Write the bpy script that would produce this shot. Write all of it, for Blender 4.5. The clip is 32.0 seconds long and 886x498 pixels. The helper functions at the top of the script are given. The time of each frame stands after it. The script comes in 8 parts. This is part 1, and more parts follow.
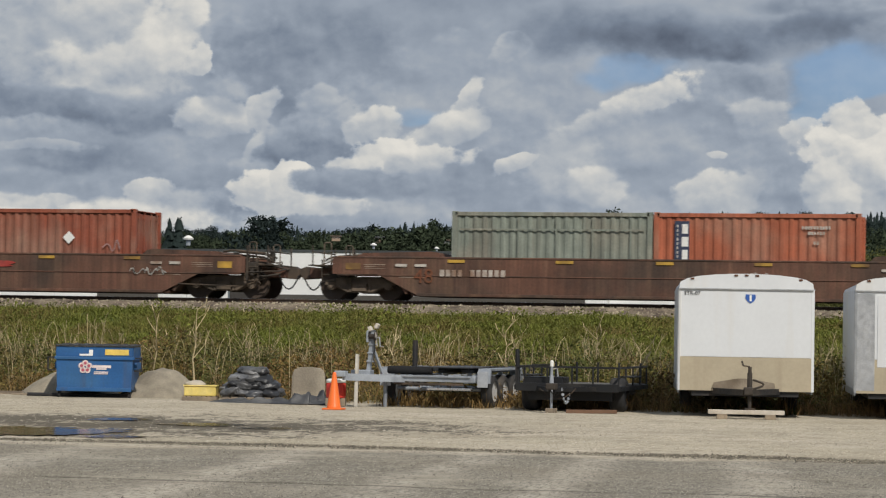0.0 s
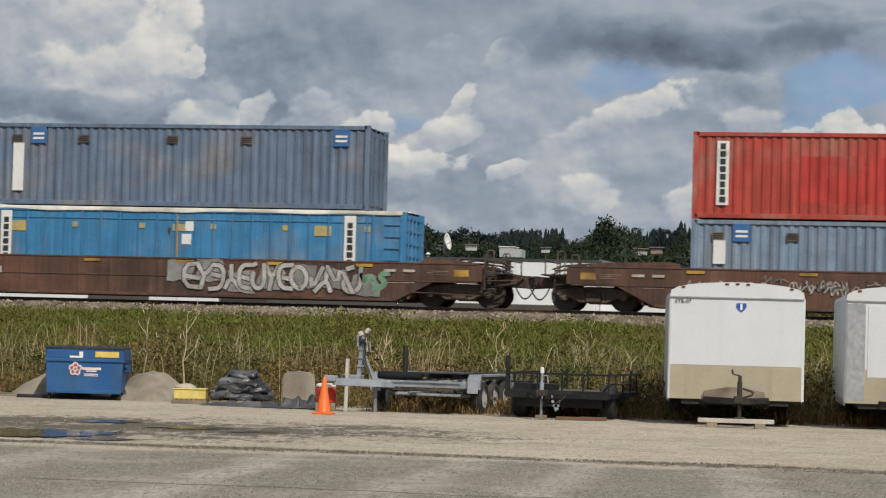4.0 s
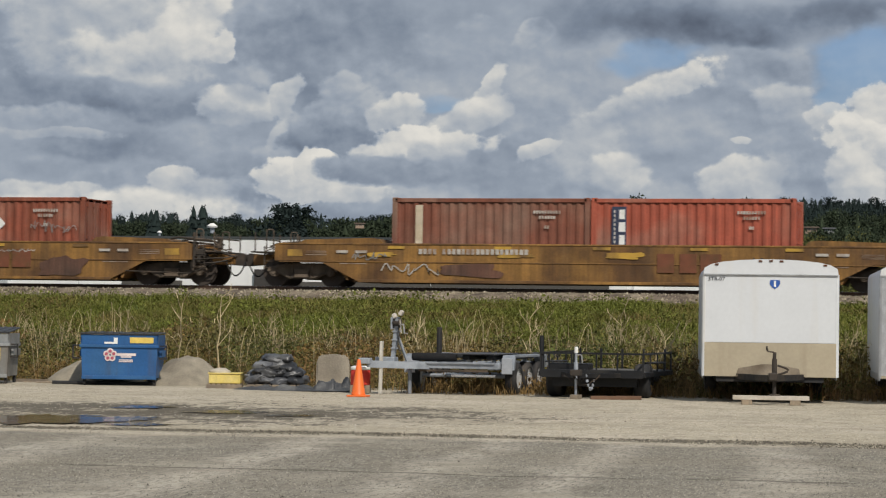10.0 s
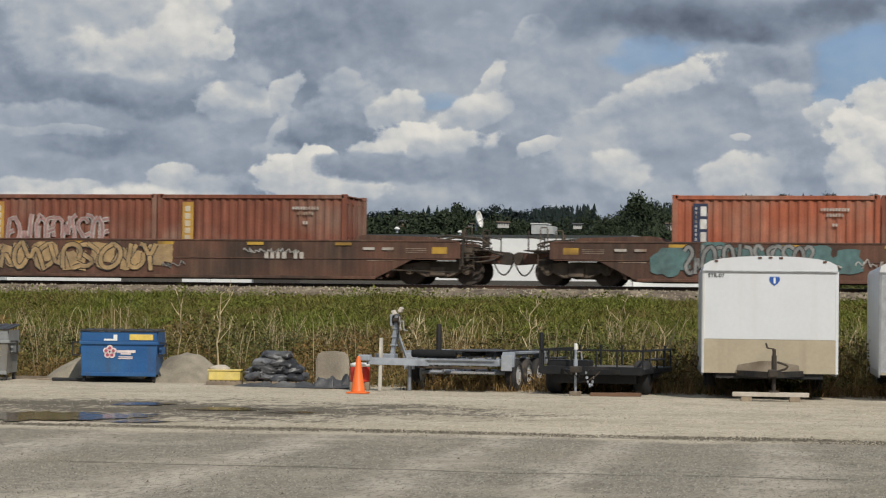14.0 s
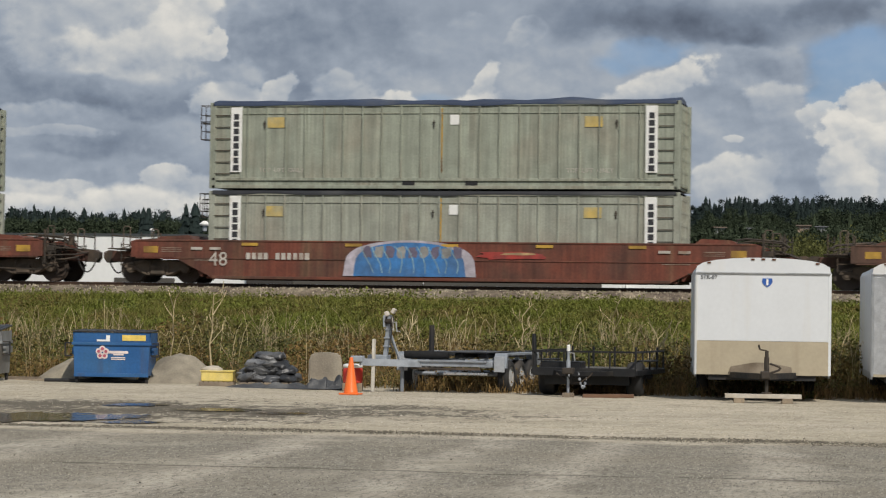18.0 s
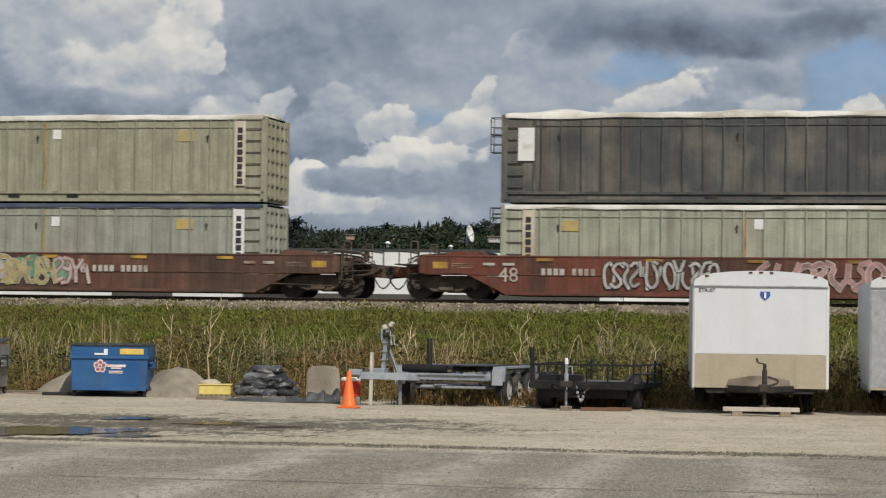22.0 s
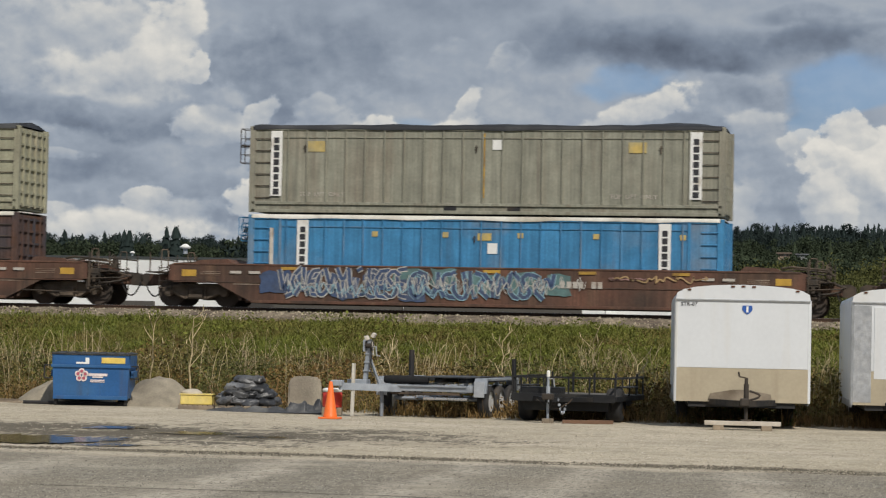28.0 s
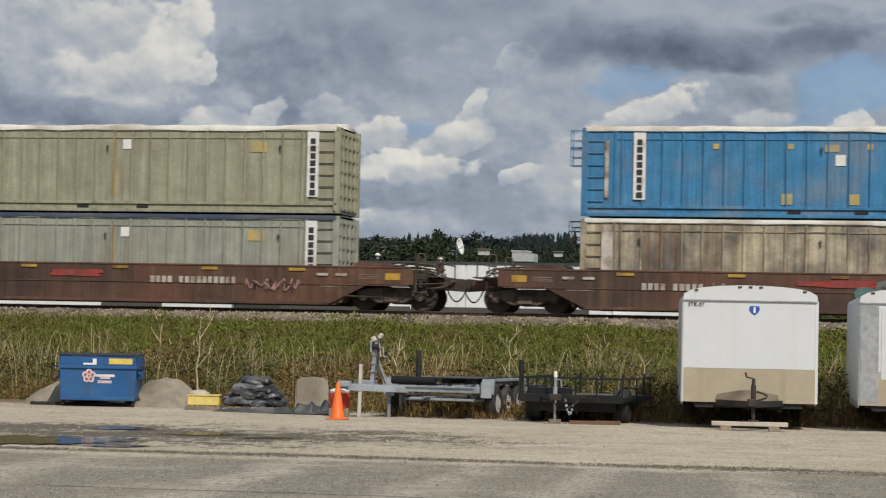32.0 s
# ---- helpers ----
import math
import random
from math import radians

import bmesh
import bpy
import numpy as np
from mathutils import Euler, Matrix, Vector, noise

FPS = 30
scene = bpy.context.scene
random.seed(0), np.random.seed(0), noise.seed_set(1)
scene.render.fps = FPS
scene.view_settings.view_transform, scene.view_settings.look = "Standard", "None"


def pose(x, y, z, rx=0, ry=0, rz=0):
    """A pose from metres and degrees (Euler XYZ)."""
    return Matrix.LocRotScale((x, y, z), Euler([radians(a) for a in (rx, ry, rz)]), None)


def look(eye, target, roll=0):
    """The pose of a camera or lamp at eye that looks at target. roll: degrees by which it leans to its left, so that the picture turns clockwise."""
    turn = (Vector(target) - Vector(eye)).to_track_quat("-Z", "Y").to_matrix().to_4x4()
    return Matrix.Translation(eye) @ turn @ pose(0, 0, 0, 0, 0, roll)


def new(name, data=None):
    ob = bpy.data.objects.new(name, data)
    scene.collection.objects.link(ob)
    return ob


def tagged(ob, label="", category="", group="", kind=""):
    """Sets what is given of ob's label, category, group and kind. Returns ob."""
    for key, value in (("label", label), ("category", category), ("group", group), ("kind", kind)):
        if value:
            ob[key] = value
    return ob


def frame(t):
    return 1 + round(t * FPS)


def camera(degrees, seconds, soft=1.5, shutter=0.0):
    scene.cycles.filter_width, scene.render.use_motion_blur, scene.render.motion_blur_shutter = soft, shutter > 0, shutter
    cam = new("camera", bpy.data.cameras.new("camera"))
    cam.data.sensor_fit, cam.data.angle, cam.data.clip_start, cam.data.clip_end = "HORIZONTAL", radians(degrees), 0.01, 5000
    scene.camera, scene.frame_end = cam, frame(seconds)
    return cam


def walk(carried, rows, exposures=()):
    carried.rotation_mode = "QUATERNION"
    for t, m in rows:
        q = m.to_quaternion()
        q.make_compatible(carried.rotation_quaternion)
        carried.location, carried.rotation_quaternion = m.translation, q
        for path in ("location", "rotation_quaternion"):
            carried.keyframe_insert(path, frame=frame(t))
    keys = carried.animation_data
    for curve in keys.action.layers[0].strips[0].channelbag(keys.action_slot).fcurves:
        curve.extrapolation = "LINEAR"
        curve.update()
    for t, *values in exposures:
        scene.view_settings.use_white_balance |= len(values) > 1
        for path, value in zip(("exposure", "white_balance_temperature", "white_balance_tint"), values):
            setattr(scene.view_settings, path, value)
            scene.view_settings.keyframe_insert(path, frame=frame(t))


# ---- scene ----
cam = camera(20.092, 32.0, soft=1.2, shutter=0.12)
EYE = (0.0, 0.0, 1.56)
# seconds, the point looked at, lean
PATH = (
    (0, -10.769, 48.799, 3.190, 0.979),
    (0.5, -10.787, 48.797, 3.148, 0.837),
    (1, -10.806, 48.793, 3.133, 0.743),
    (1.5, -10.783, 48.797, 3.166, 0.678),
    (2, -10.747, 48.803, 3.219, 0.815),
    (2.5, -10.699, 48.812, 3.278, 1.018),
    (3, -10.667, 48.817, 3.316, 1.197),
    (3.5, -10.646, 48.822, 3.321, 1.383),
    (5.5, -10.483, 48.859, 3.274, 1.886),
    (6, -10.473, 48.861, 3.270, 1.723),
    (6.5, -10.511, 48.855, 3.222, 1.391),
    (7, -10.613, 48.835, 3.136, 1.137),
    (7.5, -10.757, 48.808, 3.005, 0.799),
    (8, -10.900, 48.778, 2.923, 0.675),
    (8.5, -11.039, 48.748, 2.880, 0.684),
    (9, -11.140, 48.725, 2.903, 0.755),
    (9.5, -11.213, 48.707, 2.922, 0.769),
    (10, -11.232, 48.703, 2.919, 0.762),
    (10.5, -11.242, 48.702, 2.863, 0.631),
    (11, -11.266, 48.698, 2.801, 0.517),
    (11.5, -11.311, 48.689, 2.774, 0.443),
    (12, -11.337, 48.682, 2.785, 0.435),
    (12.5, -11.334, 48.682, 2.815, 0.468),
    (13, -11.303, 48.689, 2.840, 0.545),
    (13.5, -11.264, 48.698, 2.847, 0.626),
    (14, -11.224, 48.707, 2.855, 0.740),
    (14.5, -11.184, 48.715, 2.875, 0.885),
    (16.5, -11.156, 48.722, 2.866, 0.980),
    (17, -11.147, 48.724, 2.857, 1.041),
    (17.5, -11.117, 48.731, 2.859, 0.912),
    (18, -11.086, 48.738, 2.881, 0.822),
    (18.5, -11.068, 48.741, 2.924, 0.748),
    (19, -11.054, 48.743, 2.960, 0.714),
    (19.5, -11.055, 48.742, 2.975, 0.741),
    (20, -11.059, 48.742, 2.958, 0.784),
    (20.5, -11.061, 48.742, 2.939, 0.761),
    (21, -11.053, 48.743, 2.955, 0.763),
    (21.5, -11.061, 48.739, 3.037, 0.741),
    (22, -11.046, 48.739, 3.148, 0.790),
    (22.5, -11.031, 48.739, 3.237, 0.909),
    (23, -11.053, 48.732, 3.299, 0.959),
    (23.5, -11.098, 48.722, 3.299, 0.836),
    (24, -11.145, 48.710, 3.326, 0.731),
    (24.5, -11.144, 48.709, 3.349, 0.641),
    (25, -11.073, 48.725, 3.378, 0.660),
    (25.5, -10.941, 48.754, 3.388, 0.815),
    (27.5, -10.716, 48.804, 3.401, 1.204),
    (28, -10.714, 48.805, 3.385, 1.241),
    (28.5, -10.680, 48.812, 3.373, 1.293),
    (29, -10.616, 48.826, 3.380, 1.458),
    (29.5, -10.537, 48.842, 3.401, 1.602),
    (30, -10.482, 48.853, 3.425, 1.771),
    (30.5, -10.485, 48.852, 3.432, 1.828),
    (31, -10.562, 48.837, 3.404, 1.679),
    (31.5, -10.700, 48.807, 3.391, 1.466),
    (32, -10.851, 48.774, 3.396, 1.212),
)
walk(cam, [(t, look(EYE, (x, y, z), lean)) for t, x, y, z, lean in PATH])

# ---- light ----
SUN_WAY = Vector((0.42, -0.62, 0.72)).normalized()   # towards the sun, behind the camera
sun = new("sun", bpy.data.lights.new("sun", "SUN"))
sun.data.energy, sun.data.angle, sun.data.color = 3.35, radians(0.55), (1.0, 0.94, 0.85)
sun.matrix_world = look(SUN_WAY * 200, (0, 0, 0))


BLUE = (
    (-8.06, 6.09, 1.09, 0.38, 1.2),
    (-3.64, 5.93, 1.03, 0.77, 1.3),
    (-13.03, 4.91, 0.59, 0.26, 1.25),
    (-4.08, 5.04, 0.44, 0.36, 1.0),
    (-2.88, 5.99, 0.77, 0.51, 1.0),
    (-8.96, 5.60, 0.64, 0.26, 0.8),
    (12.0, 14.0, 6.0, 2.0, 1.0), (-30.0, 16.0, 8.0, 3.0, 1.0),
)


def node_math(nt):
    """A function that adds one math node to a tree and returns its result."""
    def m(op, a, b=0.0, c=0.0, clamp=False):
        n = nt.nodes.new("ShaderNodeMath")
        n.operation, n.use_clamp = op, clamp
        for i, v in enumerate((a, b, c)):
            if isinstance(v, (int, float)):
                n.inputs[i].default_value = v
            else:
                nt.links.new(v, n.inputs[i])
        return n.outputs[0]
    return m


def smooth_step(nt, v, lo, hi):
    n = nt.nodes.new("ShaderNodeMapRange")
    n.interpolation_type = "SMOOTHSTEP"
    for i, q in enumerate((v, lo, hi)):
        if isinstance(q, (int, float)):
            n.inputs[i].default_value = q
        else:
            nt.links.new(q, n.inputs[i])
    return n.outputs[0]


def cloud_group():
    """One heap of cloud laid over what is behind it: an ellipse with a ragged edge, lighter towards its head."""
    g = bpy.data.node_groups.new("cloud_heap", "ShaderNodeTree")
    for n in ("azimuth", "height", "ragged", "billow", "light", "gap", "at_azimuth", "at_height", "per_width", "per_height", "lean", "head", "base", "cover", "soft"):
        g.interface.new_socket(n, in_out="INPUT", socket_type="NodeSocketFloat")
    for n in ("light", "gap"):
        g.interface.new_socket(n, in_out="OUTPUT", socket_type="NodeSocketFloat")
    gi, go = g.nodes.new("NodeGroupInput"), g.nodes.new("NodeGroupOutput")
    az, el, ragged, billow, lit, gap, a, e, ka, ke, lean, head, base, cover, soft = gi.outputs[:15]
    m = node_math(g)
    ragged = m("MULTIPLY", ragged, m("MAXIMUM", m("SUBTRACT", 1.25, m("MULTIPLY", soft, 0.65)), 0.35))
    dx = m("SUBTRACT", az, a)
    da = m("MULTIPLY", dx, ka)
    de = m("MULTIPLY", m("SUBTRACT", m("SUBTRACT", el, e), m("MULTIPLY", dx, lean)), ke)
    inside = m("ADD", m("SUBTRACT", 1.0, m("ADD", m("MULTIPLY", da, da), m("MULTIPLY", de, de))), ragged)
    mask = m("MULTIPLY", smooth_step(g, inside, 0.05, m("ADD", soft, 0.05)), cover)
    up = m("ADD", m("ADD", de, m("MULTIPLY", da, 0.25)), m("MULTIPLY", ragged, 0.45))
    tone = m("ADD", m("ADD", base, m("MULTIPLY", smooth_step(g, up, -0.75, 0.85), m("SUBTRACT", head, base))), billow)
    g.links.new(m("ADD", lit, m("MULTIPLY", m("SUBTRACT", tone, lit), mask)), go.inputs[0])
    g.links.new(m("MULTIPLY", gap, m("SUBTRACT", 1.0, m("MULTIPLY", mask, 0.72))), go.inputs[1])
    return g


def make_world():
    """Broken cumulus over a blue sky; the clouds lie in azimuth and height above the horizon."""
    w = bpy.data.worlds.new("sky")
    w.use_nodes = True
    nt = w.node_tree
    nt.nodes.clear()
    N, L, m = nt.nodes.new, nt.links.new, node_math(nt)
    out, bg = N("ShaderNodeOutputWorld"), N("ShaderNodeBackground")
    sky = N("ShaderNodeTexSky")
    sky.sky_type, sky.sun_disc = "NISHITA", False
    sky.sun_elevation = math.asin(SUN_WAY.z)
    sky.sun_rotation = math.atan2(SUN_WAY.x, SUN_WAY.y)
    tc, sep = N("ShaderNodeTexCoord"), N("ShaderNodeSeparateXYZ")
    L(tc.outputs["Generated"], sep.inputs[0])
    X, Y, Z = sep.outputs
    az = m("MULTIPLY", m("ARCTAN2", X, Y), 57.2958)       # degrees, to the right of north
    el = m("MULTIPLY", m("ARCSINE", Z), 57.2958)
    co = N("ShaderNodeCombineXYZ")
    L(m("MULTIPLY", az, 0.1), co.inputs[0])
    L(m("MULTIPLY", el, 0.125), co.inputs[1])

    def fbm(scale, detail, rough, seed, dist=0.0, shift=(0.0, 0.0)):
        n, add = N("ShaderNodeTexNoise"), N("ShaderNodeVectorMath")
        add.operation = "ADD"
        L(co.outputs[0], add.inputs[0])
        add.inputs[1].default_value = (seed * 1.7 + shift[0], seed * 0.9 + shift[1], seed * 3.1)
        L(add.outputs[0], n.inputs["Vector"])
        n.inputs["Scale"].default_value, n.inputs["Detail"].default_value = scale, detail
        n.inputs["Roughness"].default_value, n.inputs["Distortion"].default_value = rough, dist
        return n.outputs["Fac"]

    # warp, so that no cloud keeps a smooth edge
    azw = m("ADD", az, m("MULTIPLY", m("SUBTRACT", fbm(5.0, 4, 0.5, 1.0), 0.5), 1.1))
    elw = m("ADD", el, m("MULTIPLY", m("SUBTRACT", fbm(5.0, 4, 0.5, 2.0), 0.5), 0.8))

    def relief(scale, detail, rough, seed, up):
        """Billows that the sun strikes from above: the noise less the same noise a little higher."""
        n1 = fbm(scale, detail, rough, seed, 0.1)
        return m("SUBTRACT", n1, fbm(scale, detail, rough, seed, 0.1, up)), n1

    r1, n1 = relief(8.0, 5, 0.5, 3.0, (0.02, 0.045))
    r2, n2 = relief(22.0, 5, 0.5, 7.0, (0.008, 0.016))
    n3 = fbm(2.2, 4, 0.5, 13.0)
    ragged = m("ADD", m("MULTIPLY", m("SUBTRACT", n1, 0.5), 2.1), m("MULTIPLY", m("SUBTRACT", n2, 0.5), 1.5))
    billow = m("ADD", m("ADD", m("MULTIPLY", r1, 0.52), m("MULTIPLY", r2, 0.20)), m("MULTIPLY", m("SUBTRACT", n3, 0.5), 0.25))
    # a thin grey-blue veil behind the clouds
    light = m("ADD", m("ADD", 0.45, m("MULTIPLY", m("SUBTRACT", n3, 0.5), 0.6)), m("MULTIPLY", billow, 0.5))
    blue = 0.0
    for a, e, ra, re, k in BLUE:
        da = m("MULTIPLY", m("SUBTRACT", azw, a), 1.0 / ra)
        de = m("MULTIPLY", m("SUBTRACT", elw, e), 1.0 / re)
        q = m("ADD", m("MULTIPLY", da, da), m("MULTIPLY", de, de))
        blue = m("ADD", blue, m("MULTIPLY", m("EXPONENT", m("MULTIPLY", q, -1.0)), k))
    gap = smooth_step(nt, m("ADD", blue, m("MULTIPLY", m("SUBTRACT", n1, 0.5), 1.1)), 0.36, 0.85)
    heap_ = cloud_group()
    last = [light, gap]

    def cloud(a, e, ra, re, head, base, cover, soft, lean):
        """Azimuth and height in degrees, radii, lightness of head and base, cover, softness of the edge, lean."""
        n = N("ShaderNodeGroup")
        n.node_tree = heap_
        for i, v in enumerate((azw, elw, ragged, billow, *last)):
            L(v, n.inputs[i])
        for i, v in enumerate((a, e, 1 / ra, 1 / re, lean, head, base, cover, soft)):
            n.inputs[6 + i].default_value = v
        last[:] = n.outputs[:2]

    cloud(-10.38, 4.94, 5.38, 3.33, 0.5, 0.46, 0.6, 1.6, 0)
    cloud(-5.47, 4.20, 5.38, 2.56, 0.5, 0.45, 0.7, 1.5, 0)
    cloud(-20.04, 3.50, 5.38, 1.67, 0.46, 0.4, 0.8, 1.4, 0)
    cloud(-20.66, 2.40, 5.38, 0.51, 0.92, 0.8, 0.95, 0.9, 0)
    cloud(-13.59, 2.64, 3.85, 0.51, 0.62, 0.54, 0.8, 1.1, 0)
    cloud(-7.77, 2.71, 4.49, 0.64, 0.64, 0.55, 0.8, 1.1, 0)
    cloud(-15.96, 5.90, 2.95, 1.92, 0.42, 0.34, 0.95, 0.7, 0)
    cloud(-14.42, 6.82, 3.08, 0.90, 0.33, 0.28, 0.9, 1.1, 0)
    cloud(-12.85, 5.82, 2.18, 0.90, 0.45, 0.38, 0.8, 1.1, 0)
    cloud(-17.13, 6.26, 1.03, 1.41, 0.4, 0.3, 0.95, 0.5, 0)
    cloud(-14.14, 5.03, 2.18, 0.77, 0.52, 0.42, 0.8, 1, 0)
    cloud(-22.36, 5.48, 1.67, 1.15, 0.42, 0.3, 0.95, 0.9, 0)
    cloud(-20.60, 6.30, 2.82, 1.79, 0.76, 0.52, 0.95, 0.7, 0)
    cloud(-21.88, 6.90, 1.79, 0.90, 0.68, 0.54, 0.8, 1, 0)
    cloud(-19.82, 5.75, 1.92, 0.90, 0.84, 0.66, 0.9, 0.7, 0)
    cloud(-18.66, 6.86, 0.79, 1.03, 0.93, 0.78, 0.9, 0.55, 0.3)
    cloud(-18.23, 6.10, 0.38, 0.51, 0.88, 0.7, 0.9, 0.35, 0)
    cloud(-19.19, 6.21, 0.77, 0.64, 0.9, 0.76, 0.7, 0.8, 0)
    cloud(-21.21, 4.88, 2.95, 0.54, 0.36, 0.22, 0.95, 0.7, 0)
    cloud(-19.23, 4.61, 1.67, 0.44, 0.34, 0.24, 0.95, 0.7, 0)
    cloud(-22.35, 4.98, 1.28, 0.51, 0.32, 0.24, 0.9, 0.9, 0)
    cloud(-17.75, 4.77, 1.15, 0.44, 0.86, 0.55, 0.95, 0.4, 0.1)
    cloud(-18.01, 4.89, 0.77, 0.31, 0.9, 0.7, 0.8, 0.6, 0)
    cloud(-17.50, 5.29, 0.77, 0.51, 0.56, 0.44, 0.8, 0.9, 0)
    cloud(-16.60, 5.05, 0.41, 0.49, 0.8, 0.56, 0.9, 0.4, 0.5)
    cloud(-16.78, 4.14, 0.44, 0.51, 0.74, 0.52, 0.85, 0.5, 0.6)
    cloud(-16.96, 3.69, 0.64, 0.33, 0.66, 0.5, 0.8, 0.7, 0)
    cloud(-21.83, 4.42, 1.92, 0.33, 0.6, 0.46, 0.85, 0.8, 0)
    cloud(-18.51, 3.98, 1.54, 0.58, 0.55, 0.42, 0.8, 0.9, 0.2)
    cloud(-20.68, 3.77, 2.31, 0.44, 0.36, 0.3, 0.9, 0.6, 0)
    cloud(-21.70, 4.02, 1.67, 0.15, 0.66, 0.52, 0.8, 0.6, 0)
    cloud(-20.03, 3.24, 3.33, 0.38, 0.48, 0.42, 0.8, 1, 0)
    cloud(-19.07, 3.11, 0.62, 0.31, 0.88, 0.66, 0.9, 0.4, 0)
    cloud(-21.30, 2.88, 0.46, 0.15, 0.78, 0.62, 0.8, 0.5, 0)
    cloud(-22.31, 2.81, 1.15, 0.21, 0.82, 0.66, 0.8, 0.7, 0)
    cloud(-18.11, 2.89, 1.41, 0.33, 0.74, 0.6, 0.85, 0.8, 0)
    cloud(-15.04, 4.50, 1.79, 0.62, 0.62, 0.3, 0.95, 0.5, 0)
    cloud(-15.37, 5.11, 0.64, 0.33, 0.66, 0.48, 0.85, 0.6, 0)
    cloud(-13.94, 4.67, 0.79, 0.41, 0.9, 0.58, 0.9, 0.4, 0.2)
    cloud(-15.55, 3.97, 1.41, 0.38, 0.34, 0.24, 0.95, 0.5, 0)
    cloud(-14.38, 4.05, 1.15, 0.28, 0.38, 0.3, 0.9, 0.6, 0)
    cloud(-16.44, 3.05, 1.18, 0.64, 0.97, 0.76, 0.98, 0.3, 0)
    cloud(-15.99, 3.47, 0.51, 0.44, 0.99, 0.84, 0.95, 0.3, 0)
    cloud(-15.01, 2.84, 1.15, 0.33, 0.88, 0.74, 0.9, 0.5, 0)
    cloud(-11.87, 5.25, 0.36, 0.56, 0.84, 0.58, 0.9, 0.4, 0.9)
    cloud(-12.44, 4.51, 1.03, 0.49, 0.84, 0.6, 0.9, 0.5, 0.3)
    cloud(-13.41, 3.94, 1.54, 0.46, 0.9, 0.62, 0.97, 0.35, 0)
    cloud(-14.38, 3.80, 0.77, 0.33, 0.86, 0.66, 0.9, 0.4, 0)
    cloud(-14.12, 3.37, 1.92, 0.44, 0.42, 0.33, 0.95, 0.5, 0)
    cloud(-12.43, 3.40, 1.41, 0.38, 0.46, 0.38, 0.85, 0.8, 0)
    cloud(-10.50, 4.81, 1.41, 1.67, 0.58, 0.48, 0.7, 1.1, 0)
    cloud(-10.98, 6.51, 0.51, 0.51, 0.74, 0.5, 0.9, 0.4, 0.2)
    cloud(-12.47, 6.79, 0.51, 0.33, 0.58, 0.46, 0.7, 0.8, 0)
    cloud(-10.75, 3.86, 0.54, 0.23, 0.9, 0.66, 0.95, 0.35, 0.4)
    cloud(-9.59, 4.11, 1.03, 0.90, 0.72, 0.56, 0.8, 0.8, 0.2)
    cloud(-9.00, 3.30, 0.85, 0.56, 0.82, 0.64, 0.85, 0.6, 0)
    cloud(-10.23, 3.40, 0.90, 0.46, 0.66, 0.54, 0.8, 0.9, 0)
    cloud(-5.93, 5.61, 1.92, 1.15, 0.54, 0.42, 0.9, 0.8, 0)
    cloud(-8.31, 5.09, 1.67, 0.51, 0.86, 0.5, 0.95, 0.45, 0.45)
    cloud(-7.47, 5.54, 0.59, 0.36, 0.92, 0.7, 0.9, 0.4, 0.3)
    cloud(-5.22, 5.10, 1.03, 0.46, 0.74, 0.52, 0.9, 0.6, 0.1)
    cloud(-5.98, 4.33, 2.18, 0.77, 0.5, 0.43, 0.8, 1, 0)
    cloud(-8.04, 4.06, 1.03, 0.64, 0.5, 0.44, 0.7, 1, 0)
    cloud(-6.34, 3.99, 0.28, 0.09, 0.8, 0.64, 0.9, 0.5, 0)
    cloud(-4.20, 4.66, 0.51, 0.41, 0.8, 0.58, 0.95, 0.35, 0)
    cloud(-6.23, 3.17, 1.15, 0.54, 0.84, 0.62, 0.9, 0.5, 0)
    cloud(-4.76, 3.31, 1.15, 0.64, 0.6, 0.48, 0.8, 0.9, 0)
    cloud(-2.87, 3.83, 1.41, 1.67, 0.92, 0.64, 0.98, 0.3, 0)
    cloud(-3.13, 5.04, 0.72, 0.56, 0.92, 0.74, 0.95, 0.3, 0)
    cloud(-3.75, 3.25, 0.90, 0.85, 0.86, 0.66, 0.9, 0.4, 0)
    cloud(-9.62, 6.91, 1.92, 0.90, 0.24, 0.18, 0.9, 1, 0)
    cloud(-7.04, 6.79, 4.62, 0.77, 0.2, 0.08, 0.92, 1.1, 0)
    cloud(-7.42, 6.74, 2.82, 0.44, 0.12, 0.06, 0.7, 1.1, 0)
    cloud(-6.20, 6.51, 1.79, 0.44, 0.12, 0.05, 0.8, 1, 0)
    cloud(-3.59, 6.95, 3.08, 0.46, 0.18, 0.1, 0.85, 1.1, 0)
    cloud(-8.20, 7.30, 1.15, 0.21, 0.4, 0.3, 0.7, 0.9, 0)
    cloud(-3.97, 7.52, 2.31, 0.28, 0.36, 0.26, 0.8, 0.9, 0)
    cloud(-2.45, 6.69, 1.15, 0.51, 0.4, 0.32, 0.7, 1, 0)
    # beyond the view on all sides
    cloud(8.0, 5.5, 3.5, 1.6, 0.85, 0.4, 0.95, 0.5, 0)
    cloud(18.0, 9.0, 6.0, 2.4, 0.8, 0.3, 0.95, 0.5, 0)
    cloud(-34.0, 6.0, 5.0, 1.8, 0.85, 0.35, 0.95, 0.5, 0)
    cloud(-52.0, 10.0, 8.0, 3.0, 0.8, 0.3, 0.95, 0.5, 0)
    cloud(45.0, 14.0, 12.0, 4.0, 0.8, 0.3, 0.95, 0.5, 0)
    cloud(-12.0, 15.0, 12.0, 4.0, 0.7, 0.25, 0.95, 0.5, 0)
    light, gap = last
    ramp = N("ShaderNodeValToRGB")
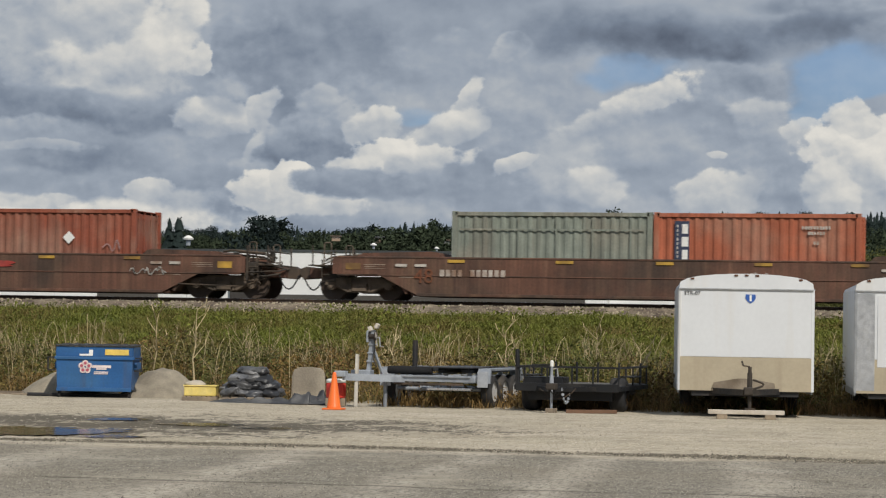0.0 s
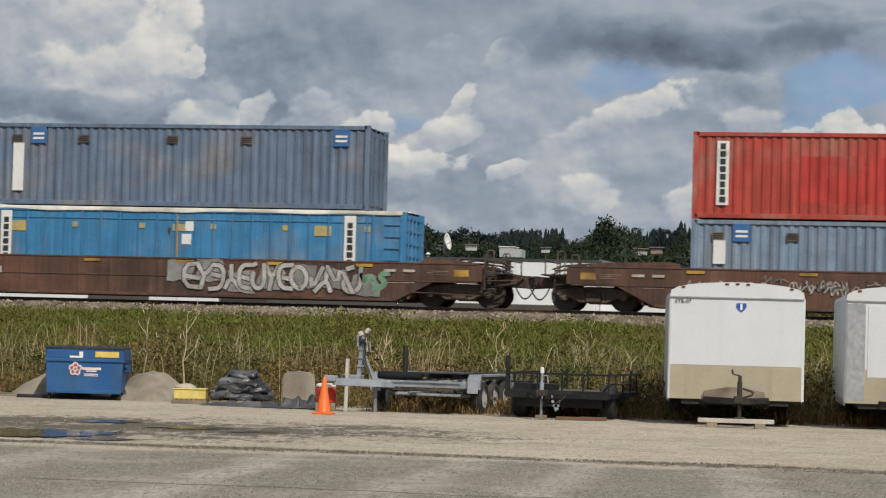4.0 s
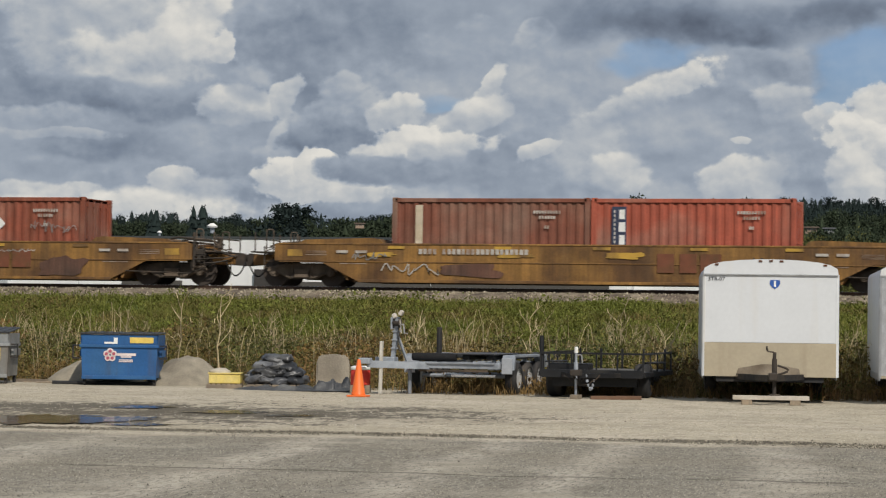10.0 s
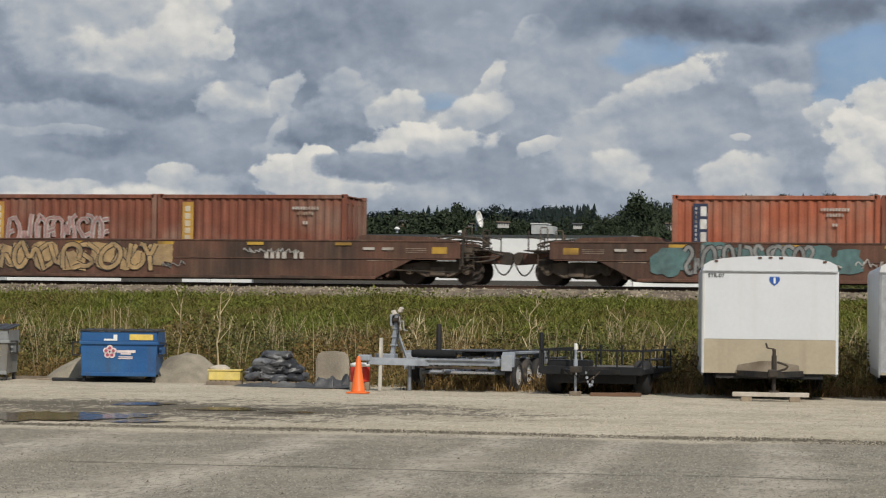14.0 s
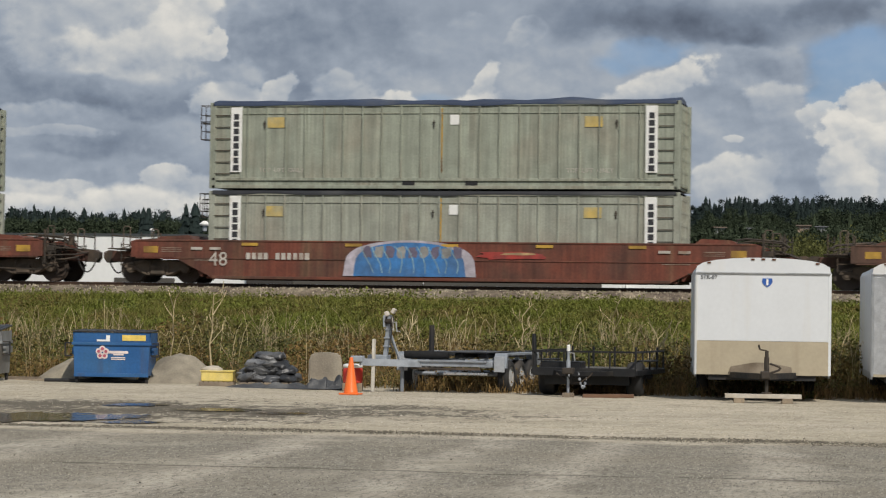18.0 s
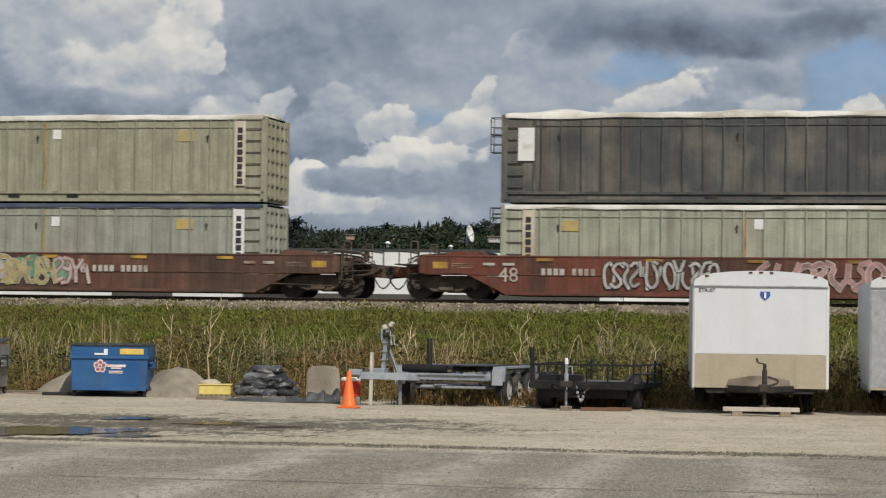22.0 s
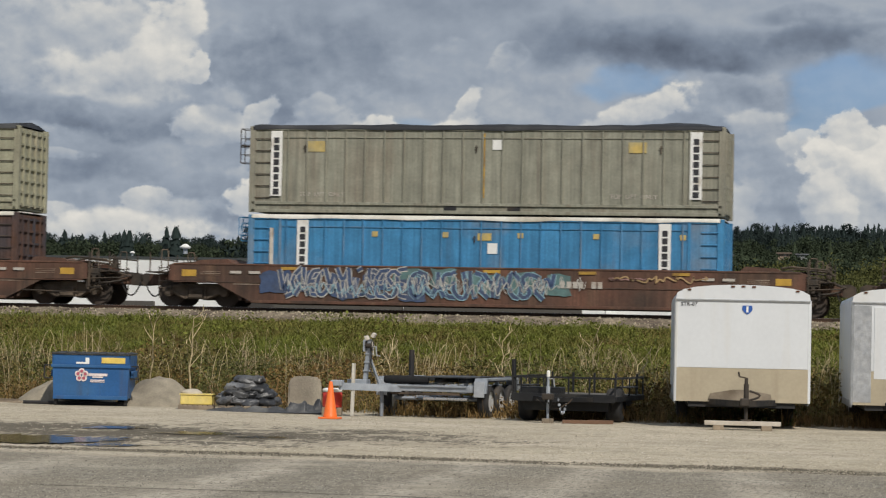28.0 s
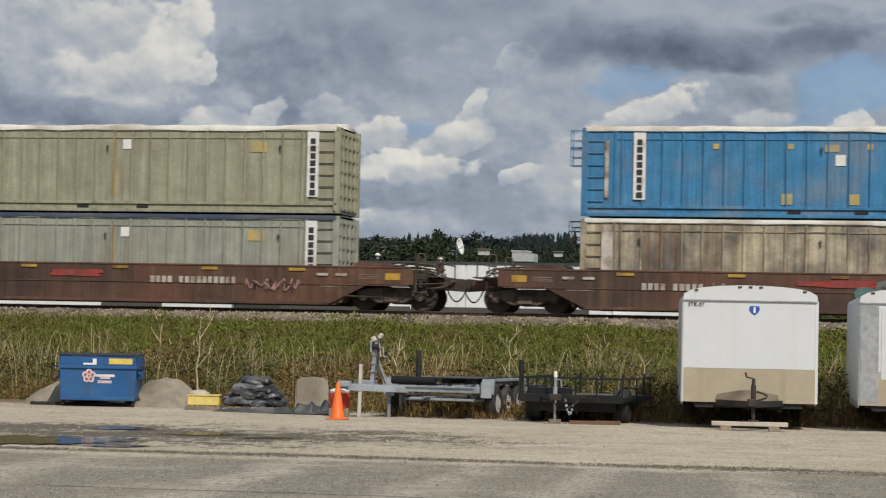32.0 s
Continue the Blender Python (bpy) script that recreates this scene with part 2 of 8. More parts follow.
    stops = ((0.0, (0.100, 0.122, 0.165)), (0.25, (0.195, 0.235, 0.30)), (0.48, (0.315, 0.36, 0.425)), (0.70, (0.46, 0.485, 0.51)), (0.87, (0.62, 0.615, 0.59)), (1.0, (0.74, 0.715, 0.66)))
    while len(ramp.color_ramp.elements) < len(stops):
        ramp.color_ramp.elements.new(0.5)
    for el_, (pos, c) in zip(ramp.color_ramp.elements, stops):
        el_.position, el_.color = pos, (*c, 1)
    L(m("ADD", light, 0.0, clamp=True), ramp.inputs[0])
    mix = N("ShaderNodeMix")
    mix.data_type = "RGBA"
    clear = N("ShaderNodeVectorMath")
    clear.operation = "MULTIPLY"
    L(sky.outputs[0], clear.inputs[0])
    clear.inputs[1].default_value = (0.037, 0.060, 0.092)
    L(m("MULTIPLY", gap, 0.48), mix.inputs["Factor"])
    L(ramp.outputs[0], mix.inputs["A"])
    L(clear.outputs[0], mix.inputs["B"])
    # below the horizon the dull colour of the land
    low = N("ShaderNodeMix")
    low.data_type = "RGBA"
    L(m("LESS_THAN", Z, 0.0), low.inputs["Factor"])
    L(mix.outputs["Result"], low.inputs["A"])
    low.inputs["B"].default_value = (0.12, 0.12, 0.11, 1)
    L(low.outputs["Result"], bg.inputs["Color"])
    bg.inputs["Strength"].default_value = 1.0
    L(bg.outputs[0], out.inputs[0])
    scene.world = w


make_world()
scene.view_settings.exposure = 0.0

# ---- materials ----
MATS = {}


def mat(name, color, rough=0.7, metal=0.0, spot=None, spots=0.0, grain=0.12, scale=6.0, streak=None, streaks=0.0, bump=0.15, bscale=60.0, vary=0.0, spec=0.4, island=0.0, runs=0.0):
    """A weathered surface. color: base; spot: second colour in patches (share spots); streak: colour of upright runs (share streaks);
    grain: light and dark at fine scale; runs: thin upright lines of dirt; vary: lightness from object to object; island: from piece to piece in one mesh."""
    if name in MATS:
        return MATS[name]
    mt = bpy.data.materials.new(name)
    mt.use_nodes = True
    nt = mt.node_tree
    N, L = nt.nodes.new, nt.links.new
    bs = nt.nodes["Principled BSDF"]
    tc, oi = N("ShaderNodeTexCoord"), N("ShaderNodeObjectInfo")
    off = N("ShaderNodeVectorMath")
    off.operation = "MULTIPLY_ADD"
    L(oi.outputs["Random"], off.inputs[0])
    off.inputs[1].default_value = (37.0, 19.0, 11.0)
    L(tc.outputs["Object"], off.inputs[2])
    P = off.outputs[0]

    def tex(sc, detail=4, stretch=None):
        n = N("ShaderNodeTexNoise")
        n.inputs["Scale"].default_value, n.inputs["Detail"].default_value = sc, detail
        if stretch:
            mp = N("ShaderNodeMapping")
            mp.inputs["Scale"].default_value = stretch
            L(P, mp.inputs[0])
            L(mp.outputs[0], n.inputs["Vector"])
        else:
            L(P, n.inputs["Vector"])
        return n.outputs["Fac"]

    def rng(v, a, b, c=0.0, d=1.0):
        n = N("ShaderNodeMapRange")
        L(v, n.inputs[0])
        for i, q in enumerate((a, b, c, d)):
            n.inputs[i + 1].default_value = q
        return n.outputs[0]

    def blend(fac, a, b, how="MIX"):
        n = N("ShaderNodeMix")
        n.data_type, n.blend_type = "RGBA", how
        if isinstance(fac, float):
            n.inputs["Factor"].default_value = fac
        else:
            L(fac, n.inputs["Factor"])
        for k, v in (("A", a), ("B", b)):
            if isinstance(v, tuple):
                n.inputs[k].default_value = (*v, 1)
            else:
                L(v, n.inputs[k])
        return n.outputs["Result"]

    col = color
    if spots and spot:
        col = blend(rng(tex(scale * 0.28, 7), 0.62 - spots * 0.42, 0.78 - spots * 0.3), col, spot)
    if streaks and streak:
        col = blend(rng(tex(scale * 0.5, 5, (3.0, 3.0, 0.16)), 0.66 - streaks * 0.4, 0.86 - streaks * 0.25, 0.0, 0.85), col, streak)
    g1 = rng(tex(scale, 6), 0.3, 0.7, 1.0 - grain, 1.0 + grain)
    g2 = rng(tex(scale * 9.0, 3), 0.3, 0.7, 1.0 - grain * 0.7, 1.0 + grain * 0.7)
    mul = N("ShaderNodeMath")
    mul.operation = "MULTIPLY"
    L(g1, mul.inputs[0])
    L(g2, mul.inputs[1])
    lit = mul.outputs[0]
    if runs:
        for sc_, squash in ((5.0, (1.0, 1.0, 0.05)), (17.0, (1.0, 1.0, 0.03))):
            mu = N("ShaderNodeMath")
            mu.operation = "MULTIPLY"
            L(lit, mu.inputs[0])
            L(rng(tex(sc_, 3, squash), 0.35, 0.65, 1.0 - runs, 1.0 + runs * 0.7), mu.inputs[1])
            lit = mu.outputs[0]
    for amount, src in ((vary, oi.outputs["Random"]), (island, N("ShaderNodeNewGeometry").outputs["Random Per Island"])):
        if amount:
            mu = N("ShaderNodeMath")
            mu.operation = "MULTIPLY"
            L(lit, mu.inputs[0])
            L(rng(src, 0, 1, 1 - amount, 1 + amount), mu.inputs[1])
            lit = mu.outputs[0]
    sc = N("ShaderNodeVectorMath")
    sc.operation = "SCALE"
    if isinstance(col, tuple):
        sc.inputs[0].default_value = col
    else:
        L(col, sc.inputs[0])
    L(lit, sc.inputs["Scale"])
    L(sc.outputs[0], bs.inputs["Base Color"])
    bs.inputs["Metallic"].default_value = metal
    L(rng(tex(scale * 2.0, 3), 0.3, 0.7, max(0.05, rough - 0.1), min(1.0, rough + 0.1)), bs.inputs["Roughness"])
    bs.inputs["Specular IOR Level"].default_value = spec
    if bump:
        b = N("ShaderNodeBump")
        b.inputs["Strength"].default_value, b.inputs["Distance"].default_value = bump, 0.02
        L(tex(bscale, 4), b.inputs["Height"])
        L(b.outputs[0], bs.inputs["Normal"])
    MATS[name] = mt
    return mt


RUST, GRIME, DUST = (0.11, 0.045, 0.022), (0.045, 0.035, 0.028), (0.30, 0.25, 0.19)
M_BLACK = mat("black_steel", (0.018, 0.018, 0.02), 0.6, spot=(0.05, 0.04, 0.03), spots=0.3)
M_TRUCK = mat("oily_cast_steel", (0.042, 0.034, 0.027), 0.75, spot=(0.10, 0.072, 0.05), spots=0.4)
M_WHEEL = mat("rolled_steel", (0.060, 0.048, 0.040), 0.7, 0.1, spot=(0.06, 0.04, 0.028), spots=0.4)
M_RAIL = mat("rusty_rail", (0.10, 0.06, 0.04), 0.6, 0.2, spot=GRIME, spots=0.4)
M_RAILTOP = mat("polished_rail", (0.42, 0.42, 0.43), 0.28, 1.0, bump=0.02)
M_WHITE = mat("white_paint", (0.78, 0.77, 0.74), 0.5, spot=(0.55, 0.5, 0.43), spots=0.15, grain=0.05)
M_INK = mat("dark_lettering", (0.035, 0.035, 0.04), 0.6)
M_YELLOW = mat("yellow_marking", (0.50, 0.30, 0.05), 0.65, spot=(0.16, 0.09, 0.035), spots=0.45, scale=4.0)
M_OLDWHITE = mat("faded_white_marking", (0.55, 0.50, 0.44), 0.7, spot=RUST, spots=0.3)
M_RUBBER = mat("rubber", (0.022, 0.022, 0.023), 0.85, spot=(0.08, 0.07, 0.06), spots=0.3)
M_WOOD = mat("weathered_timber", (0.30, 0.24, 0.17), 0.85, spot=(0.16, 0.13, 0.1), spots=0.4, streak=(0.12, 0.1, 0.08), streaks=0.4)
M_GALV = mat("galvanised_steel", (0.36, 0.39, 0.43), 0.5, 0.35, spot=(0.22, 0.24, 0.27), spots=0.35)
M_CHROME = mat("bright_hub", (0.6, 0.6, 0.6), 0.3, 0.9)


def paint(name, c, dirt=0.35, rust=0.3):
    return mat(name, c, 0.62, spot=tuple(0.55 * a + 0.45 * b for a, b in zip(c, DUST)), spots=dirt, streak=tuple(0.5 * a + 0.5 * b for a, b in zip(c, RUST)), streaks=rust, grain=0.14, scale=1.9, bump=0.1, bscale=40, runs=0.13)


# ---- mesh helpers ----
def part(name, bm, material, parent=None, label="", smooth=False):
    """One mesh object out of a bmesh, under a thing or a part."""
    me = bpy.data.meshes.new(name)
    bm.to_mesh(me)
    bm.free()
    if smooth:
        me.shade_smooth()
    me.materials.append(material)
    ob = new(name, me)
    ob.parent = parent
    if label:
        ob["label"] = label
    return ob


def again(src, parent, m=None, material=None):
    """The same mesh once more, as an object of its own."""
    me = src.data
    ob = new(src.name.split(".")[0], me)
    if material:
        ob.material_slots[0].link = "OBJECT"
        ob.material_slots[0].material = material
    ob.parent = parent
    if m is not None:
        ob.matrix_basis = m
    return ob


def thing(name, label, category, m=None, group="", kind=""):
    ob = new(name)
    ob.empty_display_size = 0.2
    if m is not None:
        ob.matrix_basis = m
    return tagged(ob, label, category, group, kind)


def box(bm, x0, x1, y0, y1, z0, z1, bevel=0.0):
    r = bmesh.ops.create_cube(bm, size=1.0, matrix=Matrix.LocRotScale(((x0 + x1) / 2, (y0 + y1) / 2, (z0 + z1) / 2), None, (x1 - x0, y1 - y0, z1 - z0)))
    if bevel:
        es = list({e for v in r["verts"] for e in v.link_edges})
        bmesh.ops.bevel(bm, geom=es, offset=bevel, segments=2, affect="EDGES", profile=0.5)
    return bm


def bar(bm, a, b, r, n=8, r2=None):
    a, b = Vector(a), Vector(b)
    d = b - a
    m = Matrix.Translation((a + b) / 2) @ d.to_track_quat("Z", "Y").to_matrix().to_4x4()
    bmesh.ops.create_cone(bm, cap_ends=True, segments=n, radius1=r, radius2=r if r2 is None else r2, depth=d.length, matrix=m)
    return bm


def beam(bm, a, b, w, h):
    """A square bar from a to b."""
    a, b = Vector(a), Vector(b)
    d = b - a
    m = Matrix.Translation((a + b) / 2) @ d.to_track_quat("Z", "Y").to_matrix().to_4x4() @ Matrix.Diagonal((w, h, d.length, 1))
    bmesh.ops.create_cube(bm, size=1.0, matrix=m)
    return bm


def tube(bm, pts, r, n=8):
    """One continuous round tube along points."""
    pts = [Vector(p) for p in pts]
    rings = []
    for k, p in enumerate(pts):
        d = (pts[min(k + 1, len(pts) - 1)] - pts[max(k - 1, 0)]).normalized()
        u = d.cross(Vector((0.31, 0.17, 0.94))).normalized()
        v = d.cross(u)
        rings.append([bm.verts.new(p + (u * math.cos(6.2832 * a / n) + v * math.sin(6.2832 * a / n)) * r) for a in range(n)])
    for a, b in zip(rings, rings[1:]):
        for k in range(n):
            bm.faces.new((a[k], a[(k + 1) % n], b[(k + 1) % n], b[k]))
    bm.faces.new(rings[0][::-1])
    bm.faces.new(rings[-1])
    return bm


def prism(bm, outline, y0, y1):
    """An outline in x and z, drawn out from y0 to y1."""
    a = [bm.verts.new((x, y0, z)) for x, z in outline]
    b = [bm.verts.new((x, y1, z)) for x, z in outline]
    n = len(a)
    bm.faces.new(a)
    bm.faces.new(b[::-1])
    for i in range(n):
        bm.faces.new((a[i], b[i], b[(i + 1) % n], a[(i + 1) % n]))
    bmesh.ops.recalc_face_normals(bm, faces=bm.faces)
    return bm


def B():
    return bmesh.new()


def raw_np(name, V, F, material):
    """A mesh from arrays; all faces have the same number of corners."""
    V, F = np.ascontiguousarray(V, dtype=np.float32), np.ascontiguousarray(F, dtype=np.int32)
    me = bpy.data.meshes.new(name)
    me.vertices.add(len(V))
    me.vertices.foreach_set("co", V.ravel())
    me.loops.add(F.size)
    me.loops.foreach_set("vertex_index", F.ravel())
    me.polygons.add(len(F))
    me.polygons.foreach_set("loop_start", np.arange(0, F.size, F.shape[1], dtype=np.int32))
    me.update(calc_edges=True)
    me.validate()
    me.materials.append(material)
    return new(name, me)


def raw(name, verts, faces, material, parent=None, smooth=False):
    me = bpy.data.meshes.new(name)
    me.from_pydata([tuple(v) for v in verts], [], faces)
    if smooth:
        me.shade_smooth()
    me.materials.append(material)
    ob = new(name, me)
    ob.parent = parent
    return ob


WRITTEN = {}


def words(name, text, size, material, parent, m, extrude=0.002, label=""):
    """Lettering as a mesh, lying in its own x-y plane."""
    key = (text, size, material.name)
    if key in WRITTEN:
        ob = new(name, WRITTEN[key])
        ob.parent, ob.matrix_basis = parent, m
        return ob
    cu = bpy.data.curves.new(name, "FONT")
    cu.body, cu.size, cu.extrude, cu.align_x, cu.align_y, cu.resolution_u = text, size, extrude, "CENTER", "CENTER", 2
    tmp = bpy.data.objects.new(name, cu)
    scene.collection.objects.link(tmp)
    me = bpy.data.meshes.new_from_object(tmp.evaluated_get(bpy.context.evaluated_depsgraph_get()))
    bpy.data.objects.remove(tmp)
    bpy.data.curves.remove(cu)
    me.materials.clear()
    me.materials.append(material)
    WRITTEN[key] = me
    ob = new(name, me)
    ob.parent, ob.matrix_basis = parent, m
    if label:
        ob["label"] = label
    return ob

# ---- ground ----
TRACK_Y, RAIL_Z = 75.0, 2.45


def smooth(a, b, v):
    t = min(1.0, max(0.0, (v - a) / (b - a)))
    return t * t * (3 - 2 * t)


def hill(x, y):
    """The far land: flat valley floor, then wooded slopes, higher on the right."""
    d = math.hypot(x, y)
    az = math.degrees(math.atan2(x, y)) if y > 1 else 90.0
    right = smooth(-12.5, -8.0, az)
    h = smooth(350, 900, d) * 24 * right + smooth(500, 1500, d) * (34 - 6 * right) + 10 * noise.noise((x * 0.003, y * 0.003, 0)) * smooth(500, 1100, d)
    return h * (1.0 if y > 1 else 0.6)


def land(x, y):
    if y < 52.5:
        return 0.02 * noise.noise((x * 0.35, y * 0.35, 3.0)) + 0.035 * noise.noise((x * 0.07, y * 0.1, 7.0))
    if y < 58:
        return 0.30 * smooth(52.5, 58, y)
    if y < 72.3:
        return 0.30 + 1.62 * smooth(57.0, 72.3, y) + 0.12 * noise.noise((x * 0.3, y * 0.3, 1.0)) * smooth(58, 60, y) * smooth(72.3, 70, y)
    if y < 78:
        return 1.92
    return 1.92 - 0.6 * smooth(78, 82, y) + hill(x, y)


def ground_material():
    """Gravel yard with a damp hollow, grey asphalt towards the camera, soil and grass beyond."""
    mt = bpy.data.materials.new("yard_and_land")
    mt.use_nodes = True
    nt = mt.node_tree
    N, L = nt.nodes.new, nt.links.new
    bs = nt.nodes["Principled BSDF"]
    tc, sep = N("ShaderNodeTexCoord"), N("ShaderNodeSeparateXYZ")
    L(tc.outputs["Object"], sep.inputs[0])
    X, Y, _ = sep.outputs

    def tex(sc, detail=5, stretch=(1, 1, 1), rough=0.55, kind="ShaderNodeTexNoise"):
        mp, n = N("ShaderNodeMapping"), N(kind)
        mp.inputs["Scale"].default_value = stretch
        L(tc.outputs["Object"], mp.inputs[0])
        L(mp.outputs[0], n.inputs["Vector"])
        n.inputs["Scale"].default_value = sc
        if kind == "ShaderNodeTexNoise":
            n.inputs["Detail"].default_value, n.inputs["Roughness"].default_value = detail, rough
            return n.outputs["Fac"]
        return n

    def rng(v, a, b, c=0.0, d=1.0):
        n = N("ShaderNodeMapRange")
        L(v, n.inputs[0])
        for i, q in enumerate((a, b, c, d)):
            n.inputs[i + 1].default_value = q
        return n.outputs[0]

    def m(op, a, b=0.0):
        n = N("ShaderNodeMath")
        n.operation = op
        for i, v in enumerate((a, b)):
            if isinstance(v, (int, float)):
                n.inputs[i].default_value = v
            else:
                L(v, n.inputs[i])
        return n.outputs[0]

    def blend(fac, a, b, how="MIX"):
        n = N("ShaderNodeMix")
        n.data_type, n.blend_type = "RGBA", how
        L(fac, n.inputs["Factor"])
        for k, v in (("A", a), ("B", b)):
            if isinstance(v, tuple):
                n.inputs[k].default_value = (*v, 1)
            else:
                L(v, n.inputs[k])
        return n.outputs["Result"]

    wob = m("MULTIPLY", m("SUBTRACT", tex(0.5, 4), 0.5), 3.0)
    y2 = m("ADD", Y, wob)
    gravel = blend(rng(tex(0.25, 5), 0.35, 0.65), (0.455, 0.40, 0.30), (0.57, 0.505, 0.40))
    gravel = blend(rng(tex(9.0, 6, (1.3, 0.35, 1), rough=0.75), 0.46, 0.62, 0.0, 0.6), gravel, (0.27, 0.235, 0.18))
    gravel = blend(rng(tex(13.0, 4, (1.3, 0.3, 1), rough=0.8), 0.56, 0.68, 0.0, 0.45), gravel, (0.62, 0.57, 0.48))
    asphalt = blend(rng(tex(0.3, 5), 0.35, 0.65), (0.23, 0.21, 0.17), (0.285, 0.258, 0.208))
    # dusty wheel marks that run towards the railway
    track = m("ADD", m("ADD", X, m("MULTIPLY", Y, 0.07)), m("MULTIPLY", m("SUBTRACT", tex(0.22, 3), 0.5), 1.8))
    for at, wide, k in ((-6.3, 0.40, 1.0), (-8.9, 0.45, 1.0), (-4.1, 0.34, 0.8), (-2.6, 0.35, 0.8), (-0.6, 0.4, 0.7), (-11.0, 0.4, 0.7)):
        on = rng(m("ABSOLUTE", m("SUBTRACT", track, at)), wide * 0.35, wide * 1.25, 1.0, 0.0)
        on = m("MULTIPLY", m("MULTIPLY", on, rng(tex(2.0, 5, (0.8, 0.35, 1), 0.65), 0.30, 0.50)), k)
        asphalt = blend(on, asphalt, (0.50, 0.45, 0.37))
    asphalt = blend(rng(tex(0.8, 5, (1.0, 0.25, 1)), 0.50, 0.62, 0.0, 0.45), asphalt, (0.36, 0.325, 0.26))
    asphalt = blend(rng(tex(15.0, 5, (1.2, 0.25, 1), rough=0.8), 0.48, 0.60, 0.0, 0.75), asphalt, (0.120, 0.110, 0.095))
    asphalt = blend(rng(tex(19.0, 3, (1.2, 0.22, 1), rough=0.8), 0.55, 0.64, 0.0, 0.7), asphalt, (0.42, 0.395, 0.34))
    col = blend(rng(m("ADD", y2, m("MULTIPLY", X, -0.1)), 31.2, 31.8), asphalt, gravel)
    drift = rng(tex(0.42, 6, (0.35, 0.8, 1), 0.62), 0.44, 0.60)
    col = blend(m("MULTIPLY", drift, 0.26), col, (0.25, 0.215, 0.16))
    mott = m("MULTIPLY", rng(tex(2.3, 6, (0.7, 0.5, 1), 0.7), 0.48, 0.60), 0.28)
    col = blend(mott, col, (0.17, 0.145, 0.11))
    pale = m("MULTIPLY", rng(tex(1.3, 5, (0.5, 0.4, 1), 0.65), 0.54, 0.68), 0.45)
    col = blend(pale, col, (0.50, 0.45, 0.36))
    # a dark line of wash where the asphalt ends
    line = m("MULTIPLY", rng(m("ABSOLUTE", m("SUBTRACT", m("ADD", Y, m("MULTIPLY", m("SUBTRACT", tex(0.7, 5), 0.5), 1.0)), 31.9)), 0.15, 0.6, 1.0, 0.0), rng(tex(1.7, 6, (0.5, 1.2, 1), 0.7), 0.40, 0.48))
    col = blend(m("MULTIPLY", line, 0.8), col, (0.075, 0.065, 0.05))
    # a thin crack that runs across the asphalt
    crack = m("ABSOLUTE", m("SUBTRACT", m("ADD", Y, m("ADD", m("MULTIPLY", X, -0.05), m("MULTIPLY", m("SUBTRACT", tex(0.9, 5), 0.5), 0.9))), 24.5))
    crack = m("MULTIPLY", rng(crack, 0.03, 0.12, 1.0, 0.0), rng(tex(0.8, 3), 0.42, 0.52))
    col = blend(m("MULTIPLY", crack, 0.7), col, (0.07, 0.062, 0.05))
    # the damp hollow
    dx, dy = m("MULTIPLY", m("ADD", X, 13.2), 0.19), m("MULTIPLY", m("SUBTRACT", Y, 38.0), 0.25)
    zone = m("SUBTRACT", 1.55, m("ADD", m("MULTIPLY", dx, dx), m("MULTIPLY", dy, dy)))
    broken = m("ADD", m("MULTIPLY", m("SUBTRACT", tex(0.5, 5, (0.6, 0.8, 1), 0.6), 0.5), 4.0), m("MULTIPLY", m("SUBTRACT", tex(2.4, 6, (1.0, 0.42, 1), 0.72), 0.5), 5.5))
    broken = m("ADD", broken, m("MULTIPLY", m("SUBTRACT", tex(14.0, 3, (1.0, 0.2, 1), 0.7), 0.5), 5.0))
    wet = rng(m("ADD", zone, broken), 0.55, 0.95)
    col = blend(m("MULTIPLY", wet, 0.86), col, (0.080, 0.068, 0.050))
    # soil and grass behind the yard
    soil = blend(rng(tex(1.2, 5), 0.4, 0.6), (0.13, 0.09, 0.045), (0.10, 0.105, 0.04))
    col = blend(rng(y2, 51.6, 53.2), col, soil)
    turf = blend(rng(tex(0.6, 6), 0.38, 0.62), (0.08, 0.11, 0.03), (0.14, 0.14, 0.048))
    col = blend(rng(Y, 58.0, 62.0), col, turf)
    far = blend(rng(tex(0.02, 6), 0.4, 0.6), (0.045, 0.060, 0.025), (0.075, 0.075, 0.035))
    col = blend(rng(Y, 82.0, 90.0), col, far)
    L(col, bs.inputs["Base Color"])
    L(rng(wet, 0.0, 1.0, 0.95, 0.75), bs.inputs["Roughness"])
    bs.inputs["Specular IOR Level"].default_value = 0.12
    b = N("ShaderNodeBump")
    b.inputs["Strength"].default_value, b.inputs["Distance"].default_value = 0.55, 0.03
    L(m("ADD", tex(11.0, 5, rough=0.7), m("MULTIPLY", tex(1.1, 4), 1.5)), b.inputs["Height"])
    L(b.outputs[0], bs.inputs["Normal"])
    return mt


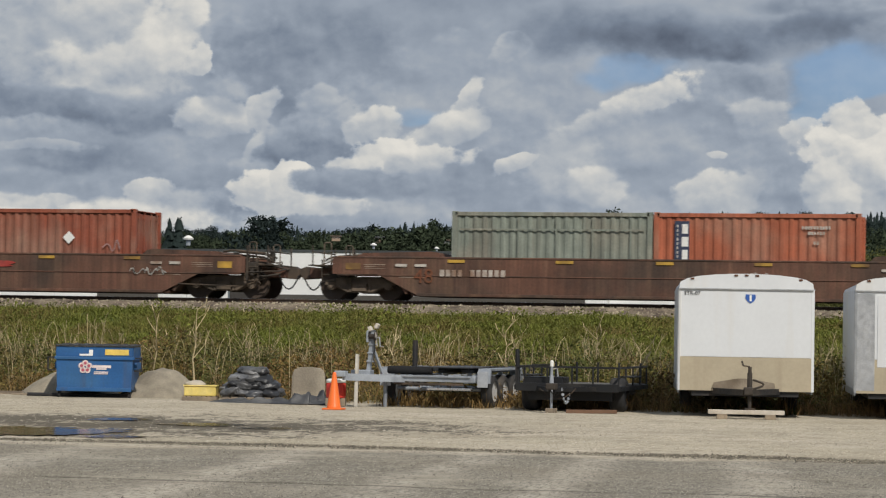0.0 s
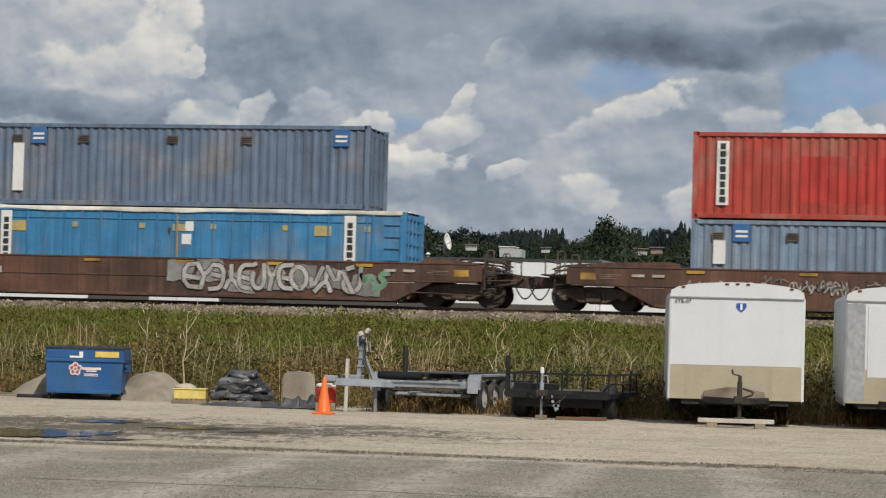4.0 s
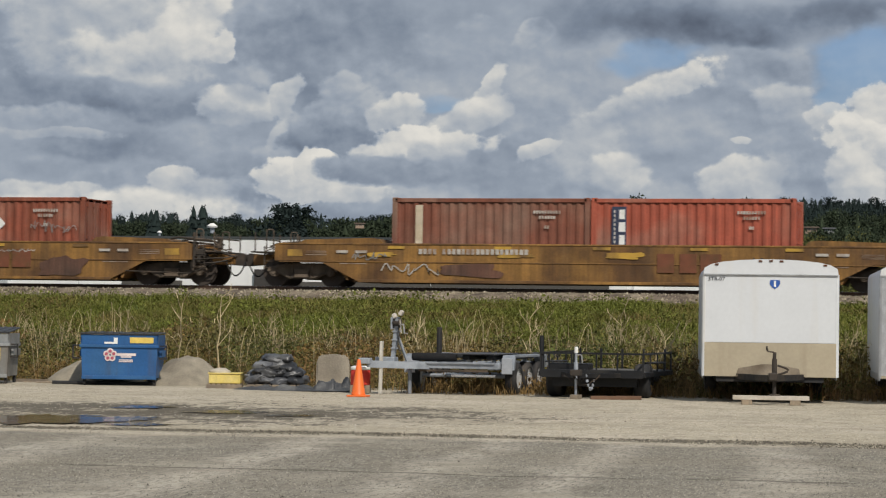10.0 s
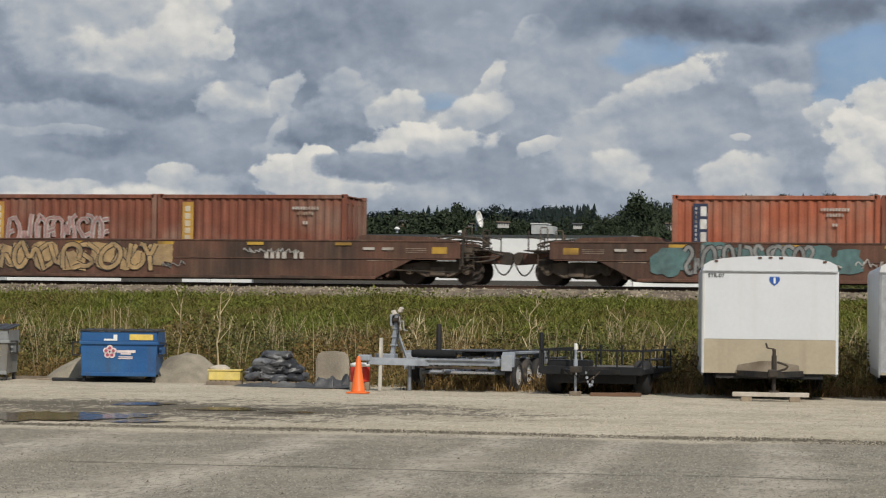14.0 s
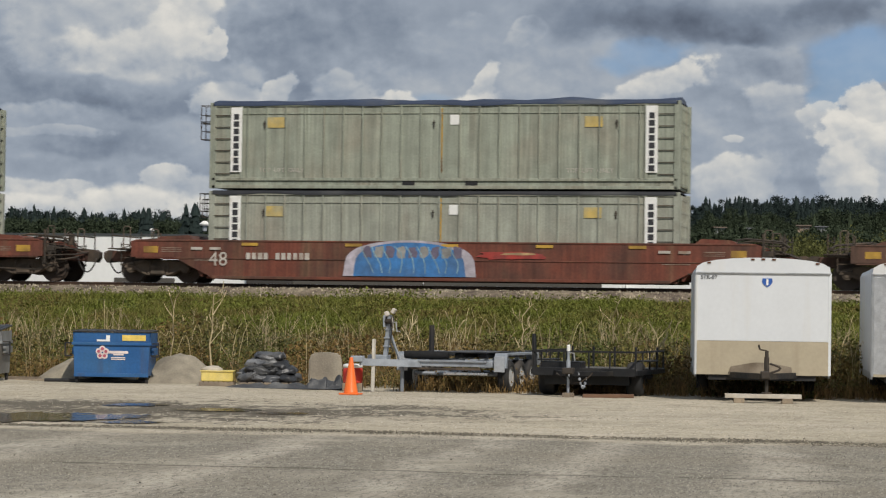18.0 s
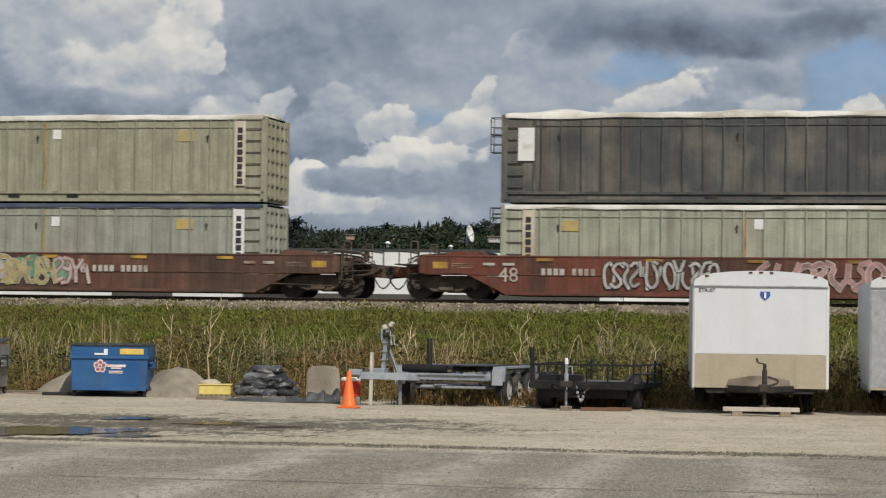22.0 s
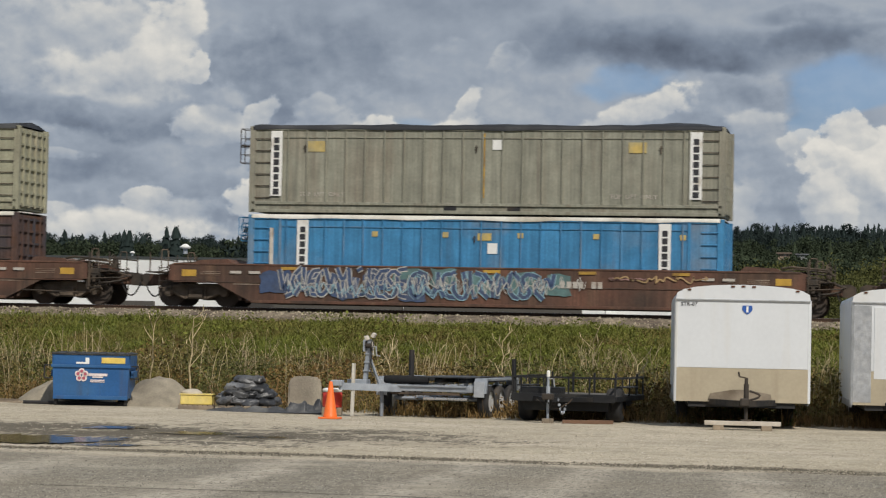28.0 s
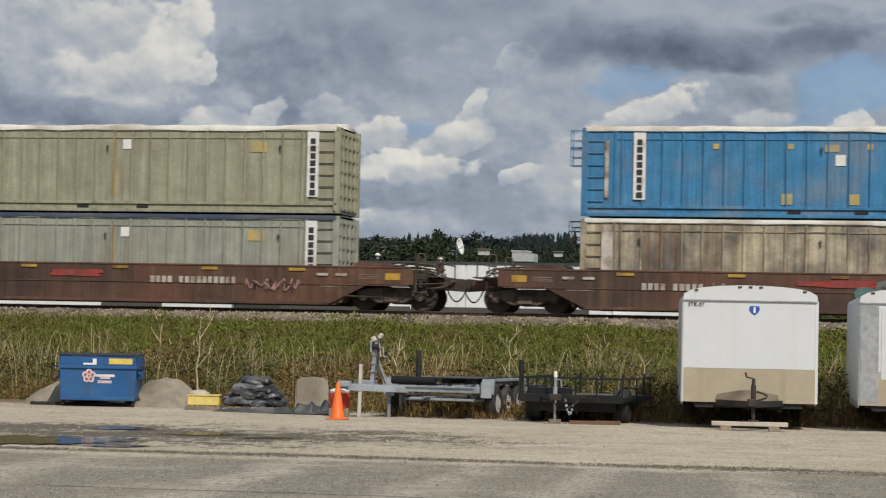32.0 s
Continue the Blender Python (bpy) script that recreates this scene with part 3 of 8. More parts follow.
def make_ground():
    def steps(spans):
        out = []
        for a, b, s in spans:
            n = max(1, round((b - a) / s))
            out += [a + (b - a) * i / n for i in range(n)]
        return out + [spans[-1][1]]
    xs = steps(((-4200, -1200, 200), (-1200, -300, 45), (-300, -60, 12), (-60, 20, 0.5), (20, 200, 12), (200, 1200, 60), (1200, 4200, 250)))
    ys = steps(((-4200, -300, 300), (-300, 10, 15), (10, 82, 0.5), (82, 150, 4), (150, 900, 20), (900, 1600, 35), (1600, 4500, 200)))
    verts = [(x, y, land(x, y)) for y in ys for x in xs]
    n = len(xs)
    faces = [(j * n + i, j * n + i + 1, (j + 1) * n + i + 1, (j + 1) * n + i) for j in range(len(ys) - 1) for i in range(n - 1)]
    g = raw("ground", verts, faces, ground_material(), smooth=True)
    tagged(g, "gravel yard running into a weedy railway bank and wooded hills", "ground", kind="structure")


make_ground()


def make_track():
    """Ballast, sleepers and two rails."""
    x0, x1 = -420.0, 420.0
    ballast = mat("crushed_stone", (0.20, 0.165, 0.120), 0.95, spot=(0.11, 0.085, 0.065), spots=0.5, grain=0.5, scale=5.0, bump=0.9, bscale=14.0)
    outline = [(-3.1, 1.88), (-1.75, 2.32), (-0.95, 2.30), (1.75, 2.21), (3.1, 1.86)]
    v, f = [], []
    xs = [x0 + (x1 - x0) * i / 1680 for i in range(1681)]
    for i, x in enumerate(xs):
        for j, (dy, z) in enumerate(outline):
            v.append((x, TRACK_Y + dy, z + (0.04 * noise.noise((x * 2.3, dy * 3, 0)) if j in (1, 2, 3) else 0.03 * noise.noise((x * 1.3, dy, 9)))))
    for i in range(len(xs) - 1):
        for j in range(4):
            a = i * 5 + j
            f.append((a, a + 1, a + 6, a + 5))
    tagged(raw("ballast", v, f, ballast), "grey crushed-stone ballast of a raised railway line", "ballast", kind="structure")
    # loose stones along the near shoulder
    rnd = random.Random(4)
    v, f = [], []
    for _ in range(5200):
        x, dy = rnd.uniform(-46, 8), rnd.uniform(-3.25, -1.2)
        z = 2.31 if dy > -1.75 else 2.32 - (-1.75 - dy) / 1.35 * 0.44
        r = rnd.uniform(0.025, 0.06)
        o = len(v)
        for a in range(5):
            q = a * 1.2566 + rnd.random()
            v.append((x + r * math.cos(q), TRACK_Y + dy + r * math.sin(q), z - 0.02 + rnd.uniform(-0.01, 0.02)))
        v.append((x + rnd.uniform(-0.4, 0.4) * r, TRACK_Y + dy, z + r * rnd.uniform(0.6, 1.1)))
        f += [(o + a, o + (a + 1) % 5, o + 5) for a in range(5)]
    stone = mat("loose_ballast", (0.31, 0.265, 0.19), 0.9, grain=0.15, island=0.55, bump=0.2)
    tagged(raw("ballast_stones", v, f, stone), "pale loose stones on the shoulder of the ballast", "stones", kind="stuff")
    v, f = [], []
    for i in range(1400):
        x = x0 + 0.6 * i
        o = len(v)
        for dx in (-0.115, 0.115):
            for dy in (-1.3, 1.3):
                for z in (2.05, 2.28):
                    v.append((x + dx, TRACK_Y + dy, z))
        for q in ((0, 1, 3, 2), (4, 6, 7, 5), (0, 4, 5, 1), (2, 3, 7, 6), (1, 5, 7, 3)):
            f.append(tuple(o + k for k in q))
    tagged(raw("sleepers", v, f, mat("creosoted_sleepers", (0.07, 0.055, 0.042), 0.9, island=0.3)), "dark timber railway sleepers bedded in ballast", "sleepers", kind="stuff")
    for side in (-1, 1):
        rail = thing("rail", "rusty brown steel rail with a polished running surface", "rail", pose(0, TRACK_Y + side * 0.755, 0), "rails of the track", "structure")
        bm = B()
        for y0, y1, z0, z1 in ((-0.07, 0.07, 2.275, 2.295), (-0.01, 0.01, 2.295, 2.415), (-0.036, 0.036, 2.415, 2.445)):
            box(bm, x0, x1, y0, y1, z0, z1)
        part("rail_profile", bm, M_RAIL, rail)
        part("running_surface", box(B(), x0, x1, -0.03, 0.03, 2.445, RAIL_Z), M_RAILTOP, rail, "polished steel running surface")


make_track()

# ---- train ----
PITCH = 22.195
# play in the couplings
SLACK = (0.08, 0.0, -0.07, 0.07, 0.08, -0.15, -0.11, -0.08, -0.13, -0.16, 0.0, 0.1, -0.12, 0.0, 0.2, 0.0, 0.2, 0.02, 0.04, -0.2, -0.1)
M_PLACARD = mat("yellow_placard", (0.52, 0.38, 0.12), 0.6, spot=(0.38, 0.33, 0.19), spots=0.45, scale=6)
M_FADED = mat("faded_stencil", (0.34, 0.27, 0.21), 0.7, spot=(0.15, 0.09, 0.06), spots=0.55, scale=9)
M_FRAME = mat("dusty_cast_steel", (0.15, 0.115, 0.085), 0.85, spot=(0.07, 0.055, 0.042), spots=0.5, scale=6)
MOVING = []          # (thing, place along the train, depth, height)
AXLES = {}           # axle place -> wheelsets
SHARED = {}


def shared(key, make, material, parent, m=None, label=""):
    """A part whose mesh is built once for each material."""
    k = (key, material.name)
    if k in SHARED:
        ob = again(SHARED[k], parent, m)
    else:
        ob = part(key[0], make(), material, parent)
        SHARED[k] = ob
        if m is not None:
            ob.matrix_basis = m
    if label:
        ob["label"] = label
    return ob


def well_side():
    """Side wall of the well, sloped up at the ends over the trucks, with a chord above and below."""
    bm = B()
    low, high = 0.16, 1.31
    prism(bm, [(-7.1, low), (7.1, low), (8.35, 0.78), (9.75, 0.78), (9.75, 1.27), (9.6, high), (-9.6, high), (-9.75, 1.27), (-9.75, 0.78), (-8.35, 0.78)], -0.012, 0.012)
    return bm


def chord(a, b, z0, z1, dy):
    return lambda: box(B(), a, b, -dy, dy, z0, z1, 0.012)


def wheelset():
    bm = B()
    for s in (-1, 1):
        bar(bm, (0, s * 0.70, 0), (0, s * 0.82, 0), 0.425, 32)
        bar(bm, (0, s * 0.67, 0), (0, s * 0.70, 0), 0.455, 32)
        bar(bm, (0, s * 0.82, 0), (0, s * 0.845, 0), 0.17, 16)
        for a in range(6):      # cast pockets on the face, so that turning shows
            q = a * math.pi / 3
            box(bm, math.cos(q) * 0.28 - 0.04, math.cos(q) * 0.28 + 0.04, s * 0.825 - 0.008, s * 0.825 + 0.008, math.sin(q) * 0.28 - 0.04, math.sin(q) * 0.28 + 0.04)
    bar(bm, (0, -0.95, 0), (0, 0.95, 0), 0.075, 12)
    return bm


def side_frame():
    """Cast truck side with its arch, spring nest and pedestals."""
    bm = B()
    prism(bm, [(-1.12, 0.46), (-1.05, 0.60), (-0.5, 0.70), (0.5, 0.70), (1.05, 0.60), (1.12, 0.46), (0.78, 0.40), (0.42, 0.22), (-0.42, 0.22), (-0.78, 0.40)], -0.07, 0.07)
    for x in (-0.89, 0.89):
        bar(bm, (x, -0.13, 0.44), (x, 0.1, 0.44), 0.14, 14)
        bar(bm, (x, -0.16, 0.44), (x, -0.13, 0.44), 0.085, 12)
    for s in (-1, 1):       # ribs of the casting
        beam(bm, (s * 0.30, -0.085, 0.24), (s * 0.30, -0.085, 0.66), 0.06, 0.05)
        beam(bm, (s * 0.36, -0.085, 0.26), (s * 0.80, -0.085, 0.46), 0.05, 0.05)
        beam(bm, (s * 0.34, -0.085, 0.64), (s * 1.0, -0.085, 0.57), 0.05, 0.05)
    return bm


def spring():
    bm = B()
    prof = [(-0.24, 0.27)]
    for k in range(5):
        prof += [(-0.215, 0.285 + 0.045 * k), (-0.235, 0.30 + 0.045 * k), (-0.215, 0.315 + 0.045 * k)]
    prof.append((-0.24, 0.52))
    prism(bm, prof + [(-q[0], q[1]) for q in prof[::-1]], -0.15, -0.03)
    return bm


def coupler():
    bm = B()
    box(bm, -0.1, 0.62, -0.13, 0.13, -0.12, 0.12, 0.03)
    prism(bm, [(0.55, -0.17), (0.98, -0.2), (1.08, -0.05), (1.08, 0.12), (0.9, 0.2), (0.55, 0.17)], -0.16, 0.16)
    return bm


def hose():
    return tube(B(), [(0.05 + 0.62 * k / 12, -0.32, -0.02 - 0.42 * math.sin(math.pi * k / 12) ** 0.8) for k in range(13)], 0.024, 6)


def grab_iron(w, h):
    def make():
        bm = B()
        for k in range(4):
            bar(bm, (0, -0.07, h * k / 3), (w, -0.07, h * k / 3), 0.014, 5)
        for x in (0, w):
            beam(bm, (x, -0.07, -0.05), (x, -0.07, h + 0.05), 0.03, 0.012)
            for z in (0, h):
                beam(bm, (x, -0.07, z), (x, 0.0, z), 0.02, 0.02)
        return bm
    return make


def rail_post(h):
    def make():
        bm = B()
        bar(bm, (0, 0, 0), (0, 0, h), 0.022, 6)
        box(bm, -0.05, 0.05, -0.05, 0.05, -0.01, 0.02)
        return bm
    return make


def handbrake():
    bm = B()
    bmesh.ops.create_cone(bm, cap_ends=False, segments=16, radius1=0.25, radius2=0.25, depth=0.03, matrix=pose(0, 0, 0, 0, 90, 0))
    for a in range(3):
        q = a * math.pi / 3
        bar(bm, (0, math.cos(q) * 0.25, math.sin(q) * 0.25), (0, -math.cos(q) * 0.25, -math.sin(q) * 0.25), 0.014, 5)
    box(bm, 0.0, 0.14, -0.12, 0.12, -0.2, 0.16, 0.02)
    return bm


WELL = {
    "brown": mat("brown_well_paint", (0.130, 0.062, 0.041), 0.74, spot=(0.066, 0.042, 0.031), spots=0.5, streak=(0.16, 0.095, 0.06), streaks=0.35, scale=1.8, grain=0.18, runs=0.14),
    "red": mat("red_well_paint", (0.165, 0.050, 0.031), 0.72, spot=(0.085, 0.042, 0.03), spots=0.5, streak=(0.15, 0.085, 0.05), streaks=0.35, scale=1.8, grain=0.18, runs=0.14),
    "yellow": mat("yellow_well_paint", (0.30, 0.155, 0.040), 0.7, spot=(0.10, 0.05, 0.02), spots=0.55, streak=(0.13, 0.075, 0.035), streaks=0.4, scale=1.8, grain=0.18, runs=0.14),
}
WELL_WORDS = {"brown": "dark brown", "red": "faded red", "yellow": "dirty yellow"}


SHORT_LOADS = (0, 1, 2, 5, 6, 7, 8, 9, 10)


def grab_loop():
    return tube(B(), [(-0.11, 0, 0), (-0.11, 0, 0.68), (-0.08, 0, 0.73), (0.08, 0, 0.73), (0.11, 0, 0.68), (0.11, 0, 0)], 0.02, 6)


def platform_pipe(k):
    """A bent pipe over the end platform."""
    rnd = random.Random(17 + k)
    y, z = (-1.38, -1.1, -0.7, -1.25)[k], (1.42, 1.30, 1.38, 1.08)[k]
    x0, x1 = rnd.uniform(8.6, 9.4), rnd.uniform(9.9, 10.7)
    return lambda: tube(B(), [(x0, y, z), (x0 + 0.3, y - 0.05, z + 0.05), (x1 - 0.2, y, z - 0.03), (x1, y + 0.1, z - rnd.uniform(0.05, 0.2))], (0.034, 0.026, 0.03, 0.02)[k], 6)


def well_car(i, tone, note):
    car = thing("well_car", f"{WELL_WORDS[tone]} steel double-stack well car, {note}", "railway wagon", group="wagons of the container train")
    P = WELL[tone]
    for s in (-1, 1):
        side = shared(("side_wall",), well_side, P, car, pose(0, s * 1.46, 0))
        shared(("top_chord",), chord(-9.6, 9.6, 1.27, 1.325, 0.03), P, side)
        shared(("bottom_chord",), chord(-7.1, 7.1, 0.13, 0.22, 0.04), P, side)
        shared(("seam_rail",), lambda: box(B(), -9.6, 9.6, -0.02, 0.02, 0.735, 0.765, 0.006), P, side, pose(0, s * 0.012, 0))
        for k in range(15):
            shared(("side_stake",), lambda: box(B(), -0.035, 0.035, -0.03, 0.03, 0.22, 1.27, 0.008), P, side, pose(-6.65 + 0.95 * k, s * -0.03, 0))
    # well floor beams that the containers stand on
    shared(("well_floor",), lambda: box(B(), -7.3, 7.3, -1.4, 1.4, 0.14, 0.2), P, car)
    for e in (-1, 1):
        turn = pose(0, 0, 0, 0, 0, 0 if e > 0 else 180)

        def bulk():
            bm = B()
            prism(bm, [(7.42, 0.2), (7.48, 0.2), (7.9, 0.80), (9.75, 0.80), (9.75, 1.16), (7.42, 1.27)], -1.4, 1.4)
            return bm
        shared(("end_platform",), bulk, P, car, turn)
        shared(("end_sill",), lambda: box(B(), 9.7, 10.75, -0.45, 0.45, 0.66, 0.98, 0.03), P, car, turn)
        if i in SHORT_LOADS:     # the bulkhead frame shows where the load leaves the end of the well free
            shared(("bulkhead", "long"), lambda: prism(B(), [(6.35, 1.30), (9.1, 1.30), (8.85, 1.43), (6.75, 1.49), (6.5, 1.46)], -1.25, 1.25), P, car, turn)
        else:
            shared(("bulkhead",), lambda: prism(B(), [(7.75, 1.30), (9.1, 1.30), (8.85, 1.43), (7.95, 1.47)], -1.25, 1.25), P, car, turn)
        for y in (-1.3, 1.3):
            shared(("grab_loop",), grab_loop, M_FRAME, car, turn @ pose(9.95, y, 1.0))
        for k in range(4):
            shared(("platform_pipe", k), platform_pipe(k), M_TRUCK, car, turn)
        shared(("brake_rod",), lambda: bar(bar(B(), (7.6, -1.5, 0.42), (9.6, -1.3, 0.36), 0.02, 5), (9.6, -1.3, 0.36), (10.3, -1.1, 0.62), 0.02, 5), M_TRUCK, car, turn)
        walk_ = shared(("cross_walk",), lambda: box(B(), -0.45, 0.5, -0.43, -0.37, -0.03, 0.0), M_TRUCK, car, turn @ pose(10.1, 0, 1.02))
        for k in range(9):
            shared(("tread_bar",), lambda: box(B(), -0.035, 0.035, -1.35, 1.35, 0, 0.035), M_TRUCK, walk_, pose(-0.385 + 0.1 * k, 0, 0))
        shared(("coupler",), coupler, M_TRUCK, car, turn @ pose(10.05, 0, 0.82))
        shared(("air_hose",), hose, M_RUBBER, car, turn @ pose(10.55, -0.3, 0.75))
        for y in (-1.32, 1.32):
            shared(("grab_iron",), grab_iron(0.42, 0.62), M_TRUCK, car, turn @ pose(9.72, y, 0.55) @ pose(0, 0, 0))
            shared(("hand_post",), rail_post(0.60), M_TRUCK, car, turn @ pose(10.42, y, 1.04))
        shared(("hand_post", "short"), rail_post(0.62), M_TRUCK, car, turn @ pose(9.75, -0.62, 1.04))
        shared(("hand_rail",), lambda: bar(bar(B(), (10.42, -1.32, 1.45), (10.42, 1.32, 1.45), 0.02, 6), (10.42, 0.62, 1.04), (9.6, 0.62, 1.32), 0.016, 6), M_TRUCK, car, turn)
        shared(("walk_plate",), lambda: box(bar(B(), (9.3, 0.3, 1.1), (9.3, 0.3, 1.33), 0.05, 6), 9.0, 9.85, -1.3, 0.4, 1.31, 1.34, 0.008), M_TRUCK, car, turn)
        shared(("brake_pipe",), lambda: tube(B(), [(9.7, -1.1, 1.05), (9.95, -1.15, 1.12), (10.3, -1.15, 1.10), (10.6, -0.7, 0.98), (10.85, -0.5, 0.9)], 0.035, 6), M_TRUCK, car, turn)
        shared(("brake_pipe", "low"), lambda: tube(B(), [(9.6, -1.35, 0.72), (10.0, -1.3, 0.66), (10.4, -1.2, 0.70), (10.7, -0.8, 0.78)], 0.03, 6), M_TRUCK, car, turn)
        shared(("uncoupling_lever",), lambda: tube(B(), [(9.8, -1.42, 0.8), (10.6, -1.42, 0.84), (10.75, -1.3, 0.84), (10.8, -0.2, 0.95)], 0.02, 6), M_TRUCK, car, turn)
        shared(("air_tank",), lambda: bar(B(), (9.85, -0.95, 0.86), (9.85, 0.1, 0.86), 0.14, 14), M_TRUCK, car, turn)
        shared(("brake_valve",), lambda: box(box(B(), 9.78, 10.1, -1.38, -1.15, 0.88, 1.12, 0.03), 9.9, 10.0, -1.42, -1.3, 0.7, 0.9, 0.01), M_TRUCK, car, turn)
        shared(("end_post",), lambda: box(B(), 9.78, 9.84, -1.46, -1.40, 0.55, 1.62), M_TRUCK, car, turn)
        if e > 0:
            shared(("handbrake",), handbrake, M_TRUCK, car, turn @ pose(10.3, -0.6, 1.35))
        # yellow reflectors and white stencil panels on the end of the wall
        for y in (-1.478, 1.478):
            shared(("reflector",), lambda: box(B(), -0.23, 0.23, -0.006, 0.006, -0.10, 0.10), M_YELLOW, car, pose(e * 9.1, y, 1.02))
            for k in range(3):
                shared(("stencil_line",), lambda: box(B(), -0.36, 0.30, -0.005, 0.005, -0.009, 0.009), M_FADED, car, pose(e * 8.4, y, 1.07 - 0.055 * k))
            shared(("stencil_line", "short"), lambda: box(B(), -0.09, 0.09, -0.005, 0.005, -0.045, 0.045), M_FADED, car, pose(e * 7.55, y, 1.03))
            shared(("stencil_line", "low"), lambda: box(B(), -0.42, 0.42, -0.005, 0.005, -0.013, 0.013), M_FADED, car, pose(e * 7.25, y, 0.70))
        truck = shared(("truck",), lambda: box(box(B(), -0.16, 0.16, -1.0, 1.0, 0.36, 0.64, 0.03), -0.3, 0.3, -0.3, 0.3, 0.6, 0.7), M_TRUCK, car, turn @ pose(8.98, 0, 0))
        for y in (-1.02, 1.02):
            shared(("side_frame",), side_frame, M_FRAME, truck, pose(0, y, 0, 0, 0, 0 if y < 0 else 180))
            shared(("spring_nest",), spring, M_FRAME, truck, pose(0, y, 0, 0, 0, 0 if y < 0 else 180))
        for dx in (-0.89, 0.89):
            x = e * (8.98 + dx)
            ws = shared(("wheelset",), wheelset, M_WHEEL, car, pose(x, 0, 0.425))
            AXLES.setdefault(x, []).append(ws)
    for x in (-5.9, -2.6, 0.4, 3.3, 6.1):
        shared(("reflector", "small"), lambda: box(B(), -0.26, 0.26, -0.006, 0.006, -0.045, 0.045), M_YELLOW, car, pose(x, -1.496, 1.2))
    MOVING.append((car, -i * PITCH + SLACK[i], TRACK_Y, RAIL_Z))
    return car


def corrugated(length, height, step, deep):
    """A wall of trapezoid corrugations, 4 mm sheet, facing -y."""
    def make():
        bm = B()
        n = round(length / step)
        pts = []
        for k in range(n):
            x = -length / 2 + k * length / n
            w = length / n
            pts += [(x, 0), (x + 0.30 * w, 0), (x + 0.5 * w, deep), (x + 0.8 * w, deep)]
        pts.append((length / 2, 0))
        lo = [bm.verts.new((x, y, 0)) for x, y in pts]
        hi = [bm.verts.new((x, y, height)) for x, y in pts]
        for a in range(len(pts) - 1):
            bm.faces.new((lo[a], lo[a + 1], hi[a + 1], hi[a]))
        return bm
    return make


def door_end(w, h):
    """Two leaves with lock rods and hinges, facing +x."""
    def make():
        bm = B()
        for s in (-1, 1):
            box(bm, 0, 0.04, min(0.01 * s, s * (w / 2 - 0.1)), max(0.01 * s, s * (w / 2 - 0.1)), 0.16, h - 0.14, 0.01)
            for y in (0.32, 0.85):
                bar(bm, (0.07, s * y, 0.12), (0.07, s * y, h - 0.1), 0.018, 6)
                for z in (0.25, h * 0.5, h - 0.25):
                    box(bm, 0.04, 0.09, s * y - 0.05, s * y + 0.05, z - 0.04, z + 0.04)
            for k in range(4):
                z = 0.35 + k * (h - 0.7) / 3
                box(bm, 0.03, 0.06, s * (w / 2 - 0.12) - 0.08, s * (w / 2 - 0.12) + 0.08, z - 0.04, z + 0.04)
        return bm
    return make


def corner_casting():
    return box(B(), -0.09, 0.09, -0.082, 0.082, -0.059, 0.059, 0.012)


def iso_box(i, x, z, length, height, tone, word, panel=None, lower=False):
    """A corrugated steel container, doors towards +x."""
    P = PAINTS[tone]
    box_ = thing("shipping_container", word, "container", group="containers on the train")
    w = 2.438
    for s in (-1, 1):
        shared(("side_panel", length, height), corrugated(length - 0.26, height - 0.28, 0.276, 0.036), P, box_, pose(0, s * (w / 2 - 0.03), 0.16, 0, 0, 0 if s < 0 else 180))
        shared(("top_rail", length, height), lambda: box(B(), -length / 2 + 0.1, length / 2 - 0.1, -0.04, 0.04, height - 0.14, height - 0.02, 0.008), P, box_, pose(0, s * (w / 2 - 0.04), 0))
        shared(("bottom_rail", length), lambda: box(B(), -length / 2 + 0.1, length / 2 - 0.1, -0.04, 0.04, 0.03, 0.17, 0.008), P, box_, pose(0, s * (w / 2 - 0.04), 0))
        for e in (-1, 1):
            shared(("corner_post", height), lambda: box(B(), -0.08, 0.08, -0.07, 0.07, 0.1, height - 0.1, 0.012), P, box_, pose(e * (length / 2 - 0.08), s * (w / 2 - 0.07), 0))
            for zz in (0.06, height - 0.06):
                shared(("corner_casting",), corner_casting, P, box_, pose(e * (length / 2 - 0.09), s * (w / 2 - 0.082), zz))
    shared(("roof", length, height), lambda: box(B(), -length / 2 + 0.1, length / 2 - 0.1, -w / 2 + 0.05, w / 2 - 0.05, height - 0.06, height - 0.03), P, box_)
    shared(("floor", length), lambda: box(B(), -length / 2 + 0.1, length / 2 - 0.1, -w / 2 + 0.06, w / 2 - 0.06, 0.05, 0.15), P, box_)
    shared(("door_end", height), door_end(w, height), P, box_, pose(length / 2 - 0.1, 0, 0))
    shared(("front_wall", height), corrugated(w - 0.24, height - 0.28, 0.26, 0.04), P, box_, pose(-length / 2 + 0.03, 0, 0.16, 0, 0, -90))
    MOVING.append((box_, -i * PITCH + SLACK[i] + x, TRACK_Y, RAIL_Z + z))
    return box_


def plate(name, w, h, material, parent, x, z, y=-1.25, label="", tilt=0):
    return shared((name, round(w, 2), round(h, 2)), lambda: box(B(), -w / 2, w / 2, -0.006, 0.006, -h / 2, h / 2), material, parent, pose(x, y, z, 0, tilt, 0), label)


def letter_bars(n, step, w, h, seed):
    """A column of plain blocks of the size of letters."""
    def make():
        rnd = random.Random(seed)
        bm = B()
        for k in range(n):
            z = (n - 1) * step / 2 - k * step
            k_ = w * rnd.uniform(0.40, 0.5)
            box(bm, -k_, k_, -0.004, 0.004, z - h * 0.46, z + h * 0.46)
        return bm
    return make


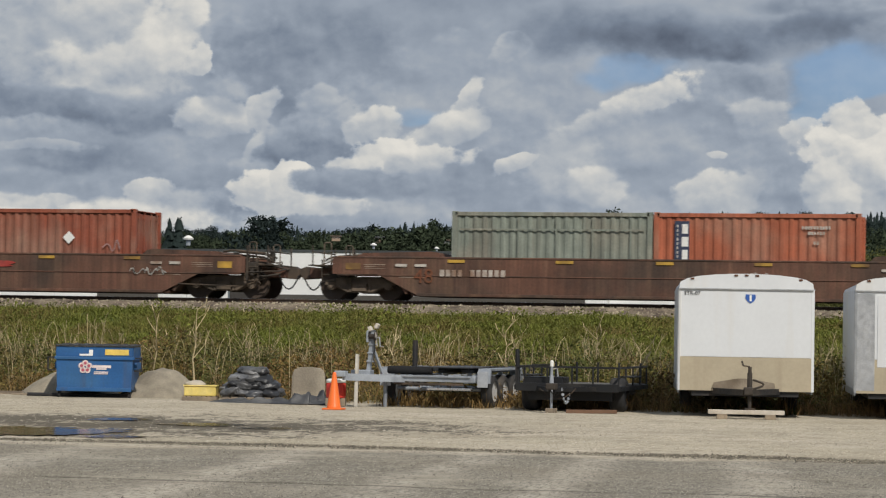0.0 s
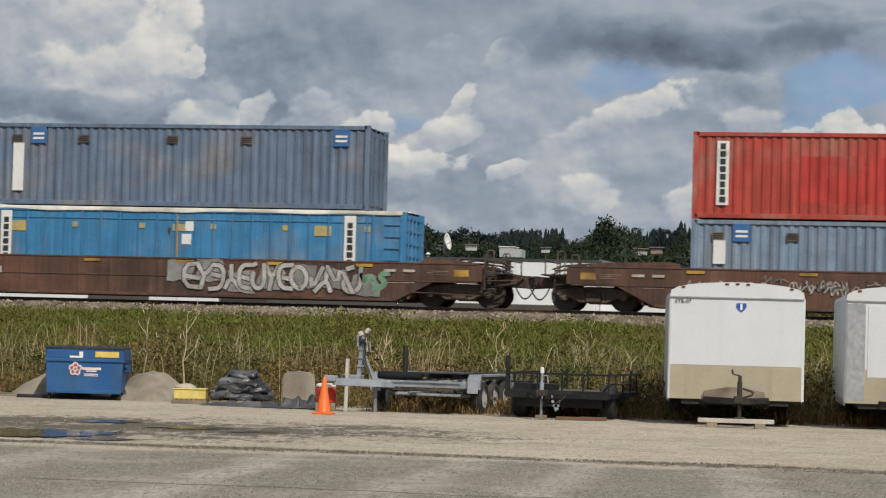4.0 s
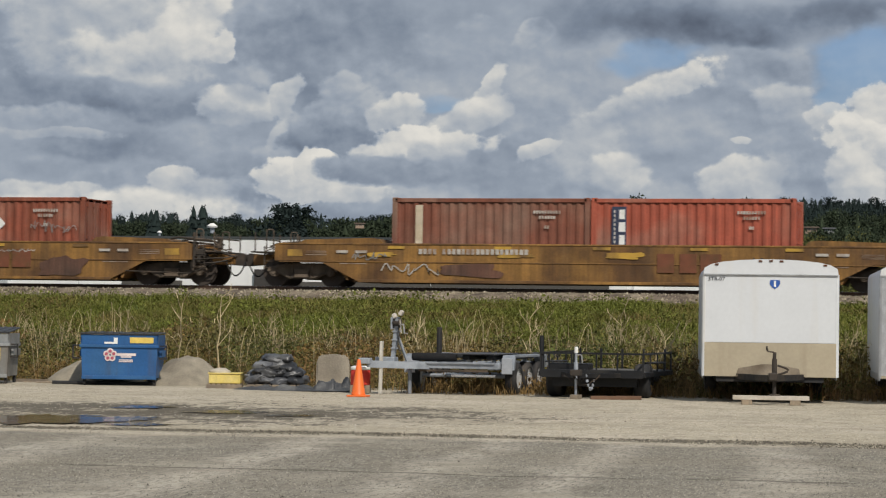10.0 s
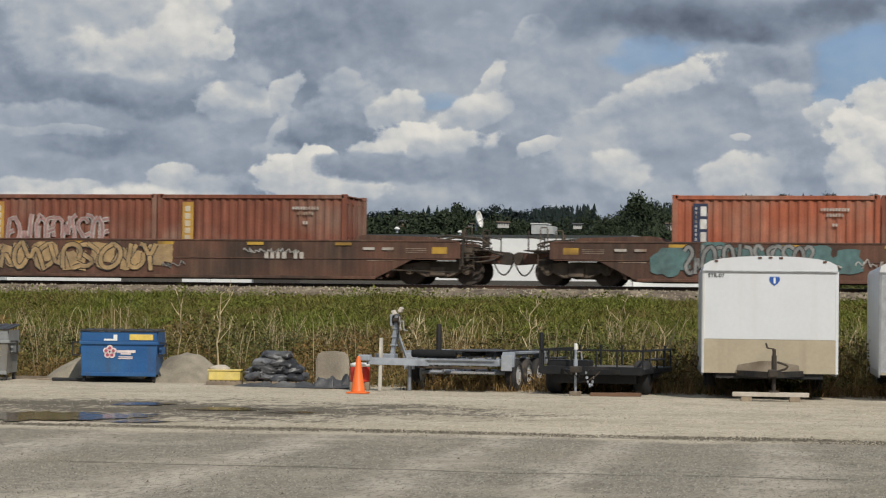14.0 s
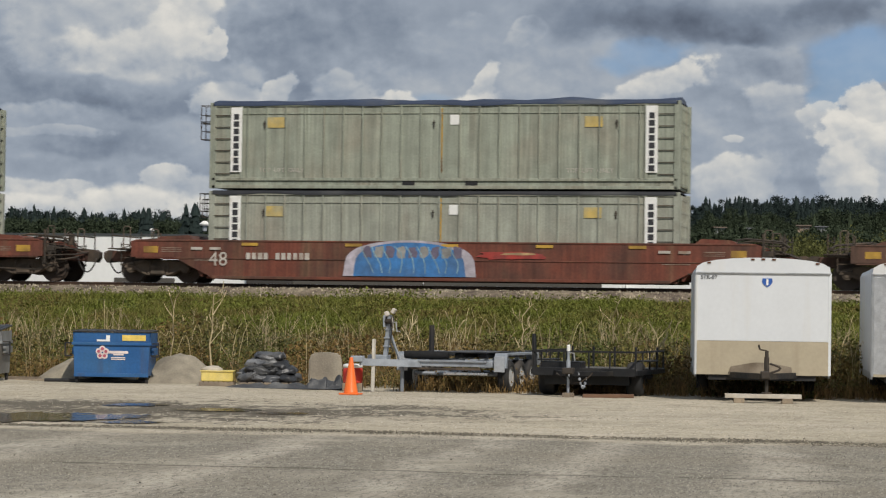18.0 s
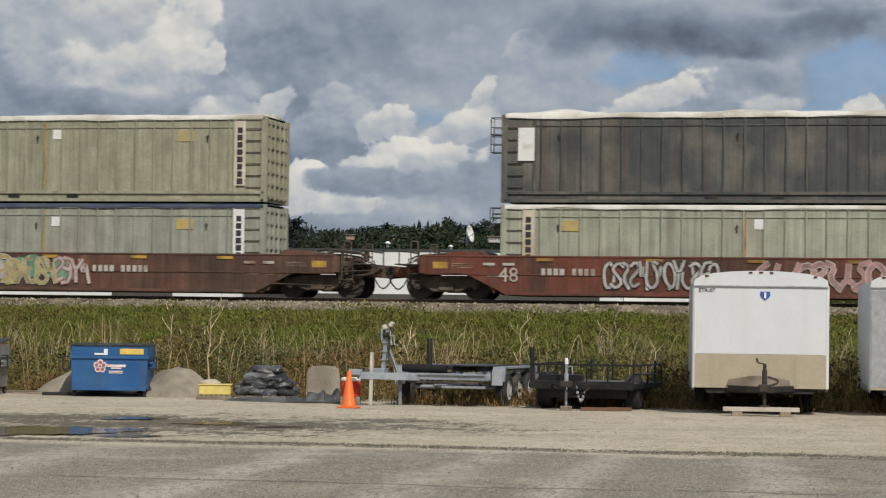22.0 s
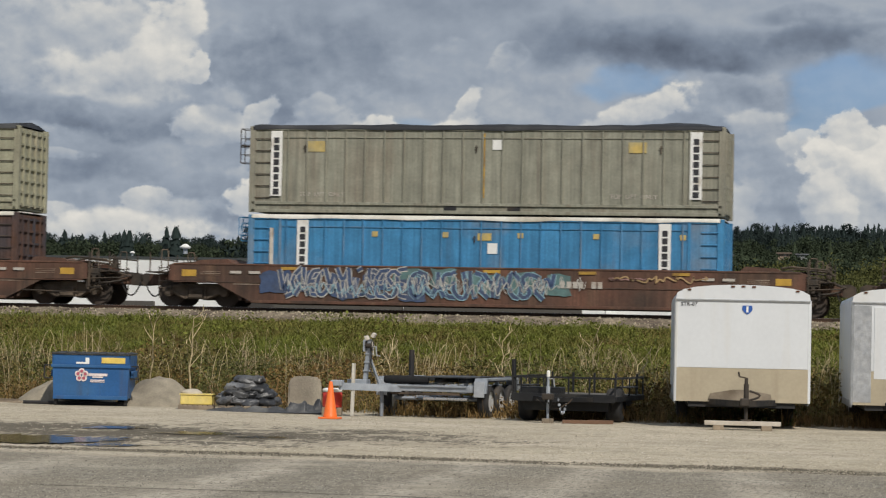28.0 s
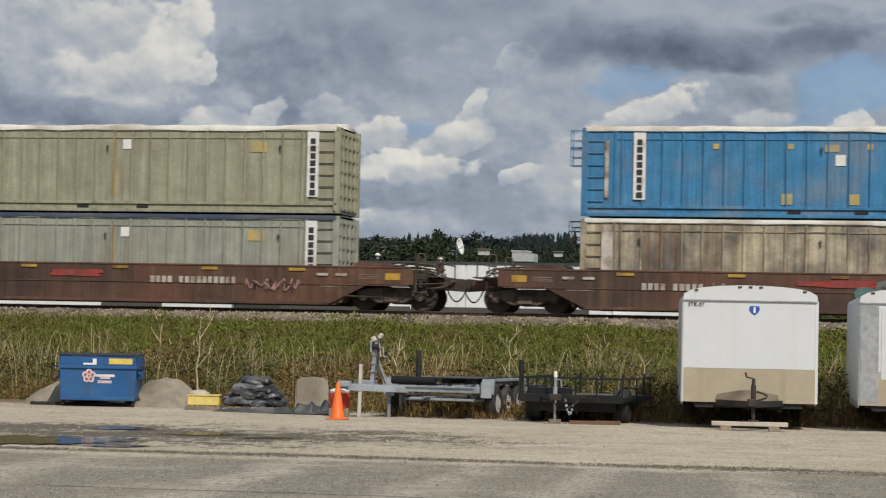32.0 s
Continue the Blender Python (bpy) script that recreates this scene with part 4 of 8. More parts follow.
def bale_box(i, z, tone, word, tarp, height=2.65, panels=True, marks=True, length=14.63, stains=None, upper=True):
    """A 48-foot waste container: flat sheet walls with thin posts, open top under a tarpaulin, ladders at the ends."""
    P = PAINTS[tone]
    ob = thing("waste_container", word, "container", group="containers on the train")
    w, h = 2.5, height
    hl = length / 2
    for s in (-1, 1):
        wall = shared(("side_wall", "bale", length, h), lambda: box(B(), -hl + 0.1, hl - 0.1, -0.015, 0.015, 0.28, h - 0.05), P, ob, pose(0, s * (w / 2 - 0.05), 0))
        shared(("top_rail", "bale", length, h), lambda: box(B(), -hl + 0.08, hl - 0.08, -0.055, 0.055, h - 0.13, h, 0.012), P, ob, pose(0, s * (w / 2 - 0.055), 0))
        shared(("belt_rail", "bale", length, h), lambda: box(B(), -hl + 1.0, hl - 1.0, -0.02, 0.02, h - 0.36, h - 0.33), P, wall, pose(0, s * 0.02, 0))
        shared(("bottom_rail", "bale", length), lambda: box(box(B(), -hl + 0.08, hl - 0.08, -0.05, 0.05, 0.0, 0.10, 0.01), -hl + 0.08, hl - 0.08, -0.05, 0.05, 0.24, 0.33, 0.01), P, ob, pose(0, s * (w / 2 - 0.05), 0))
        shared(("kick_plate", length), lambda: box(B(), -hl + 0.12, hl - 0.12, -0.02, 0.02, 0.10, 0.24), P, ob, pose(0, s * (w / 2 - 0.07), 0))
        n = 21
        for k in range(n):
            xx = -hl + 1.22 + k * (length - 2.44) / (n - 1)
            shared(("wall_post", h), lambda: box(B(), -0.02, 0.02, -0.04, 0.04, 0.33, h - 0.13), P, wall, pose(xx, s * 0.022, 0))
        for e in (-1, 1):
            shared(("corner_post", "bale", h), lambda: box(B(), -0.1, 0.1, -0.09, 0.09, 0.0, h, 0.015), P, ob, pose(e * (hl - 0.1), s * (w / 2 - 0.09), 0))
            shared(("end_frame", h), lambda: box(B(), -0.04, 0.04, -0.03, 0.03, 0.3, h - 0.1), P, wall, pose(e * (hl - 1.03), s * 0.03, 0))
        if s < 0:
            for e in (-1, 1):
                for k in range(6):
                    shared(("rung",), lambda: tube(B(), [(-0.26, 0.03, 0), (-0.24, -0.03, 0), (0.24, -0.03, 0), (0.26, 0.03, 0)], 0.015, 5), M_TRUCK if tone != "blue48" else P, ob, pose(e * (hl - 0.42), -w / 2 + 0.03, 0.45 + 0.36 * k))
            for x in (-0.98, 0.98):
                shared(("fork_pocket",), lambda: box(B(), -0.19, 0.19, -0.01, 0.01, 0.11, 0.23), M_BLACK, ob, pose(x, -w / 2 + 0.035, 0))
    shared(("floor", "bale", length), lambda: box(B(), -hl + 0.1, hl - 0.1, -w / 2 + 0.1, w / 2 - 0.1, 0.02, 0.12), P, ob)
    # ribbed end walls with their door bars
    for e in (-1, 1):
        turn = pose(e * (hl - 0.1), 0, 0, 0, 0, 0 if e > 0 else 180)
        end = shared(("end_wall", h), lambda: box(B(), -0.02, 0.02, -w / 2 + 0.12, w / 2 - 0.12, 0.1, h - 0.05), P, ob, turn)
        for k in range(7):
            shared(("end_rib",), lambda: box(B(), 0.0, 0.07, -w / 2 + 0.15, w / 2 - 0.15, -0.035, 0.035), P, end, pose(0.0, 0, 0.18 + k * (h - 0.36) / 6))
        for y in (-0.75, -0.25, 0.25, 0.75):
            shared(("door_bar", h), lambda: box(B(), 0.0, 0.10, -0.03, 0.03, 0.1, h - 0.1), P, end, pose(0.0, y, 0))
    # ladder cage that stands out from the end

    def cage():
        bm = B()
        for y in (-0.95, -0.5):
            beam(bm, (0, y, -0.5), (0, y, 0.05), 0.022, 0.022)
            for zz in (-0.5, -0.25, 0.05):
                beam(bm, (0, y, zz), (0.42, y, zz), 0.022, 0.022)
        for zz in (-0.5, 0.05):
            beam(bm, (0, -0.95, zz), (0, -0.5, zz), 0.022, 0.022)
        return bm
    shared(("ladder_cage",), cage, P if tone in ("blue48", "tan") else M_TRUCK, ob, pose(-hl - 0.38, 0, h - 0.12))
    shared(("ladder_cage",), cage, P if tone in ("blue48", "tan") else M_TRUCK, ob, pose(-hl - 0.38, 0, h - 0.62) if upper else pose(-hl - 0.3, 0, h - 0.3))

    def sheet():
        bm = B()
        rnd = random.Random(len(SHARED) + i)
        nx, rows = 60, []
        prof = ((-1.0, -0.10), (-1.0, 0.02), (-0.6, 0.6), (0, 1.0), (0.6, 0.6), (1.0, 0.02), (1.0, -0.10))
        rise = 0.19 if upper else 0.05
        ph = rnd.uniform(0, 9)
        for a in range(nx + 1):
            x = -hl + 0.12 + (length - 0.24) * a / nx
            puff = 0.55 + 0.45 * abs(noise.noise((x * 0.45, ph, 0))) * 2 + 0.25 * noise.noise((x * 1.9, ph, 5))
            row = []
            for q, zz in prof:
                zv = h + (zz * rise * puff if zz > 0.1 else 0.0) + (0.015 if zz > 0 else -0.11 + 0.05 * noise.noise((x * 0.8, ph, 2)))
                row.append(bm.verts.new((x, q * (w / 2 + 0.012), zv)))
            rows.append(row)
        for a in range(nx):
            for b in range(len(prof) - 1):
                bm.faces.new((rows[a][b], rows[a][b + 1], rows[a + 1][b + 1], rows[a + 1][b]))
        for row in (rows[0], rows[-1]):
            bm.faces.new(row[1:-1])
        bmesh.ops.recalc_face_normals(bm, faces=bm.faces)
        return bm
    part("tarpaulin", sheet(), PAINTS[tarp], ob, TARP_WORDS[tarp], True)
    if panels:
        for e in (-1, 1):
            x = e * (hl - (0.86 if tone != "blue48" else 1.75))
            plate("name_panel", 0.36, 2.0, PAINTS["panel_" + panels] if isinstance(panels, str) else M_WHITE, ob, x, 0.38 + 1.12, -w / 2 - 0.012, "upright sign panel with a column of letters")
            shared(("lettering",), letter_bars(8, 0.225, 0.19, 0.19, 3), M_INK, ob, pose(x, -w / 2 - 0.022, 1.42))
    if marks:
        for x in (-5.2, 4.7):
            plate("placard", 0.54, 0.32, M_PLACARD, ob, x, h - 0.62, -w / 2 + 0.02)
        plate("placard", 0.3, 0.3, M_WHITE, ob, 0.45, h - 0.55, -w / 2 + 0.02)
        shared(("centre_stripe",), lambda: box(B(), -0.02, 0.02, -0.004, 0.004, 0.5, h - 0.2), M_YELLOW, ob, pose(0.05, -w / 2 + 0.02, 0))
    for x in (-5.35, 0.0, 5.6):
        shared(("latch",), lambda: box(box(B(), -0.018, 0.018, -0.012, 0.012, -0.11, 0.11, 0.005), -0.05, 0.05, -0.016, 0.0, 0.03, 0.055), M_TRUCK, ob, pose(x - 0.2, -w / 2 + 0.0, h - 0.68))
    MOVING.append((ob, -i * PITCH + SLACK[i], TRACK_Y, RAIL_Z + z))
    return ob


PAINTS = {
    "orange": paint("orange_container_paint", (0.385, 0.112, 0.057), 0.45, 0.35),
    "light_orange": paint("light_orange_container_paint", (0.47, 0.215, 0.095)),
    "redorange": paint("red_orange_container_paint", (0.375, 0.090, 0.052), 0.30, 0.30),
    "brown": paint("brown_container_paint", (0.22, 0.075, 0.045), 0.4, 0.45),
    "rust": paint("red_brown_container_paint", (0.27, 0.075, 0.042), 0.4, 0.4),
    "red": paint("red_container_paint", (0.42, 0.06, 0.042), 0.3, 0.2),
    "bright_red": paint("bright_red_patch", (0.46, 0.045, 0.036), 0.15, 0.1),
    "ltblue": paint("faded_blue_container_paint", (0.20, 0.27, 0.36), 0.45, 0.45),
    "greyblue": paint("grey_blue_container_paint", (0.13, 0.18, 0.26), 0.3, 0.3),
    "blue48": paint("bright_blue_container_paint", (0.05, 0.215, 0.41), 0.3, 0.15),
    "green48": paint("grey_green_container_paint", (0.325, 0.315, 0.225), 0.3, 0.25),
    "green48b": paint("grey_container_paint", (0.315, 0.325, 0.27), 0.3, 0.2),
    "sage48": paint("sage_container_paint", (0.292, 0.312, 0.252), 0.3, 0.25),
    "pale48": paint("pale_green_container_paint", (0.365, 0.375, 0.295), 0.35, 0.3),
    "grey20": paint("green_grey_container_paint", (0.215, 0.238, 0.20), 0.35, 0.3),
    "dark48": paint("dark_grey_container_paint", (0.072, 0.077, 0.076), 0.35, 0.3),
    "tan": mat("tan_container_paint", (0.45, 0.395, 0.27), 0.75, spot=(0.24, 0.18, 0.11), spots=0.38, streak=(0.20, 0.13, 0.08), streaks=0.5, scale=1.8, runs=0.2, grain=0.15),
    "taupe": paint("taupe_container_paint", (0.262, 0.258, 0.205), 0.3, 0.25),
    "rustnavy": mat("rusted_navy_container_paint", (0.06, 0.055, 0.065), 0.75, spot=(0.12, 0.055, 0.03), spots=0.55, streak=(0.10, 0.06, 0.04), streaks=0.4, scale=1.8, runs=0.2, grain=0.2),
    "scabby": mat("peeling_grey_container_paint", (0.44, 0.385, 0.28), 0.8, spot=(0.13, 0.12, 0.115), spots=0.5, streak=(0.20, 0.12, 0.06), streaks=0.5, scale=2.6, runs=0.2, grain=0.25),
    "tarp_white": mat("white_tarpaulin", (0.66, 0.64, 0.58), 0.6, spot=(0.40, 0.36, 0.29), spots=0.4, scale=2),
    "tarp_navy": mat("navy_tarpaulin", (0.035, 0.05, 0.09), 0.55, spot=(0.08, 0.09, 0.11), spots=0.35, scale=2),
    "tarp_black": mat("black_tarpaulin", (0.022, 0.023, 0.027), 0.55, spot=(0.07, 0.07, 0.07), spots=0.35, scale=2),
    "panel_tan": mat("stained_sign_panel", (0.52, 0.42, 0.28), 0.7, spot=(0.62, 0.55, 0.45), spots=0.5, scale=3),
}
TARP_WORDS = {"tarp_white": "off-white tarpaulin, slightly sagging", "tarp_navy": "dark blue tarpaulin, tied down", "tarp_black": "black tarpaulin, tied down"}

# ---- the wagons and their loads, from the first to the last ----
W20, H20 = 6.096, 2.53


def load_pair(i, left, right):
    out = []
    for x, (tone, word) in ((-3.065, left), (3.065, right)):
        out.append(iso_box(i, x, 0.2, W20, H20, tone, word))
    return out


NAVY_PANEL = mat("navy_sign_panel", (0.035, 0.045, 0.085), 0.6)
GRAFFITI = {n: mat(n + "_spray_paint", c, 0.6, grain=0.22, scale=5, spot=tuple(0.6 * q + 0.03 for q in c), spots=0.45) for n, c in {
    "white": (0.47, 0.45, 0.41), "silver": (0.28, 0.275, 0.26), "grey": (0.17, 0.16, 0.145), "teal": (0.105, 0.19, 0.185), "blue": (0.05, 0.19, 0.45), "paleblue": (0.25, 0.40, 0.46),
    "purple": (0.14, 0.12, 0.17), "black": (0.02, 0.02, 0.022), "pink": (0.42, 0.24, 0.22), "sand": (0.43, 0.29, 0.14), "green": (0.16, 0.34, 0.20), "yellow": (0.42, 0.34, 0.14), "red": (0.34, 0.045, 0.035), "lilac": (0.46, 0.42, 0.47), "navy": (0.055, 0.085, 0.165)}.items()}
consist = (
    ("brown", "weathered and streaked"), ("brown", "with a small white scrawl"), ("brown", "covered in white scrawls"), ("brown", "with large white spray-painted shapes"),
    ("brown", "with two faded red patches"), ("yellow", "grimy, with large faded marks"), ("yellow", "grimy, scrawled in white"), ("yellow", "grimy, with silver spray-painted shapes"),
    ("brown", "with grey and teal spray-painted shapes"), ("brown", "with sand-coloured spray-painted shapes"), ("brown", "long grey and teal spray-painted shapes"),
    ("red", "with a blue spray-painted patch"), ("red", "with teal and purple spray-painted shapes"), ("red", "with white outlined spray-painted shapes"), ("brown", "with grey and yellow spray-painted shapes"),
    ("brown", "with silver spray-painted shapes"), ("brown", "with sandy scrawls"), ("brown", "with white and navy spray-painted shapes"), ("brown", "with black and white spray-painted shapes"),
    ("brown", "with teal spray-painted shapes"), ("brown", "rusty, with pink scrawls"),
)
CARS = [well_car(i, tone, note) for i, (tone, note) in enumerate(consist)]
OR, BR = "orange corrugated steel container with a dark sign panel", "brown corrugated steel container, weathered"
GG = "grey-green ribbed steel waste container under a tarpaulin"
PAIRS = {
    0: (("grey20", "grey-green corrugated steel container, dented"), ("orange", OR)), 1: (("orange", OR), ("rust", "red-brown corrugated steel container with a white panel")),
    5: (("light_orange", "faded orange corrugated steel container with a dark sign panel"), ("grey20", "grey-green open-top container with a folded dark tarpaulin")),
    6: (("brown", "brown corrugated steel container with a pale stripe"), ("redorange", OR)), 7: (("redorange", OR), ("rust", "red-brown corrugated steel container with yellow panels")),
    8: (("orange", OR), ("brown", "brown corrugated steel container with a tan panel")), 9: (("brown", "brown corrugated container with white spray-painted outlines"), ("brown", "brown corrugated steel container with a yellow panel")),
    10: (("orange", OR), ("orange", OR)),
}
BOX20 = {i: load_pair(i, a, b) for i, (a, b) in PAIRS.items()}
BOX40 = {}
LOW, HIGH = 0.2, 2.93
BOX40[2] = [iso_box(2, 0, 0.2, 12.192, 2.591, "ltblue", "faded pale-blue corrugated steel container, streaked"), iso_box(2, 0, 2.80, 12.192, 2.591, "red", "red corrugated steel container with a brighter red patch")]
BALES = {3: [bale_box(3, LOW, "blue48", "bright blue ribbed waste container under a cream tarpaulin", "tarp_white", upper=False)]}
BOX40[3] = [iso_box(3, 0, 2.88, 12.192, 2.591, "greyblue", "grey-blue corrugated steel container, stained")]
for i, (low, low_tarp, high, high_tarp) in {
    4: ("green48", "tarp_white", "green48", "tarp_white"), 11: ("green48b", "tarp_black", "sage48", "tarp_navy"), 12: ("green48b", "tarp_navy", "sage48", "tarp_navy"), 13: ("pale48", "tarp_white", "dark48", "tarp_white"),
    14: ("green48b", "tarp_navy", "green48", "tarp_white"), 15: ("pale48", "tarp_navy", "pale48", "tarp_white"), 16: ("pale48", "tarp_white", "tan", "tarp_white"), 17: ("blue48", "tarp_white", "taupe", "tarp_black"),
    18: ("rustnavy", "tarp_white", "green48", "tarp_black"), 19: ("scabby", "tarp_white", "blue48", "tarp_white"), 20: ("green48b", "tarp_navy", "green48", "tarp_white"),
}.items():
    tell = {"blue48": "bright blue", "dark48": "dark grey", "tan": "dirty tan", "taupe": "grey-brown", "rustnavy": "rusted dark", "scabby": "peeling tan and grey", "pale48": "pale green", "green48b": "grey", "sage48": "sage-green", "green48": "grey-green"}
    plain = {"dark48", "rustnavy", "scabby"}
    BALES[i] = [bale_box(i, z, tone, f"{tell[tone]} ribbed steel waste container under a {'white' if tarp == 'tarp_white' else 'dark'} tarpaulin", tarp,
                         panels=False if tone in plain else ("tan" if (i, tone) in ((14, "green48"), (15, "pale48"), (16, "tan"), (16, "pale48"), (13, "pale48")) else True),
                         marks=tone not in plain and tone != "blue48" and i not in (4, 15, 16), upper=up) for z, tone, tarp, up in ((LOW, low, low_tarp, False), (HIGH, high, high_tarp, True))]

# ---- spray paint, panels and lettering on the wagons and containers ----
def blob(rnd, cx, cz, rx, rz, grow=1.0, n=26, seed=0.0):
    """A fat, uneven letter-like outline."""
    pts = []
    for k in range(n):
        q = 6.2832 * k / n
        c, s = math.cos(q), math.sin(q)
        r = 1 / max(abs(c), abs(s)) ** 0.75
        r *= 1 + 0.42 * noise.noise((c * 1.7, s * 1.7, seed)) + 0.22 * noise.noise((c * 4, s * 4, seed + 3))
        r = r * grow if grow == 1.0 else r * grow - 0.02
        pts.append((cx + c * r * rx + 0.9 * rx * s * noise.noise((seed, 1, 2)), cz + max(-1.12, min(1.12, s * r)) * rz))
    return pts


def flat(bm, pts, y):
    c = bm.verts.new((sum(p[0] for p in pts) / len(pts), y, sum(p[1] for p in pts) / len(pts)))
    v = [bm.verts.new((x, y, z)) for x, z in pts]
    for k in range(len(v)):
        bm.faces.new((c, v[k], v[(k + 1) % len(v)]))


def ribbon(bm, pts, y, w):
    """A stroke of even width along points in x and z."""
    last = None
    for k, (x, z) in enumerate(pts):
        a, b = pts[max(k - 1, 0)], pts[min(k + 1, len(pts) - 1)]
        dx, dz = b[0] - a[0], b[1] - a[1]
        d = math.hypot(dx, dz) or 1.0
        nx, nz = -dz / d * w / 2, dx / d * w / 2
        pair = (bm.verts.new((x + nx, y, z + nz)), bm.verts.new((x - nx, y, z - nz)))
        if last:
            bm.faces.new((last[0], last[1], pair[1], pair[0]))
        last = pair


STROKES = (      # the forms that the fat strokes take, in a box of side 1
    (((-0.45, 0.5), (0.15, 0.35), (-0.2, -0.1), (0.45, -0.5)),),
    (((-0.35, 0.5), (-0.42, -0.3), (0.0, -0.5), (0.4, -0.25), (0.3, 0.15)), ((0.1, 0.5), (0.4, 0.4))),
    (((0.0, 0.5), (-0.42, 0.2), (-0.38, -0.3), (0.0, -0.5), (0.42, -0.2), (0.38, 0.3), (0.0, 0.5)),),
    (((-0.4, 0.5), (0.0, 0.0), (0.42, 0.5)), ((0.0, 0.05), (0.08, -0.5))),
    (((-0.42, 0.3), (0.0, 0.5), (0.38, 0.25), (0.0, 0.0), (-0.38, -0.25), (0.0, -0.5), (0.42, -0.32)),),
    (((-0.42, -0.5), (-0.1, 0.5), (0.15, -0.2), (0.42, 0.5)),),
    (((0.42, 0.45), (-0.3, 0.4), (-0.4, -0.45), (0.42, -0.5)), ((-0.2, 0.0), (0.35, 0.08))),
)


def rounded(pts, times=2):
    for _ in range(times):
        pts = [pts[0]] + [(p[0] + (q[0] - p[0]) * t, p[1] + (q[1] - p[1]) * t) for p, q in zip(pts, pts[1:]) for t in (0.25, 0.75)] + [pts[-1]]
    return pts


def piece(parent, x0, x1, z0, z1, fill, line, back, n, seed, y=-1.50):
    """A row of spray-painted forms in fat outlined strokes, with a cloud behind."""
    rnd = random.Random(seed)
    n = round(n * 2.1)
    w, h = (x1 - x0) / n, z1 - z0
    fat = min(0.34 * w, 0.13)
    for k in range(n):
        cx, cz = x0 + w * (k + 0.5), (z0 + z1) / 2 + rnd.uniform(-0.03, 0.03) * h
        lean, sx, sz = rnd.uniform(-0.5, 0.7), w * rnd.uniform(1.1, 1.9) * rnd.choice((-1, 1)), (h - fat) * rnd.uniform(0.85, 1.0) * rnd.choice((-1, 1))
        lift = 0.0030 * (k % 3)
        fb, lb = B(), B()
        for j, form in enumerate(STROKES[(seed * 5 + k * 3 + rnd.randint(0, 2)) % len(STROKES)]):
            pts = rounded([(min(max(cx + (u + lean * v * 0.5) * sx, x0), x1), cz + v * sz) for u, v in form], 2 if rnd.random() < 0.5 else 1)
            ribbon(lb, pts, y - 0.003 - lift - 0.0005 * j, fat + rnd.uniform(0.04, 0.07))
            ribbon(fb, pts, y - 0.0045 - lift - 0.0005 * j, fat)
        g = part("painted_stroke", fb, GRAFFITI[fill], parent, f"{fill} spray-painted stroke")
        part("outline", lb, GRAFFITI[line], g)
    if back:
        bb = B()
        m = max(2, int((x1 - x0) / 0.9))
        for k in range(m + 1):
            cx = x0 - 0.15 + (x1 - x0 + 0.3) * k / m
            flat(bb, blob(rnd, cx, (z0 + z1) / 2 + rnd.uniform(-0.2, 0.2) * h, 0.42, h * 0.34, 1.0, 16, seed + k), y - 0.0004 * (k % 3))
        part("paint_cloud", bb, GRAFFITI[back], parent, f"{back} sprayed cloud behind the strokes")


def dome_piece(parent, x0, x1, z0, z1, y=-1.50):
    """A broad blue dome with a pale rim, streaked with thin light lines."""
    def dome(grow):
        c, r = (x0 + x1) / 2, (x1 - x0) / 2
        return [(c - r - grow, z0)] + [(c + (r * 0.98 + grow) * math.cos(math.radians(q)), z0 + 0.12 + (z1 - z0 - 0.12 + grow * 0.2) * math.sin(math.radians(q)) ** 0.55) for q in range(176, 3, -8)] + [(c + r + grow, z0)]
    rim = B()
    flat(rim, dome(0.32), y)
    part("paint_cloud", rim, GRAFFITI["lilac"], parent, "pale lilac sprayed rim")
    body = B()
    flat(body, dome(0.0), y - 0.004)
    blue = part("painted_dome", body, GRAFFITI["blue"], parent, "bright blue spray-painted dome")
    rnd = random.Random(8)
    for k in range(9):
        x = x0 + 0.35 + (x1 - x0 - 0.7) * k / 8
        bm = B()
        ribbon(bm, rounded([(x - 0.12, z1 - 0.12), (x + rnd.uniform(-0.1, 0.1), z1 - 0.3), (x + 0.14, z0 + 0.42), (x + rnd.uniform(0.0, 0.3), z0 + 0.1)]), y - 0.008 - 0.0005 * (k % 2), 0.03)
        part("inner_line", bm, GRAFFITI["paleblue"], blue)
        bm = B()
        flat(bm, blob(rnd, x + 0.1, z1 - 0.3, 0.14, 0.17, 1.0, 14, k), y - 0.006 - 0.0005 * (k % 2))
        part("grey_patch", bm, GRAFFITI["silver" if k % 2 else "purple"], blue)


def scrawl(parent, x0, x1, z0, z1, tone, seed, width=0.028, loops=None, y=-1.512):
    """A looping spray line."""
    rnd = random.Random(seed)
    bm = B()
    n = 3 * (loops or max(4, int((x1 - x0) / 0.15)))
    pts = [(x0 + (x1 - x0) * k / (n - 1) + rnd.uniform(-0.14, 0.14), z0 + (z1 - z0) * (rnd.uniform(0.55, 1.0) if k % 2 else rnd.uniform(0.0, 0.45))) for k in range(n)]
    for _ in range(2):      # round the corners
        pts = [(a[0] + (b[0] - a[0]) * q, a[1] + (b[1] - a[1]) * q) for a, b in zip(pts, pts[1:]) for q in (0.2, 0.8)]
    ribbon(bm, pts, y, width)
    return part("scrawl", bm, GRAFFITI[tone], parent, f"{tone} spray-painted scrawl")


